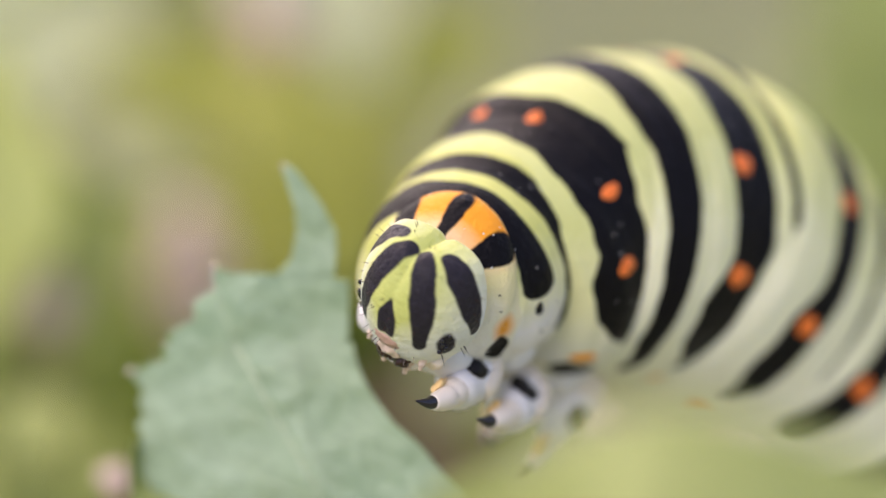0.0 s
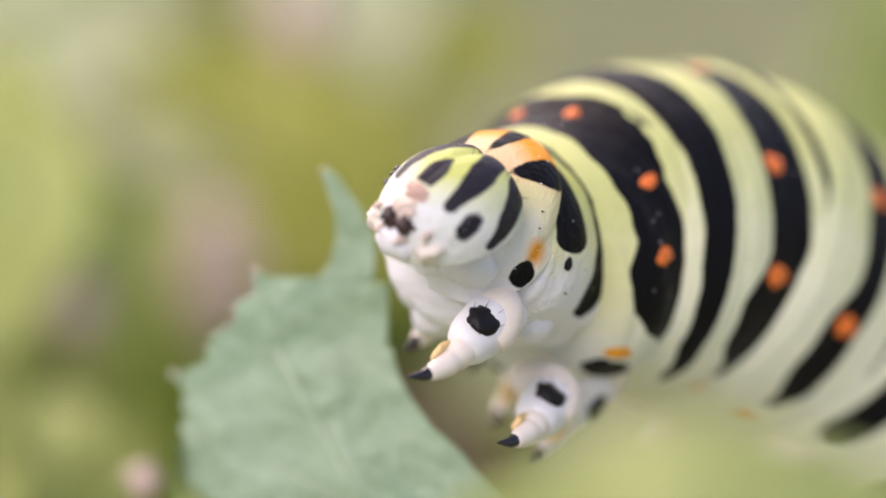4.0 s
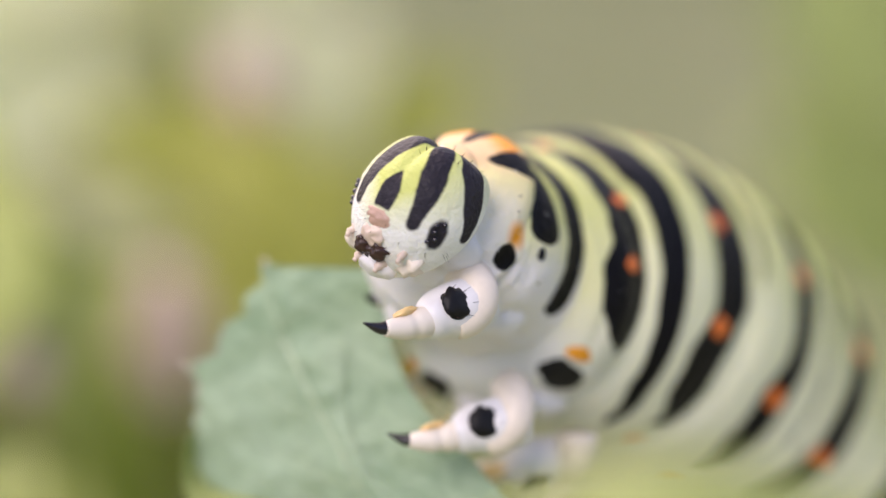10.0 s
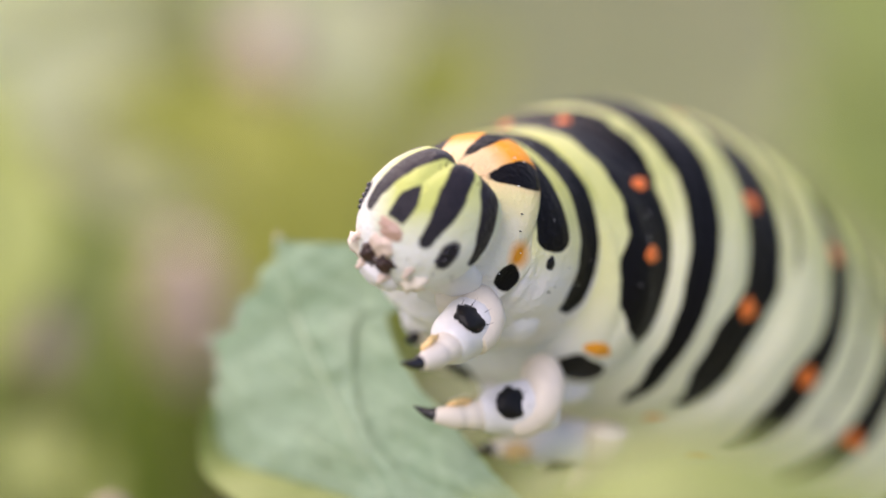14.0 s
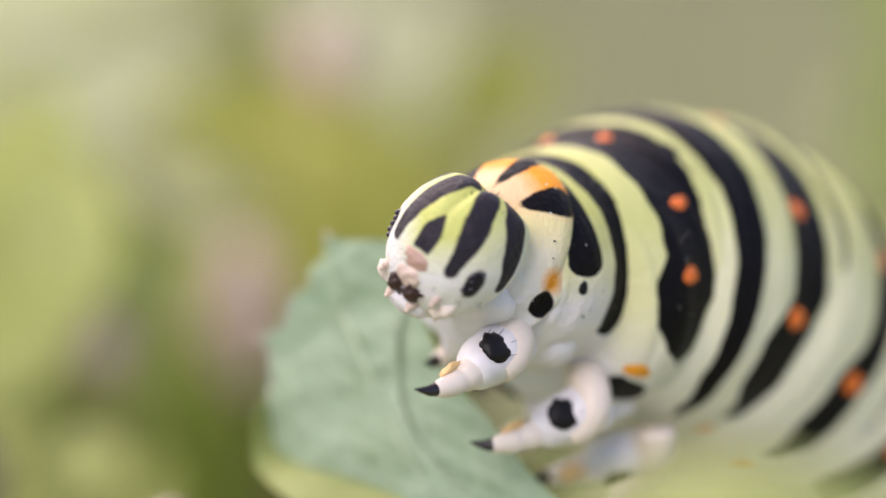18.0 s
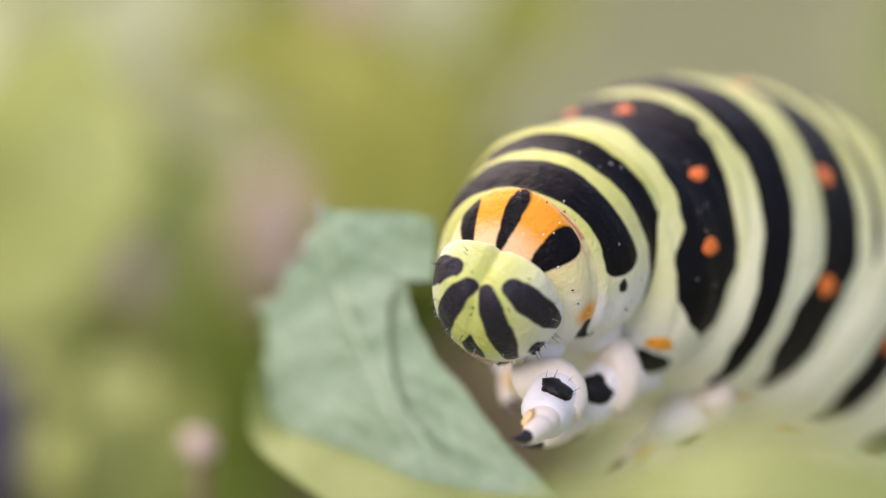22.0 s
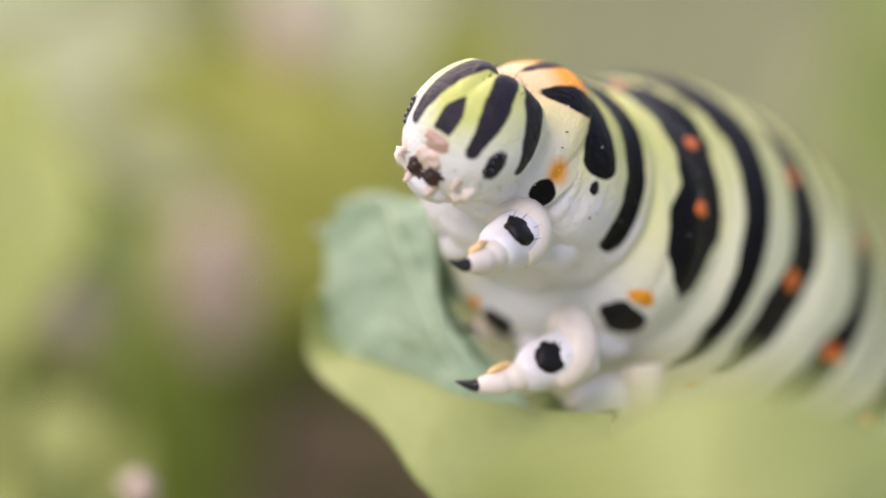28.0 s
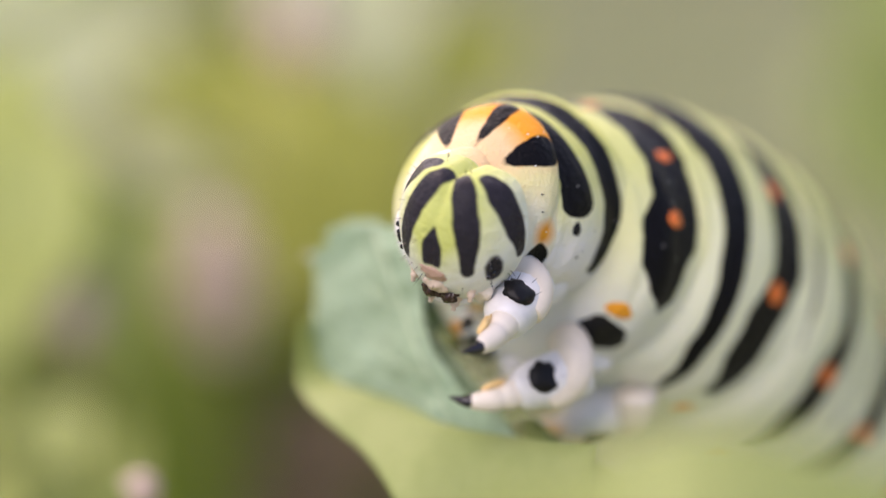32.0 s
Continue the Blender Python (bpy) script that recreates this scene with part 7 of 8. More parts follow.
    walk(CAT["L1"], [
        (0, at(-0.00545, 0.00212, 0.00590, -9.4, -26.1, 47.4)), (0.5, at(-0.00533, 0.00157, 0.00624, -5.4, -20.0, 68.3)), (1, at(-0.00515, 0.00133, 0.00649, -0.8, -13.3, 87.9)),
        (1.5, at(-0.00545, 0.00168, 0.00670, -1.4, -17.3, 84.1)), (2, at(-0.00588, 0.00223, 0.00694, -3.8, -31.5, 74.2)), (2.5, at(-0.00580, 0.00234, 0.00710, -6.8, -30.2, 61.3)),
        (3, at(-0.00562, 0.00251, 0.00744, -9.7, -35.6, 51.2)), (3.5, at(-0.00575, 0.00301, 0.00787, -10.1, -43.6, 53.7)), (5.5, at(-0.00568, 0.00397, 0.00736, -20.1, -63.9, 46.2)),
        (6, at(-0.00564, 0.00373, 0.00724, -15.8, -56.2, 42.8)), (6.5, at(-0.00566, 0.00408, 0.00710, -19.3, -61.4, 36.8)), (7, at(-0.00578, 0.00408, 0.00705, -12.3, -46.9, 38.0)),
        (7.5, at(-0.00587, 0.00480, 0.00690, -8.8, -43.5, 49.7)), (8, at(-0.00578, 0.00507, 0.00681, -9.2, -44.2, 46.4)), (8.5, at(-0.00544, 0.00555, 0.00677, -11.5, -55.5, 49.7)),
        (9, at(-0.00539, 0.00607, 0.00684, -11.5, -55.1, 43.7)), (9.5, at(-0.00513, 0.00612, 0.00695, -14.2, -60.6, 43.6)), (10, at(-0.00527, 0.00549, 0.00719, -13.2, -53.1, 29.4)),
        (10.5, at(-0.00529, 0.00497, 0.00741, -12.9, -49.1, 26.8)), (11, at(-0.00536, 0.00402, 0.00765, -12.6, -45.2, 34.2)), (11.5, at(-0.00528, 0.00457, 0.00776, -16.2, -57.2, 34.9)),
        (12, at(-0.00531, 0.00401, 0.00787, -11.6, -45.0, 42.8)), (12.5, at(-0.00552, 0.00464, 0.00792, -12.8, -51.1, 39.3)), (13, at(-0.00544, 0.00418, 0.00798, -11.0, -46.7, 48.0)),
        (13.5, at(-0.00517, 0.00385, 0.00804, -8.5, -35.0, 52.8)), (14, at(-0.00546, 0.00428, 0.00804, -8.9, -36.8, 47.3)), (14.5, at(-0.00549, 0.00411, 0.00799, -8.9, -35.9, 47.3)),
        (16.5, at(-0.00604, 0.00348, 0.00745, -6.8, -32.0, 57.2)), (17, at(-0.00566, 0.00319, 0.00745, -9.0, -35.9, 51.4)), (17.5, at(-0.00557, 0.00314, 0.00747, -6.5, -29.4, 61.0)),
        (18, at(-0.00619, 0.00375, 0.00728, -11.4, -46.1, 43.3)), (18.5, at(-0.00623, 0.00292, 0.00730, -8.3, -32.8, 51.2)), (19, at(-0.00617, 0.00241, 0.00729, -8.6, -38.1, 56.0)),
        (19.5, at(-0.00569, 0.00256, 0.00737, -8.4, -35.8, 57.1)), (20, at(-0.00564, 0.00272, 0.00723, -6.5, -33.3, 63.8)), (20.5, at(-0.00601, 0.00269, 0.00699, -9.3, -41.2, 55.0)),
        (21, at(-0.00580, 0.00245, 0.00712, -10.8, -44.1, 53.4)), (21.5, at(-0.00555, 0.00179, 0.00737, -9.3, -35.6, 56.7)), (22, at(-0.00536, 0.00071, 0.00757, -7.7, -22.8, 60.7)),
        (22.5, at(-0.00625, 0.00252, 0.00768, -9.3, -35.8, 50.5)), (23, at(-0.00630, 0.00247, 0.00787, -9.9, -37.9, 49.0)), (23.5, at(-0.00618, 0.00236, 0.00805, -12.8, -39.2, 34.1)),
        (24, at(-0.00620, 0.00330, 0.00837, -13.7, -50.0, 41.0)), (24.5, at(-0.00601, 0.00340, 0.00848, -11.0, -36.9, 35.8)), (26.5, at(-0.00512, 0.00487, 0.00792, -9.4, -41.3, 46.8)),
        (27, at(-0.00547, 0.00577, 0.00800, -7.9, -30.5, 35.4)), (27.5, at(-0.00510, 0.00564, 0.00802, -8.1, -29.8, 36.0)), (28, at(-0.00493, 0.00584, 0.00798, -8.3, -34.1, 38.9)),
        (28.5, at(-0.00484, 0.00636, 0.00791, -8.5, -39.3, 39.1)), (29, at(-0.00495, 0.00630, 0.00779, -7.9, -37.8, 43.4)), (29.5, at(-0.00504, 0.00544, 0.00790, -6.9, -25.7, 47.9)),
        (30, at(-0.00506, 0.00478, 0.00786, -7.3, -26.7, 50.1)), (30.5, at(-0.00489, 0.00475, 0.00779, -7.4, -28.7, 52.0)), (31, at(-0.00509, 0.00588, 0.00772, -7.0, -31.9, 48.7)),
        (31.5, at(-0.00507, 0.00522, 0.00764, -7.8, -37.6, 52.4)), (32, at(-0.00486, 0.00429, 0.00764, -8.0, -38.8, 58.7))])
    walk(CAT["L1r"], [
        (0, at(-0.00510, 0.00293, 0.00150, 30.3, -18.2, -31.2)), (0.5, at(-0.00508, 0.00194, 0.00103, 41.7, -17.8, -36.0)), (1, at(-0.00523, 0.00138, 0.00023, 39.2, -8.1, -30.3)),
        (1.5, at(-0.00558, 0.00168, 0.00058, 63.8, 1.1, -29.0)), (2, at(-0.00597, 0.00283, 0.00250, 42.0, -2.0, -18.3)), (2.5, at(-0.00565, 0.00310, 0.00279, 45.0, -17.1, -41.0)),
        (3, at(-0.00569, 0.00313, 0.00280, 37.7, -14.4, -36.6)), (3.5, at(-0.00583, 0.00363, 0.00348, 52.6, -15.8, -40.1)), (5.5, at(-0.00675, 0.00563, 0.00284, 71.9, -22.0, -31.7)),
        (6, at(-0.00572, 0.00418, 0.00247, 48.8, -29.4, -52.3)), (6.5, at(-0.00586, 0.00460, 0.00231, 54.0, -32.1, -55.2)), (7, at(-0.00583, 0.00458, 0.00211, 50.3, -29.6, -53.2)),
        (7.5, at(-0.00583, 0.00542, 0.00186, 47.9, -27.7, -31.9)), (8, at(-0.00585, 0.00559, 0.00160, 48.4, -28.8, -39.7)), (8.5, at(-0.00558, 0.00589, 0.00161, 63.6, -36.0, -46.5)),
        (9, at(-0.00549, 0.00656, 0.00172, 44.4, -28.3, -37.2)), (9.5, at(-0.00540, 0.00642, 0.00195, 61.8, -38.2, -52.4)), (10, at(-0.00536, 0.00596, 0.00233, 52.4, -33.6, -62.7)),
        (10.5, at(-0.00537, 0.00550, 0.00263, 48.3, -33.8, -62.1)), (11, at(-0.00537, 0.00454, 0.00270, 48.2, -25.7, -56.8)), (11.5, at(-0.00548, 0.00504, 0.00302, 63.1, -31.9, -65.3)),
        (12, at(-0.00534, 0.00451, 0.00297, 48.5, -19.0, -50.1)), (12.5, at(-0.00559, 0.00512, 0.00326, 51.0, -27.7, -53.2)), (13, at(-0.00551, 0.00476, 0.00309, 48.4, -18.8, -42.4)),
        (13.5, at(-0.00520, 0.00448, 0.00269, 40.8, -10.9, -36.7)), (14, at(-0.00548, 0.00480, 0.00319, 39.1, -18.2, -37.4)), (14.5, at(-0.00565, 0.00476, 0.00299, 57.2, -20.0, -64.0)),
        (16.5, at(-0.00609, 0.00412, 0.00265, 45.1, -12.5, -32.5)), (17, at(-0.00566, 0.00382, 0.00233, 38.2, -13.8, -29.3)), (17.5, at(-0.00544, 0.00374, 0.00187, 39.9, -12.4, -29.9)),
        (18, at(-0.00626, 0.00434, 0.00286, 45.4, -19.6, -42.4)), (18.5, at(-0.00622, 0.00358, 0.00252, 44.4, -10.7, -40.7)), (19, at(-0.00713, 0.00305, 0.00231, 35.5, -7.8, -8.4)),
        (19.5, at(-0.00654, 0.00280, 0.00179, 30.3, 2.8, -22.3)), (20, at(-0.00576, 0.00335, 0.00233, 36.4, -12.9, -20.0)), (20.5, at(-0.00611, 0.00333, 0.00241, 64.2, -16.1, -45.6)),
        (21, at(-0.00597, 0.00300, 0.00234, 45.0, -11.1, -37.7)), (21.5, at(-0.00646, 0.00223, 0.00183, 26.0, 18.5, -14.6)), (22, at(-0.00620, 0.00183, 0.00128, 44.1, 10.4, -16.5)),
        (22.5, at(-0.00632, 0.00329, 0.00321, 66.2, -19.4, -39.2)), (23, at(-0.00639, 0.00311, 0.00321, 45.4, -18.0, -37.1)), (23.5, at(-0.00618, 0.00294, 0.00306, 42.4, -15.5, -39.1)),
        (24, at(-0.00632, 0.00376, 0.00381, 53.3, -25.9, -51.9)), (24.5, at(-0.00601, 0.00408, 0.00379, 43.8, -24.5, -52.1)), (26.5, at(-0.00517, 0.00546, 0.00287, 44.4, -20.7, -39.2)),
        (27, at(-0.00555, 0.00640, 0.00299, 27.6, -22.5, -27.0)), (27.5, at(-0.00503, 0.00620, 0.00293, 33.5, -29.0, -44.1)), (28, at(-0.00493, 0.00640, 0.00302, 35.6, -28.2, -40.7)),
        (28.5, at(-0.00492, 0.00690, 0.00302, 47.0, -30.0, -45.2)), (29, at(-0.00495, 0.00686, 0.00305, 41.4, -26.4, -37.0)), (29.5, at(-0.00499, 0.00606, 0.00286, 34.4, -16.6, -33.9)),
        (30, at(-0.00505, 0.00546, 0.00263, 38.0, -17.2, -32.6)), (30.5, at(-0.00484, 0.00538, 0.00214, 41.5, -12.3, -37.7)), (31, at(-0.00513, 0.00652, 0.00311, 35.0, -18.5, -28.0)),
        (31.5, at(-0.00517, 0.00558, 0.00280, 38.9, -12.7, -31.1)), (32, at(-0.00499, 0.00490, 0.00259, 45.7, -10.4, -32.1))])
    walk(CAT["L2"], [
        (0, at(-0.00410, 0.00137, 0.00402, -9.8, -19.1, 50.0)), (0.5, at(-0.00419, 0.00093, 0.00414, -9.4, -17.5, 53.2)), (1, at(-0.00420, 0.00077, 0.00430, -8.7, -17.2, 57.7)),
        (1.5, at(-0.00442, 0.00100, 0.00445, -8.4, -17.2, 57.6)), (2, at(-0.00459, 0.00125, 0.00468, -8.1, -17.2, 57.5)), (2.5, at(-0.00452, 0.00119, 0.00479, -9.1, -18.7, 52.8)),
        (3, at(-0.00444, 0.00114, 0.00499, -10.1, -21.2, 48.7)), (3.5, at(-0.00427, 0.00118, 0.00522, -8.9, -21.0, 56.5)), (5.5, at(-0.00375, 0.00176, 0.00492, -35.2, -70.1, 62.6)),
        (6, at(-0.00376, 0.00170, 0.00484, -36.2, -70.1, 59.8)), (6.5, at(-0.00375, 0.00172, 0.00476, -36.3, -70.2, 59.5)), (7, at(-0.00386, 0.00179, 0.00469, -32.3, -68.5, 58.3)),
        (7.5, at(-0.00414, 0.00206, 0.00457, -19.2, -56.9, 50.7)), (8, at(-0.00407, 0.00280, 0.00450, -28.1, -70.7, 71.5)), (8.5, at(-0.00447, 0.00305, 0.00450, -33.5, -70.9, 52.0)),
        (9, at(-0.00437, 0.00281, 0.00455, -35.0, -70.9, 48.2)), (9.5, at(-0.00417, 0.00260, 0.00461, -35.9, -70.9, 49.3)), (10, at(-0.00432, 0.00244, 0.00476, -36.4, -70.9, 45.3)),
        (10.5, at(-0.00429, 0.00203, 0.00490, -37.2, -70.6, 46.5)), (11, at(-0.00445, 0.00194, 0.00509, -37.7, -70.7, 41.7)), (11.5, at(-0.00432, 0.00181, 0.00521, -38.1, -70.6, 43.5)),
        (12, at(-0.00442, 0.00208, 0.00526, -37.6, -70.8, 40.6)), (12.5, at(-0.00432, 0.00204, 0.00533, -37.4, -70.7, 45.3)), (13, at(-0.00426, 0.00230, 0.00539, -37.1, -70.9, 44.6)),
        (13.5, at(-0.00436, 0.00234, 0.00539, -37.1, -71.0, 40.9)), (14, at(-0.00415, 0.00222, 0.00542, -37.8, -71.1, 41.5)), (14.5, at(-0.00394, 0.00241, 0.00535, -37.4, -71.1, 45.7)),
        (16.5, at(-0.00480, 0.00223, 0.00496, -19.0, -53.7, 28.6)), (17, at(-0.00483, 0.00206, 0.00496, -17.5, -49.4, 21.9)), (17.5, at(-0.00450, 0.00191, 0.00489, -35.5, -70.1, 53.6)),
        (18, at(-0.00423, 0.00206, 0.00482, -35.7, -70.3, 54.5)), (18.5, at(-0.00467, 0.00167, 0.00482, -22.4, -58.9, 41.1)), (19, at(-0.00504, 0.00146, 0.00478, -24.2, -60.7, 40.3)),
        (19.5, at(-0.00475, 0.00158, 0.00481, -20.5, -55.8, 39.3)), (20, at(-0.00451, 0.00141, 0.00472, -18.5, -50.1, 32.3)), (20.5, at(-0.00436, 0.00147, 0.00462, -22.9, -58.6, 39.3)),
        (21, at(-0.00457, 0.00136, 0.00476, -19.0, -51.8, 35.9)), (21.5, at(-0.00448, 0.00105, 0.00497, -15.0, -43.3, 44.8)), (22, at(-0.00402, 0.00084, 0.00499, -31.8, -69.0, 70.1)),
        (22.5, at(-0.00427, 0.00077, 0.00524, -21.0, -56.9, 52.3)), (23, at(-0.00439, 0.00087, 0.00547, -21.0, -56.1, 48.4)), (23.5, at(-0.00436, 0.00092, 0.00564, -19.8, -53.5, 45.1)),
        (24, at(-0.00428, 0.00112, 0.00591, -19.9, -53.9, 45.0)), (24.5, at(-0.00474, 0.00152, 0.00605, -13.1, -37.5, 42.9)), (26.5, at(-0.00400, 0.00220, 0.00558, -26.0, -63.1, 30.8)),
        (27, at(-0.00399, 0.00260, 0.00559, -36.7, -71.1, 47.3)), (27.5, at(-0.00393, 0.00255, 0.00558, -36.9, -71.1, 48.2)), (28, at(-0.00383, 0.00275, 0.00554, -28.8, -66.9, 45.5)),
        (28.5, at(-0.00392, 0.00302, 0.00549, -24.3, -63.6, 43.3)), (29, at(-0.00440, 0.00334, 0.00547, -11.5, -36.9, 40.1)), (29.5, at(-0.00414, 0.00316, 0.00537, -25.2, -65.2, 45.7)),
        (30, at(-0.00417, 0.00273, 0.00531, -35.5, -71.0, 50.4)), (30.5, at(-0.00420, 0.00304, 0.00523, -22.6, -61.6, 35.7)), (31, at(-0.00390, 0.00315, 0.00517, -25.4, -64.8, 41.6)),
        (31.5, at(-0.00393, 0.00292, 0.00516, -22.2, -60.9, 40.0)), (32, at(-0.00400, 0.00223, 0.00516, -36.9, -70.8, 50.6))])
    walk(CAT["L2r"], [
        (0, at(-0.00437, 0.00312, -0.00099, 51.9, -22.3, -14.8)), (0.5, at(-0.00398, 0.00272, -0.00100, 50.7, -13.6, -11.5)), (1, at(-0.00398, 0.00260, -0.00115, 65.7, -22.7, -17.9)),
        (1.5, at(-0.00431, 0.00292, -0.00098, 59.6, -19.2, -16.1)), (2, at(-0.00465, 0.00295, -0.00049, 48.5, -20.7, -15.4)), (2.5, at(-0.00468, 0.00307, 0.00004, 38.4, -23.3, -10.9)),
        (3, at(-0.00456, 0.00319, 0.00026, 36.1, -22.0, -11.2)), (3.5, at(-0.00475, 0.00349, 0.00066, 45.8, -8.3, -32.3)), (5.5, at(-0.00475, 0.00420, 0.00039, 73.8, -13.2, -32.2)),
        (6, at(-0.00457, 0.00411, 0.00006, 73.3, -13.3, -34.7)), (6.5, at(-0.00416, 0.00286, -0.00015, 49.0, -13.2, -56.5)), (7, at(-0.00418, 0.00278, -0.00030, 56.1, -13.2, -60.7)),
        (7.5, at(-0.00428, 0.00325, -0.00038, 48.5, -17.7, -44.5)), (8, at(-0.00432, 0.00380, -0.00042, 69.5, -19.7, -45.2)), (8.5, at(-0.00481, 0.00387, -0.00057, 66.6, -15.8, -73.5)),
        (9, at(-0.00454, 0.00388, -0.00053, 66.5, -17.7, -75.1)), (9.5, at(-0.00444, 0.00355, -0.00027, 66.5, -17.8, -77.1)), (10, at(-0.00448, 0.00352, -0.00013, 67.1, -13.1, -81.0)),
        (10.5, at(-0.00455, 0.00302, 0.00007, 66.9, -10.7, -86.8)), (11, at(-0.00463, 0.00294, 0.00003, 67.5, -2.3, -92.2)), (11.5, at(-0.00456, 0.00287, 0.00051, 66.7, -11.7, -87.1)),
        (12, at(-0.00462, 0.00311, 0.00035, 67.2, -1.6, -92.4)), (12.5, at(-0.00447, 0.00298, 0.00076, 67.1, -10.2, -89.9)), (13, at(-0.00447, 0.00333, 0.00063, 67.2, -3.4, -86.4)),
        (13.5, at(-0.00456, 0.00325, 0.00018, 67.1, 6.6, -99.9)), (14, at(-0.00435, 0.00326, 0.00058, 67.5, -1.7, -92.4)), (14.5, at(-0.00427, 0.00338, 0.00047, 67.4, -2.2, -90.5)),
        (16.5, at(-0.00479, 0.00332, 0.00012, 67.7, 4.5, -95.6)), (17, at(-0.00481, 0.00309, 0.00010, 54.1, 10.4, -100.9)), (17.5, at(-0.00481, 0.00285, -0.00033, 66.9, 11.8, -87.3)),
        (18, at(-0.00445, 0.00311, 0.00028, 67.8, -3.6, -78.2)), (18.5, at(-0.00475, 0.00271, -0.00011, 58.2, 4.9, -86.2)), (19, at(-0.00505, 0.00333, -0.00010, 69.3, 7.4, -74.4)),
        (19.5, at(-0.00454, 0.00300, -0.00046, 65.8, 14.1, -82.2)), (20, at(-0.00449, 0.00256, 0.00003, 67.1, 7.0, -90.7)), (20.5, at(-0.00445, 0.00249, -0.00019, 58.0, 5.6, -87.5)),
        (21, at(-0.00408, 0.00233, -0.00025, 62.3, 6.9, -76.1)), (21.5, at(-0.00377, 0.00205, -0.00041, 67.9, 8.5, -69.0)), (22, at(-0.00335, 0.00194, -0.00053, 71.7, 10.3, -61.9)),
        (22.5, at(-0.00432, 0.00193, 0.00071, 68.0, -10.2, -64.0)), (23, at(-0.00443, 0.00204, 0.00071, 54.5, -8.5, -59.0)), (23.5, at(-0.00432, 0.00214, 0.00065, 61.9, -2.8, -67.2)),
        (24, at(-0.00438, 0.00223, 0.00139, 49.4, -14.2, -59.2)), (24.5, at(-0.00473, 0.00272, 0.00137, 21.0, -40.5, -11.9)), (26.5, at(-0.00414, 0.00324, 0.00056, 65.8, -11.5, -87.9)),
        (27, at(-0.00421, 0.00363, 0.00078, 66.6, -15.5, -80.3)), (27.5, at(-0.00407, 0.00360, 0.00064, 66.9, -15.0, -79.2)), (28, at(-0.00392, 0.00382, 0.00076, 66.5, -17.2, -73.0)),
        (28.5, at(-0.00403, 0.00407, 0.00074, 66.7, -16.8, -73.4)), (29, at(-0.00436, 0.00458, 0.00066, 46.2, -15.9, -52.4)), (29.5, at(-0.00428, 0.00415, 0.00035, 67.6, -8.8, -75.9)),
        (30, at(-0.00441, 0.00373, 0.00025, 67.5, -4.2, -80.8)), (30.5, at(-0.00452, 0.00396, -0.00006, 64.5, 6.5, -93.0)), (31, at(-0.00410, 0.00422, 0.00066, 67.0, -11.8, -75.8)),
        (31.5, at(-0.00413, 0.00355, 0.00033, 67.2, -5.6, -83.7)), (32, at(-0.00424, 0.00335, 0.00013, 67.7, 1.0, -81.6))])
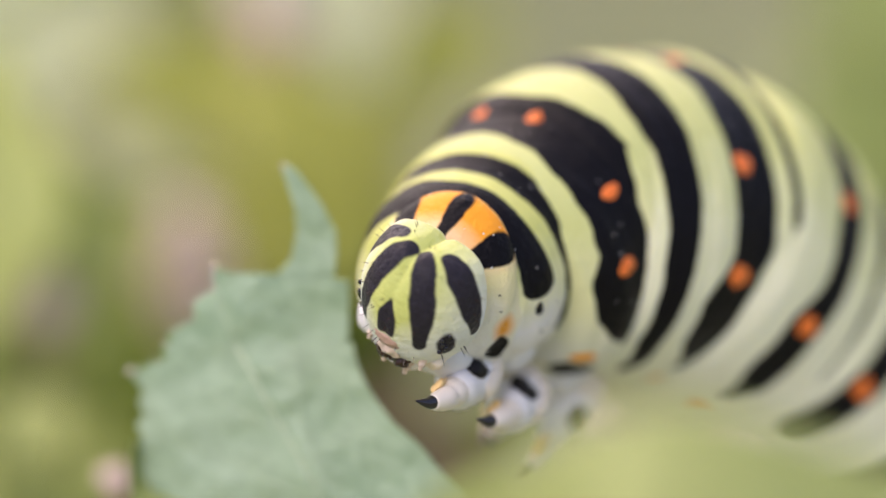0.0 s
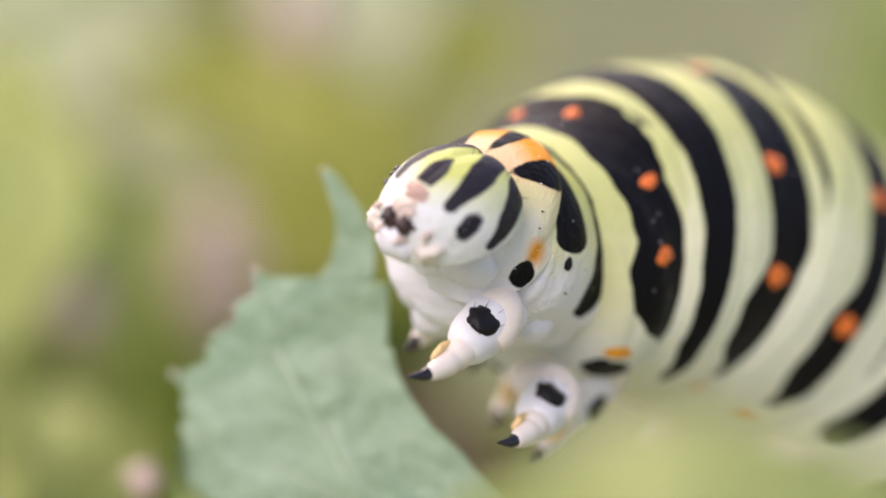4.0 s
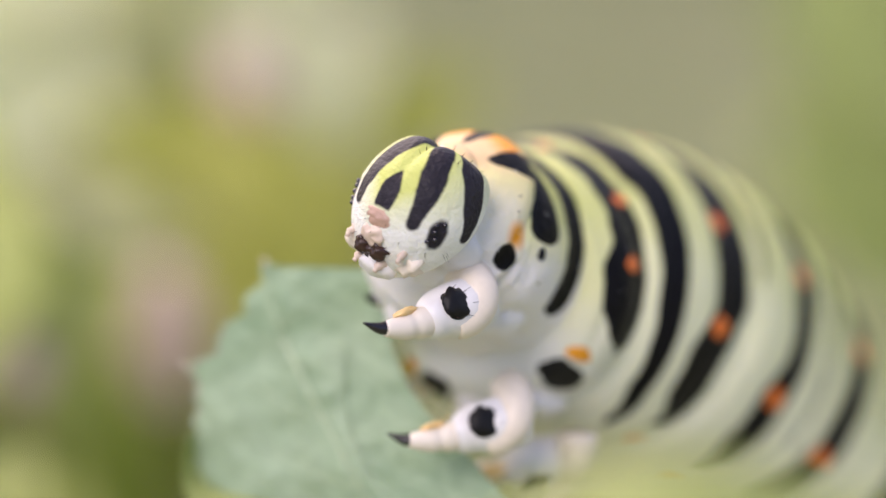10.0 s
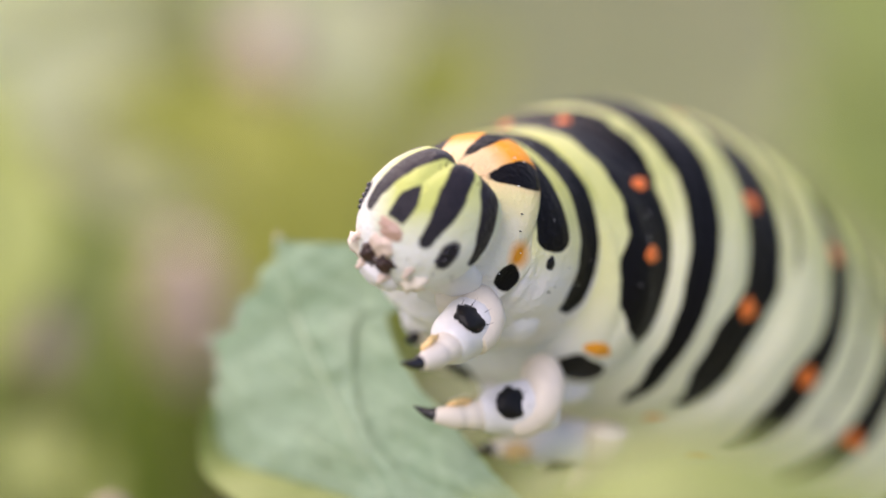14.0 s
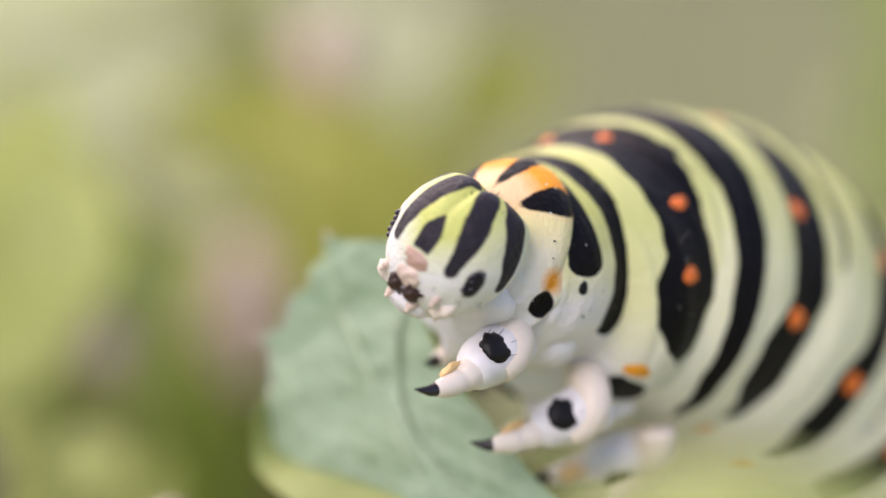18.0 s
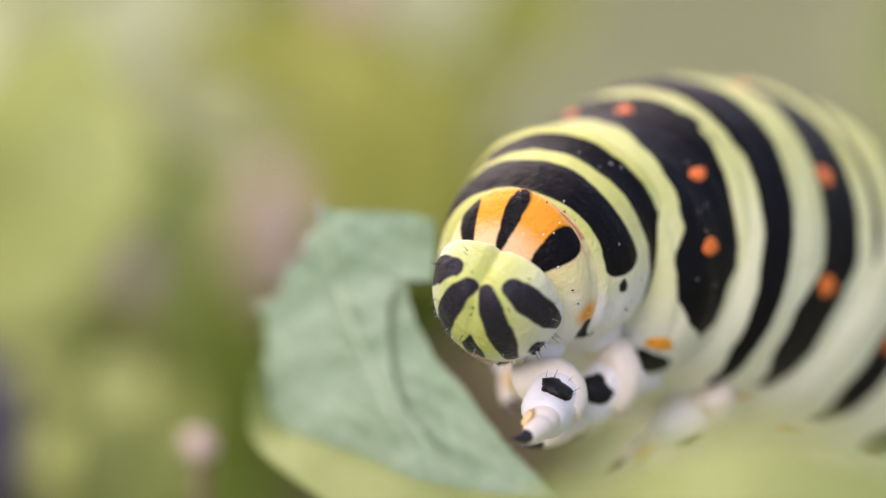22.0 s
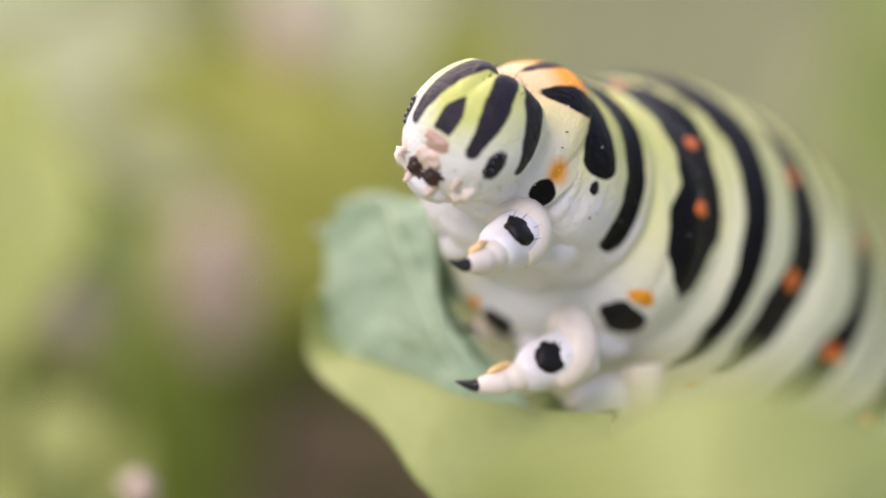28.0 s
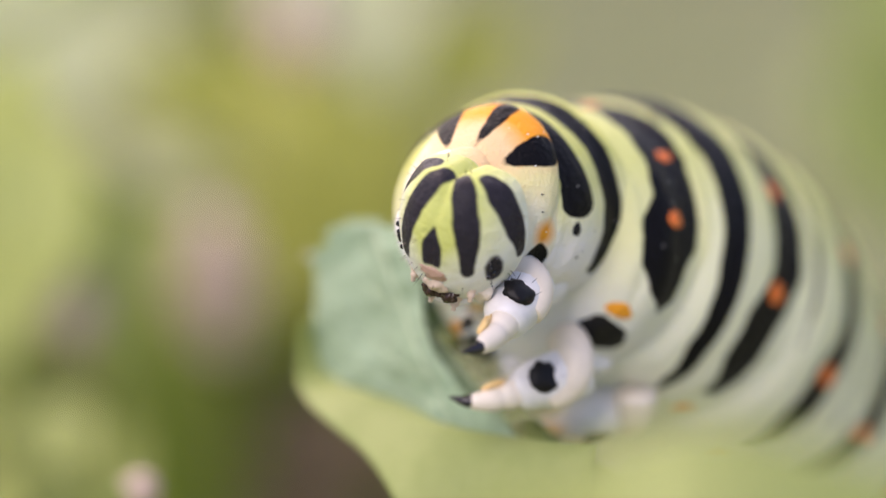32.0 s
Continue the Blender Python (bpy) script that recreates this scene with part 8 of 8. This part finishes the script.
    walk(CAT["L3"], [
        (0, at(-0.00256, 0.00089, 0.00063, 55.5, -36.3, -10.8)), (0.5, at(-0.00218, 0.00052, 0.00060, 53.1, -27.7, -6.6)), (1, at(-0.00219, 0.00042, 0.00043, 70.3, -36.4, -14.4)),
        (1.5, at(-0.00253, 0.00074, 0.00060, 63.5, -33.1, -12.1)), (2, at(-0.00284, 0.00075, 0.00112, 52.2, -34.7, -11.4)), (2.5, at(-0.00287, 0.00087, 0.00165, 40.8, -37.5, -6.4)),
        (3, at(-0.00276, 0.00099, 0.00186, 38.6, -36.1, -6.7)), (3.5, at(-0.00293, 0.00126, 0.00228, 53.3, -20.7, -28.5)), (5.5, at(-0.00293, 0.00197, 0.00201, 81.5, -25.6, -29.0)),
        (6, at(-0.00276, 0.00190, 0.00167, 81.6, -25.3, -31.7)), (6.5, at(-0.00235, 0.00065, 0.00146, 61.3, -21.4, -54.4)), (7, at(-0.00238, 0.00057, 0.00130, 69.0, -20.4, -58.7)),
        (7.5, at(-0.00250, 0.00106, 0.00121, 59.3, -28.1, -43.0)), (8, at(-0.00254, 0.00163, 0.00116, 80.6, -29.9, -44.1)), (8.5, at(-0.00302, 0.00169, 0.00102, 80.9, -20.0, -72.2)),
        (9, at(-0.00274, 0.00168, 0.00107, 81.1, -21.5, -74.3)), (9.5, at(-0.00265, 0.00136, 0.00132, 81.3, -21.1, -76.3)), (10, at(-0.00268, 0.00133, 0.00146, 81.6, -15.6, -78.8)),
        (10.5, at(-0.00275, 0.00081, 0.00167, 81.4, -11.9, -83.9)), (11, at(-0.00283, 0.00073, 0.00163, 81.8, -2.4, -87.0)), (11.5, at(-0.00275, 0.00066, 0.00211, 81.3, -12.8, -84.4)),
        (12, at(-0.00281, 0.00090, 0.00195, 81.5, -1.7, -87.0)), (12.5, at(-0.00266, 0.00077, 0.00236, 81.6, -10.7, -86.8)), (13, at(-0.00269, 0.00114, 0.00222, 81.5, -4.9, -81.6)),
        (13.5, at(-0.00276, 0.00104, 0.00179, 81.5, 8.1, -92.3)), (14, at(-0.00255, 0.00107, 0.00218, 81.8, -1.7, -87.1)), (14.5, at(-0.00246, 0.00118, 0.00207, 81.7, -2.8, -85.3)),
        (16.5, at(-0.00299, 0.00111, 0.00172, 82.1, 5.0, -88.6)), (17, at(-0.00302, 0.00091, 0.00168, 68.6, 12.1, -92.3)), (17.5, at(-0.00301, 0.00064, 0.00127, 81.3, 10.0, -78.8)),
        (18, at(-0.00265, 0.00090, 0.00188, 81.8, -7.1, -73.7)), (18.5, at(-0.00293, 0.00049, 0.00151, 72.4, 3.1, -79.4)), (19, at(-0.00326, 0.00114, 0.00149, 82.9, 2.7, -67.4)),
        (19.5, at(-0.00275, 0.00081, 0.00114, 80.1, 11.1, -73.3)), (20, at(-0.00270, 0.00037, 0.00162, 81.5, 6.2, -83.3)), (20.5, at(-0.00263, 0.00027, 0.00142, 72.3, 4.1, -80.5)),
        (21, at(-0.00227, 0.00012, 0.00135, 76.0, 2.7, -69.2)), (21.5, at(-0.00198, -0.00013, 0.00118, 81.0, 2.6, -62.0)), (22, at(-0.00158, -0.00023, 0.00104, 84.0, 2.8, -54.7)),
        (22.5, at(-0.00251, -0.00029, 0.00232, 81.1, -16.8, -61.3)), (23, at(-0.00263, -0.00017, 0.00232, 66.8, -16.3, -55.9)), (23.5, at(-0.00251, -0.00007, 0.00226, 75.0, -8.9, -62.8)),
        (24, at(-0.00257, 0.00002, 0.00300, 62.2, -21.8, -57.5)), (24.5, at(-0.00292, 0.00052, 0.00298, 24.9, -54.6, -8.9)), (26.5, at(-0.00233, 0.00103, 0.00217, 80.4, -12.3, -85.1)),
        (27, at(-0.00242, 0.00145, 0.00237, 81.3, -18.1, -78.8)), (27.5, at(-0.00227, 0.00140, 0.00225, 81.5, -17.9, -77.7)), (28, at(-0.00211, 0.00161, 0.00237, 81.0, -21.5, -72.1)),
        (28.5, at(-0.00222, 0.00186, 0.00234, 81.2, -21.0, -72.4)), (29, at(-0.00257, 0.00240, 0.00225, 58.2, -24.8, -50.8)), (29.5, at(-0.00246, 0.00193, 0.00196, 81.6, -12.7, -72.8)),
        (30, at(-0.00262, 0.00154, 0.00184, 81.6, -7.0, -76.5)), (30.5, at(-0.00274, 0.00178, 0.00153, 78.9, 6.3, -85.6)), (31, at(-0.00230, 0.00202, 0.00226, 81.2, -15.6, -73.4)),
        (31.5, at(-0.00232, 0.00134, 0.00194, 81.4, -7.7, -79.5)), (32, at(-0.00243, 0.00114, 0.00174, 81.8, -1.8, -75.9))])
    walk(CAT["L3r"], [
        (0, at(-0.00377, 0.00160, -0.00190, 51.9, -22.3, -14.8)), (0.5, at(-0.00338, 0.00122, -0.00190, 50.7, -13.6, -11.5)), (1, at(-0.00338, 0.00112, -0.00205, 65.7, -22.7, -17.9)),
        (1.5, at(-0.00371, 0.00143, -0.00187, 59.6, -19.2, -16.1)), (2, at(-0.00404, 0.00145, -0.00139, 48.5, -20.7, -15.4)), (2.5, at(-0.00407, 0.00157, -0.00086, 38.4, -23.3, -10.9)),
        (3, at(-0.00396, 0.00169, -0.00064, 36.1, -22.0, -11.2)), (3.5, at(-0.00415, 0.00197, -0.00026, 45.8, -8.3, -32.3)), (5.5, at(-0.00415, 0.00268, -0.00053, 73.8, -13.2, -32.2)),
        (6, at(-0.00397, 0.00260, -0.00084, 73.3, -13.3, -34.7)), (6.5, at(-0.00356, 0.00136, -0.00106, 49.0, -13.2, -56.5)), (7, at(-0.00358, 0.00127, -0.00121, 56.1, -13.2, -60.7)),
        (7.5, at(-0.00369, 0.00176, -0.00127, 48.5, -17.7, -44.5)), (8, at(-0.00372, 0.00232, -0.00131, 69.5, -19.7, -45.2)), (8.5, at(-0.00421, 0.00238, -0.00146, 66.6, -15.8, -73.5)),
        (9, at(-0.00394, 0.00238, -0.00143, 66.5, -17.7, -75.1)), (9.5, at(-0.00384, 0.00206, -0.00117, 66.5, -17.8, -77.1)), (10, at(-0.00388, 0.00203, -0.00103, 67.1, -13.1, -81.0)),
        (10.5, at(-0.00395, 0.00152, -0.00084, 66.9, -10.7, -86.8)), (11, at(-0.00403, 0.00144, -0.00088, 67.5, -2.3, -92.2)), (11.5, at(-0.00396, 0.00136, -0.00040, 66.7, -11.7, -87.1)),
        (12, at(-0.00401, 0.00161, -0.00056, 67.2, -1.6, -92.4)), (12.5, at(-0.00387, 0.00147, -0.00015, 67.1, -10.2, -89.9)), (13, at(-0.00388, 0.00184, -0.00026, 67.2, -3.4, -86.4)),
        (13.5, at(-0.00396, 0.00175, -0.00072, 67.1, 6.6, -99.9)), (14, at(-0.00375, 0.00176, -0.00031, 67.5, -1.7, -92.4)), (14.5, at(-0.00366, 0.00188, -0.00044, 67.4, -2.2, -90.5)),
        (16.5, at(-0.00419, 0.00181, -0.00079, 67.7, 4.5, -95.6)), (17, at(-0.00421, 0.00160, -0.00080, 54.1, 10.4, -100.9)), (17.5, at(-0.00421, 0.00134, -0.00123, 66.9, 11.8, -87.3)),
        (18, at(-0.00385, 0.00160, -0.00062, 67.8, -3.6, -78.2)), (18.5, at(-0.00414, 0.00120, -0.00102, 58.2, 4.9, -86.2)), (19, at(-0.00445, 0.00184, -0.00100, 69.3, 7.4, -74.4)),
        (19.5, at(-0.00394, 0.00151, -0.00136, 65.8, 14.1, -82.2)), (20, at(-0.00389, 0.00107, -0.00087, 67.1, 7.0, -90.7)), (20.5, at(-0.00384, 0.00098, -0.00110, 58.0, 5.6, -87.5)),
        (21, at(-0.00348, 0.00082, -0.00115, 62.3, 6.9, -76.1)), (21.5, at(-0.00317, 0.00056, -0.00130, 67.9, 8.5, -69.0)), (22, at(-0.00276, 0.00046, -0.00142, 71.7, 10.3, -61.9)),
        (22.5, at(-0.00372, 0.00042, -0.00020, 68.0, -10.2, -64.0)), (23, at(-0.00383, 0.00053, -0.00019, 54.5, -8.5, -59.0)), (23.5, at(-0.00371, 0.00064, -0.00025, 61.9, -2.8, -67.2)),
        (24, at(-0.00378, 0.00072, 0.00049, 49.4, -14.2, -59.2)), (24.5, at(-0.00413, 0.00122, 0.00047, 21.0, -40.5, -11.9)), (26.5, at(-0.00354, 0.00173, -0.00034, 65.8, -11.5, -87.9)),
        (27, at(-0.00362, 0.00214, -0.00011, 66.6, -15.5, -80.3)), (27.5, at(-0.00347, 0.00210, -0.00026, 66.9, -15.0, -79.2)), (28, at(-0.00332, 0.00232, -0.00014, 66.5, -17.2, -73.0)),
        (28.5, at(-0.00343, 0.00257, -0.00016, 66.7, -16.8, -73.4)), (29, at(-0.00376, 0.00309, -0.00024, 46.2, -15.9, -52.4)), (29.5, at(-0.00367, 0.00264, -0.00056, 67.6, -8.8, -75.9)),
        (30, at(-0.00382, 0.00224, -0.00065, 67.5, -4.2, -80.8)), (30.5, at(-0.00393, 0.00247, -0.00095, 64.5, 6.5, -93.0)), (31, at(-0.00350, 0.00272, -0.00024, 67.0, -11.8, -75.8)),
        (31.5, at(-0.00353, 0.00205, -0.00057, 67.2, -5.6, -83.7)), (32, at(-0.00364, 0.00184, -0.00077, 67.7, 1.0, -81.6))])
    walk(LEAF, [(t, STAGE @ m) for t, m in [
        (0, at(-0.00865, -0.00345, -0.00180, 0.0, 0.0, 0.0)), (0.5, at(-0.00877, -0.00351, -0.00183, 0.0, -0.2, 0.0)), (1, at(-0.00874, -0.00361, -0.00186, 0.0, -0.5, 0.0)),
        (1.5, at(-0.00865, -0.00371, -0.00189, 0.0, -0.8, 0.0)), (2, at(-0.00860, -0.00362, -0.00192, 0.0, -1.0, 0.0)), (2.5, at(-0.00868, -0.00385, -0.00195, 0.0, -1.2, 0.0)),
        (3, at(-0.00861, -0.00354, -0.00198, 0.0, -1.5, 0.0)), (3.5, at(-0.00842, -0.00360, -0.00201, 0.0, -1.8, 0.0)), (5.5, at(-0.00807, -0.00300, -0.00213, 0.0, -2.8, 0.0)),
        (6, at(-0.00799, -0.00284, -0.00216, 0.0, -3.0, 0.0)), (6.5, at(-0.00795, -0.00283, -0.00226, 0.0, -3.8, 0.0)), (7, at(-0.00794, -0.00293, -0.00235, 0.0, -4.6, 0.0)),
        (7.5, at(-0.00755, -0.00241, -0.00244, 0.0, -5.4, 0.0)), (8, at(-0.00731, -0.00198, -0.00253, 0.0, -6.1, 0.0)), (8.5, at(-0.00690, -0.00196, -0.00262, 0.0, -6.9, 0.0)),
        (9, at(-0.00660, -0.00166, -0.00271, 0.0, -7.7, 0.0)), (9.5, at(-0.00634, -0.00182, -0.00280, 0.0, -8.5, 0.0)), (10, at(-0.00654, -0.00158, -0.00289, 0.0, -9.3, 0.0)),
        (10.5, at(-0.00653, -0.00200, -0.00298, 0.0, -10.1, 0.0)), (11, at(-0.00672, -0.00183, -0.00307, 0.0, -10.9, 0.0)), (11.5, at(-0.00652, -0.00199, -0.00315, 0.0, -11.6, 0.0)),
        (12, at(-0.00674, -0.00175, -0.00324, 0.0, -12.4, 0.0)), (12.5, at(-0.00665, -0.00198, -0.00332, 0.0, -13.2, 0.0)), (13, at(-0.00668, -0.00192, -0.00341, 0.0, -14.0, 0.0)),
        (13.5, at(-0.00676, -0.00148, -0.00346, 0.0, -14.5, 0.0)), (14, at(-0.00661, -0.00168, -0.00351, 0.0, -15.0, 0.0)), (14.5, at(-0.00647, -0.00170, -0.00357, 0.0, -15.5, 0.0)),
        (16.5, at(-0.00730, -0.00210, -0.00377, 0.0, -17.5, 0.0)), (17, at(-0.00715, -0.00202, -0.00382, 0.0, -18.0, 0.0)), (17.5, at(-0.00744, -0.00152, -0.00384, 0.0, -18.2, 0.0)),
        (18, at(-0.00674, -0.00145, -0.00386, 0.0, -18.4, 0.0)), (18.5, at(-0.00695, -0.00239, -0.00388, 0.0, -18.6, 0.0)), (19, at(-0.00741, -0.00235, -0.00390, 0.0, -18.8, 0.0)),
        (19.5, at(-0.00747, -0.00201, -0.00392, 0.0, -19.0, 0.0)), (20, at(-0.00725, -0.00227, -0.00394, 0.0, -19.2, 0.0)), (20.5, at(-0.00730, -0.00263, -0.00396, 0.0, -19.4, 0.0)),
        (21, at(-0.00734, -0.00244, -0.00398, 0.0, -19.6, 0.0)), (21.5, at(-0.00721, -0.00241, -0.00400, 0.0, -19.8, 0.0)), (22, at(-0.00767, -0.00268, -0.00402, 0.0, -20.0, 0.0)),
        (22.5, at(-0.00715, -0.00266, -0.00404, 0.0, -20.2, 0.0)), (23, at(-0.00710, -0.00236, -0.00407, 0.0, -20.5, 0.0)), (23.5, at(-0.00667, -0.00192, -0.00409, 0.0, -20.8, 0.0)),
        (24, at(-0.00694, -0.00195, -0.00412, 0.0, -21.0, 0.0)), (24.5, at(-0.00631, -0.00125, -0.00423, 0.0, -22.2, 0.0)), (26.5, at(-0.00443, 0.00064, -0.00465, 0.0, -26.8, 0.0)),
        (27, at(-0.00462, 0.00043, -0.00475, 0.0, -28.0, 0.0)), (27.5, at(-0.00439, 0.00049, -0.00476, 0.0, -28.1, 0.0)), (28, at(-0.00427, 0.00075, -0.00476, 0.0, -28.2, 0.0)),
        (28.5, at(-0.00404, 0.00088, -0.00477, 0.0, -28.3, 0.0)), (29, at(-0.00402, 0.00100, -0.00478, 0.0, -28.4, 0.0)), (29.5, at(-0.00416, 0.00046, -0.00479, 0.0, -28.5, 0.0)),
        (30, at(-0.00457, 0.00019, -0.00480, 0.0, -28.6, 0.0)), (30.5, at(-0.00432, 0.00092, -0.00481, 0.0, -28.7, 0.0)), (31, at(-0.00411, 0.00060, -0.00481, 0.0, -28.8, 0.0)),
        (31.5, at(-0.00432, 0.00005, -0.00482, 0.0, -28.9, 0.0)), (32, at(-0.00464, -0.00003, -0.00483, 0.0, -29.0, 0.0))]])
    walk(LOBE, [
        (0, STAGE @ at(0.00000, 0.00000, 0)), (0.5, STAGE @ at(0.00012, -0.00046, 0)), (1, STAGE @ at(0.00017, -0.00048, 0)),
        (1.5, STAGE @ at(-0.00014, -0.00027, 0)), (2, STAGE @ at(-0.00013, -0.00014, 0)), (2.5, STAGE @ at(-0.00015, -0.00038, 0)),
        (3, STAGE @ at(0.00011, -0.00025, 0)), (3.5, STAGE @ at(-0.00013, -0.00020, 0)), (5.5, STAGE @ at(0.00008, -0.00001, 0)),
        (6, STAGE @ at(0.00013, -0.00021, 0)), (6.5, STAGE @ at(0.00008, -0.00021, 0)), (7, STAGE @ at(-0.00007, -0.00022, 0)),
        (7.5, STAGE @ at(0.00024, -0.00023, 0)), (8, STAGE @ at(0.00004, 0.00021, 0)), (8.5, STAGE @ at(0.00011, 0.00000, 0)),
        (9, STAGE @ at(-0.00002, 0.00051, 0)), (9.5, STAGE @ at(0.00008, 0.00009, 0)), (10, STAGE @ at(0.00021, 0.00026, 0)),
        (10.5, STAGE @ at(0.00007, -0.00006, 0)), (11, STAGE @ at(0.00018, -0.00024, 0)), (11.5, STAGE @ at(0.00007, -0.00020, 0)),
        (12, STAGE @ at(0.00025, -0.00012, 0)), (12.5, STAGE @ at(-0.00003, -0.00001, 0)), (13, STAGE @ at(0.00014, -0.00001, 0)),
        (13.5, STAGE @ at(0.00010, 0.00039, 0)), (14, STAGE @ at(0.00028, 0.00010, 0)), (14.5, STAGE @ at(0.00008, 0.00026, 0)),
        (16.5, STAGE @ at(-0.00028, -0.00027, 0)), (17, STAGE @ at(-0.00007, -0.00035, 0)), (17.5, STAGE @ at(-0.00007, -0.00004, 0)),
        (18, STAGE @ at(0.00017, -0.00016, 0)), (18.5, STAGE @ at(-0.00030, -0.00013, 0)), (19, STAGE @ at(-0.00039, -0.00044, 0)),
        (19.5, STAGE @ at(-0.00023, -0.00012, 0)), (20, STAGE @ at(0.00013, -0.00019, 0)), (20.5, STAGE @ at(-0.00011, -0.00021, 0)),
        (21, STAGE @ at(-0.00007, -0.00038, 0)), (21.5, STAGE @ at(-0.00005, -0.00059, 0)), (22, STAGE @ at(0.00007, -0.00083, 0)),
        (22.5, STAGE @ at(-0.00014, -0.00083, 0)), (23, STAGE @ at(-0.00012, -0.00090, 0)), (23.5, STAGE @ at(-0.00006, -0.00068, 0)),
        (24, STAGE @ at(-0.00019, -0.00050, 0)), (24.5, STAGE @ at(-0.00006, -0.00035, 0)), (26.5, STAGE @ at(0.00062, 0.00061, 0)),
        (27, STAGE @ at(0.00054, 0.00054, 0)), (27.5, STAGE @ at(0.00052, 0.00069, 0)), (28, STAGE @ at(0.00063, 0.00077, 0)),
        (28.5, STAGE @ at(0.00048, 0.00095, 0)), (29, STAGE @ at(0.00055, 0.00080, 0)), (29.5, STAGE @ at(0.00042, 0.00078, 0)),
        (30, STAGE @ at(0.00036, 0.00027, 0)), (30.5, STAGE @ at(0.00062, 0.00080, 0)), (31, STAGE @ at(0.00043, 0.00074, 0)),
        (31.5, STAGE @ at(0.00019, 0.00051, 0)), (32, STAGE @ at(0.00011, -0.00013, 0))])
    # bitten off pieces sink behind the blade
    walk(SPIKE, [(0, at(0, 0, 0)), (7.2, at(0, 0, 0)), (8, at(0.0002, -0.0022, -0.0003)), (9.2, at(-0.0012, -0.0058, -0.0008)), (32, at(-0.0012, -0.0058, -0.0008))])
    walk(SIDE, [(0, at(0, 0, 0)), (8, at(0, 0, 0)), (13, at(-0.0004, 0, -0.0001)), (17, at(-0.0006, 0, -0.00015)), (22, at(-0.001, 0, -0.00022)), (24, at(-0.0015, 0, -0.00035)), (26.5, at(-0.0034, 0.0002, -0.0013)), (32, at(-0.0036, 0.0002, -0.0014))])
    walk(TOOTH, [(0, at(0, 0, 0)), (24.6, at(0, 0, 0)), (25.4, at(0.0003, -0.0012, -0.0009, -12)), (26.2, at(0.0006, -0.0030, -0.0014, -6)), (32, at(0.0006, -0.0030, -0.0014, -6))])


motions()
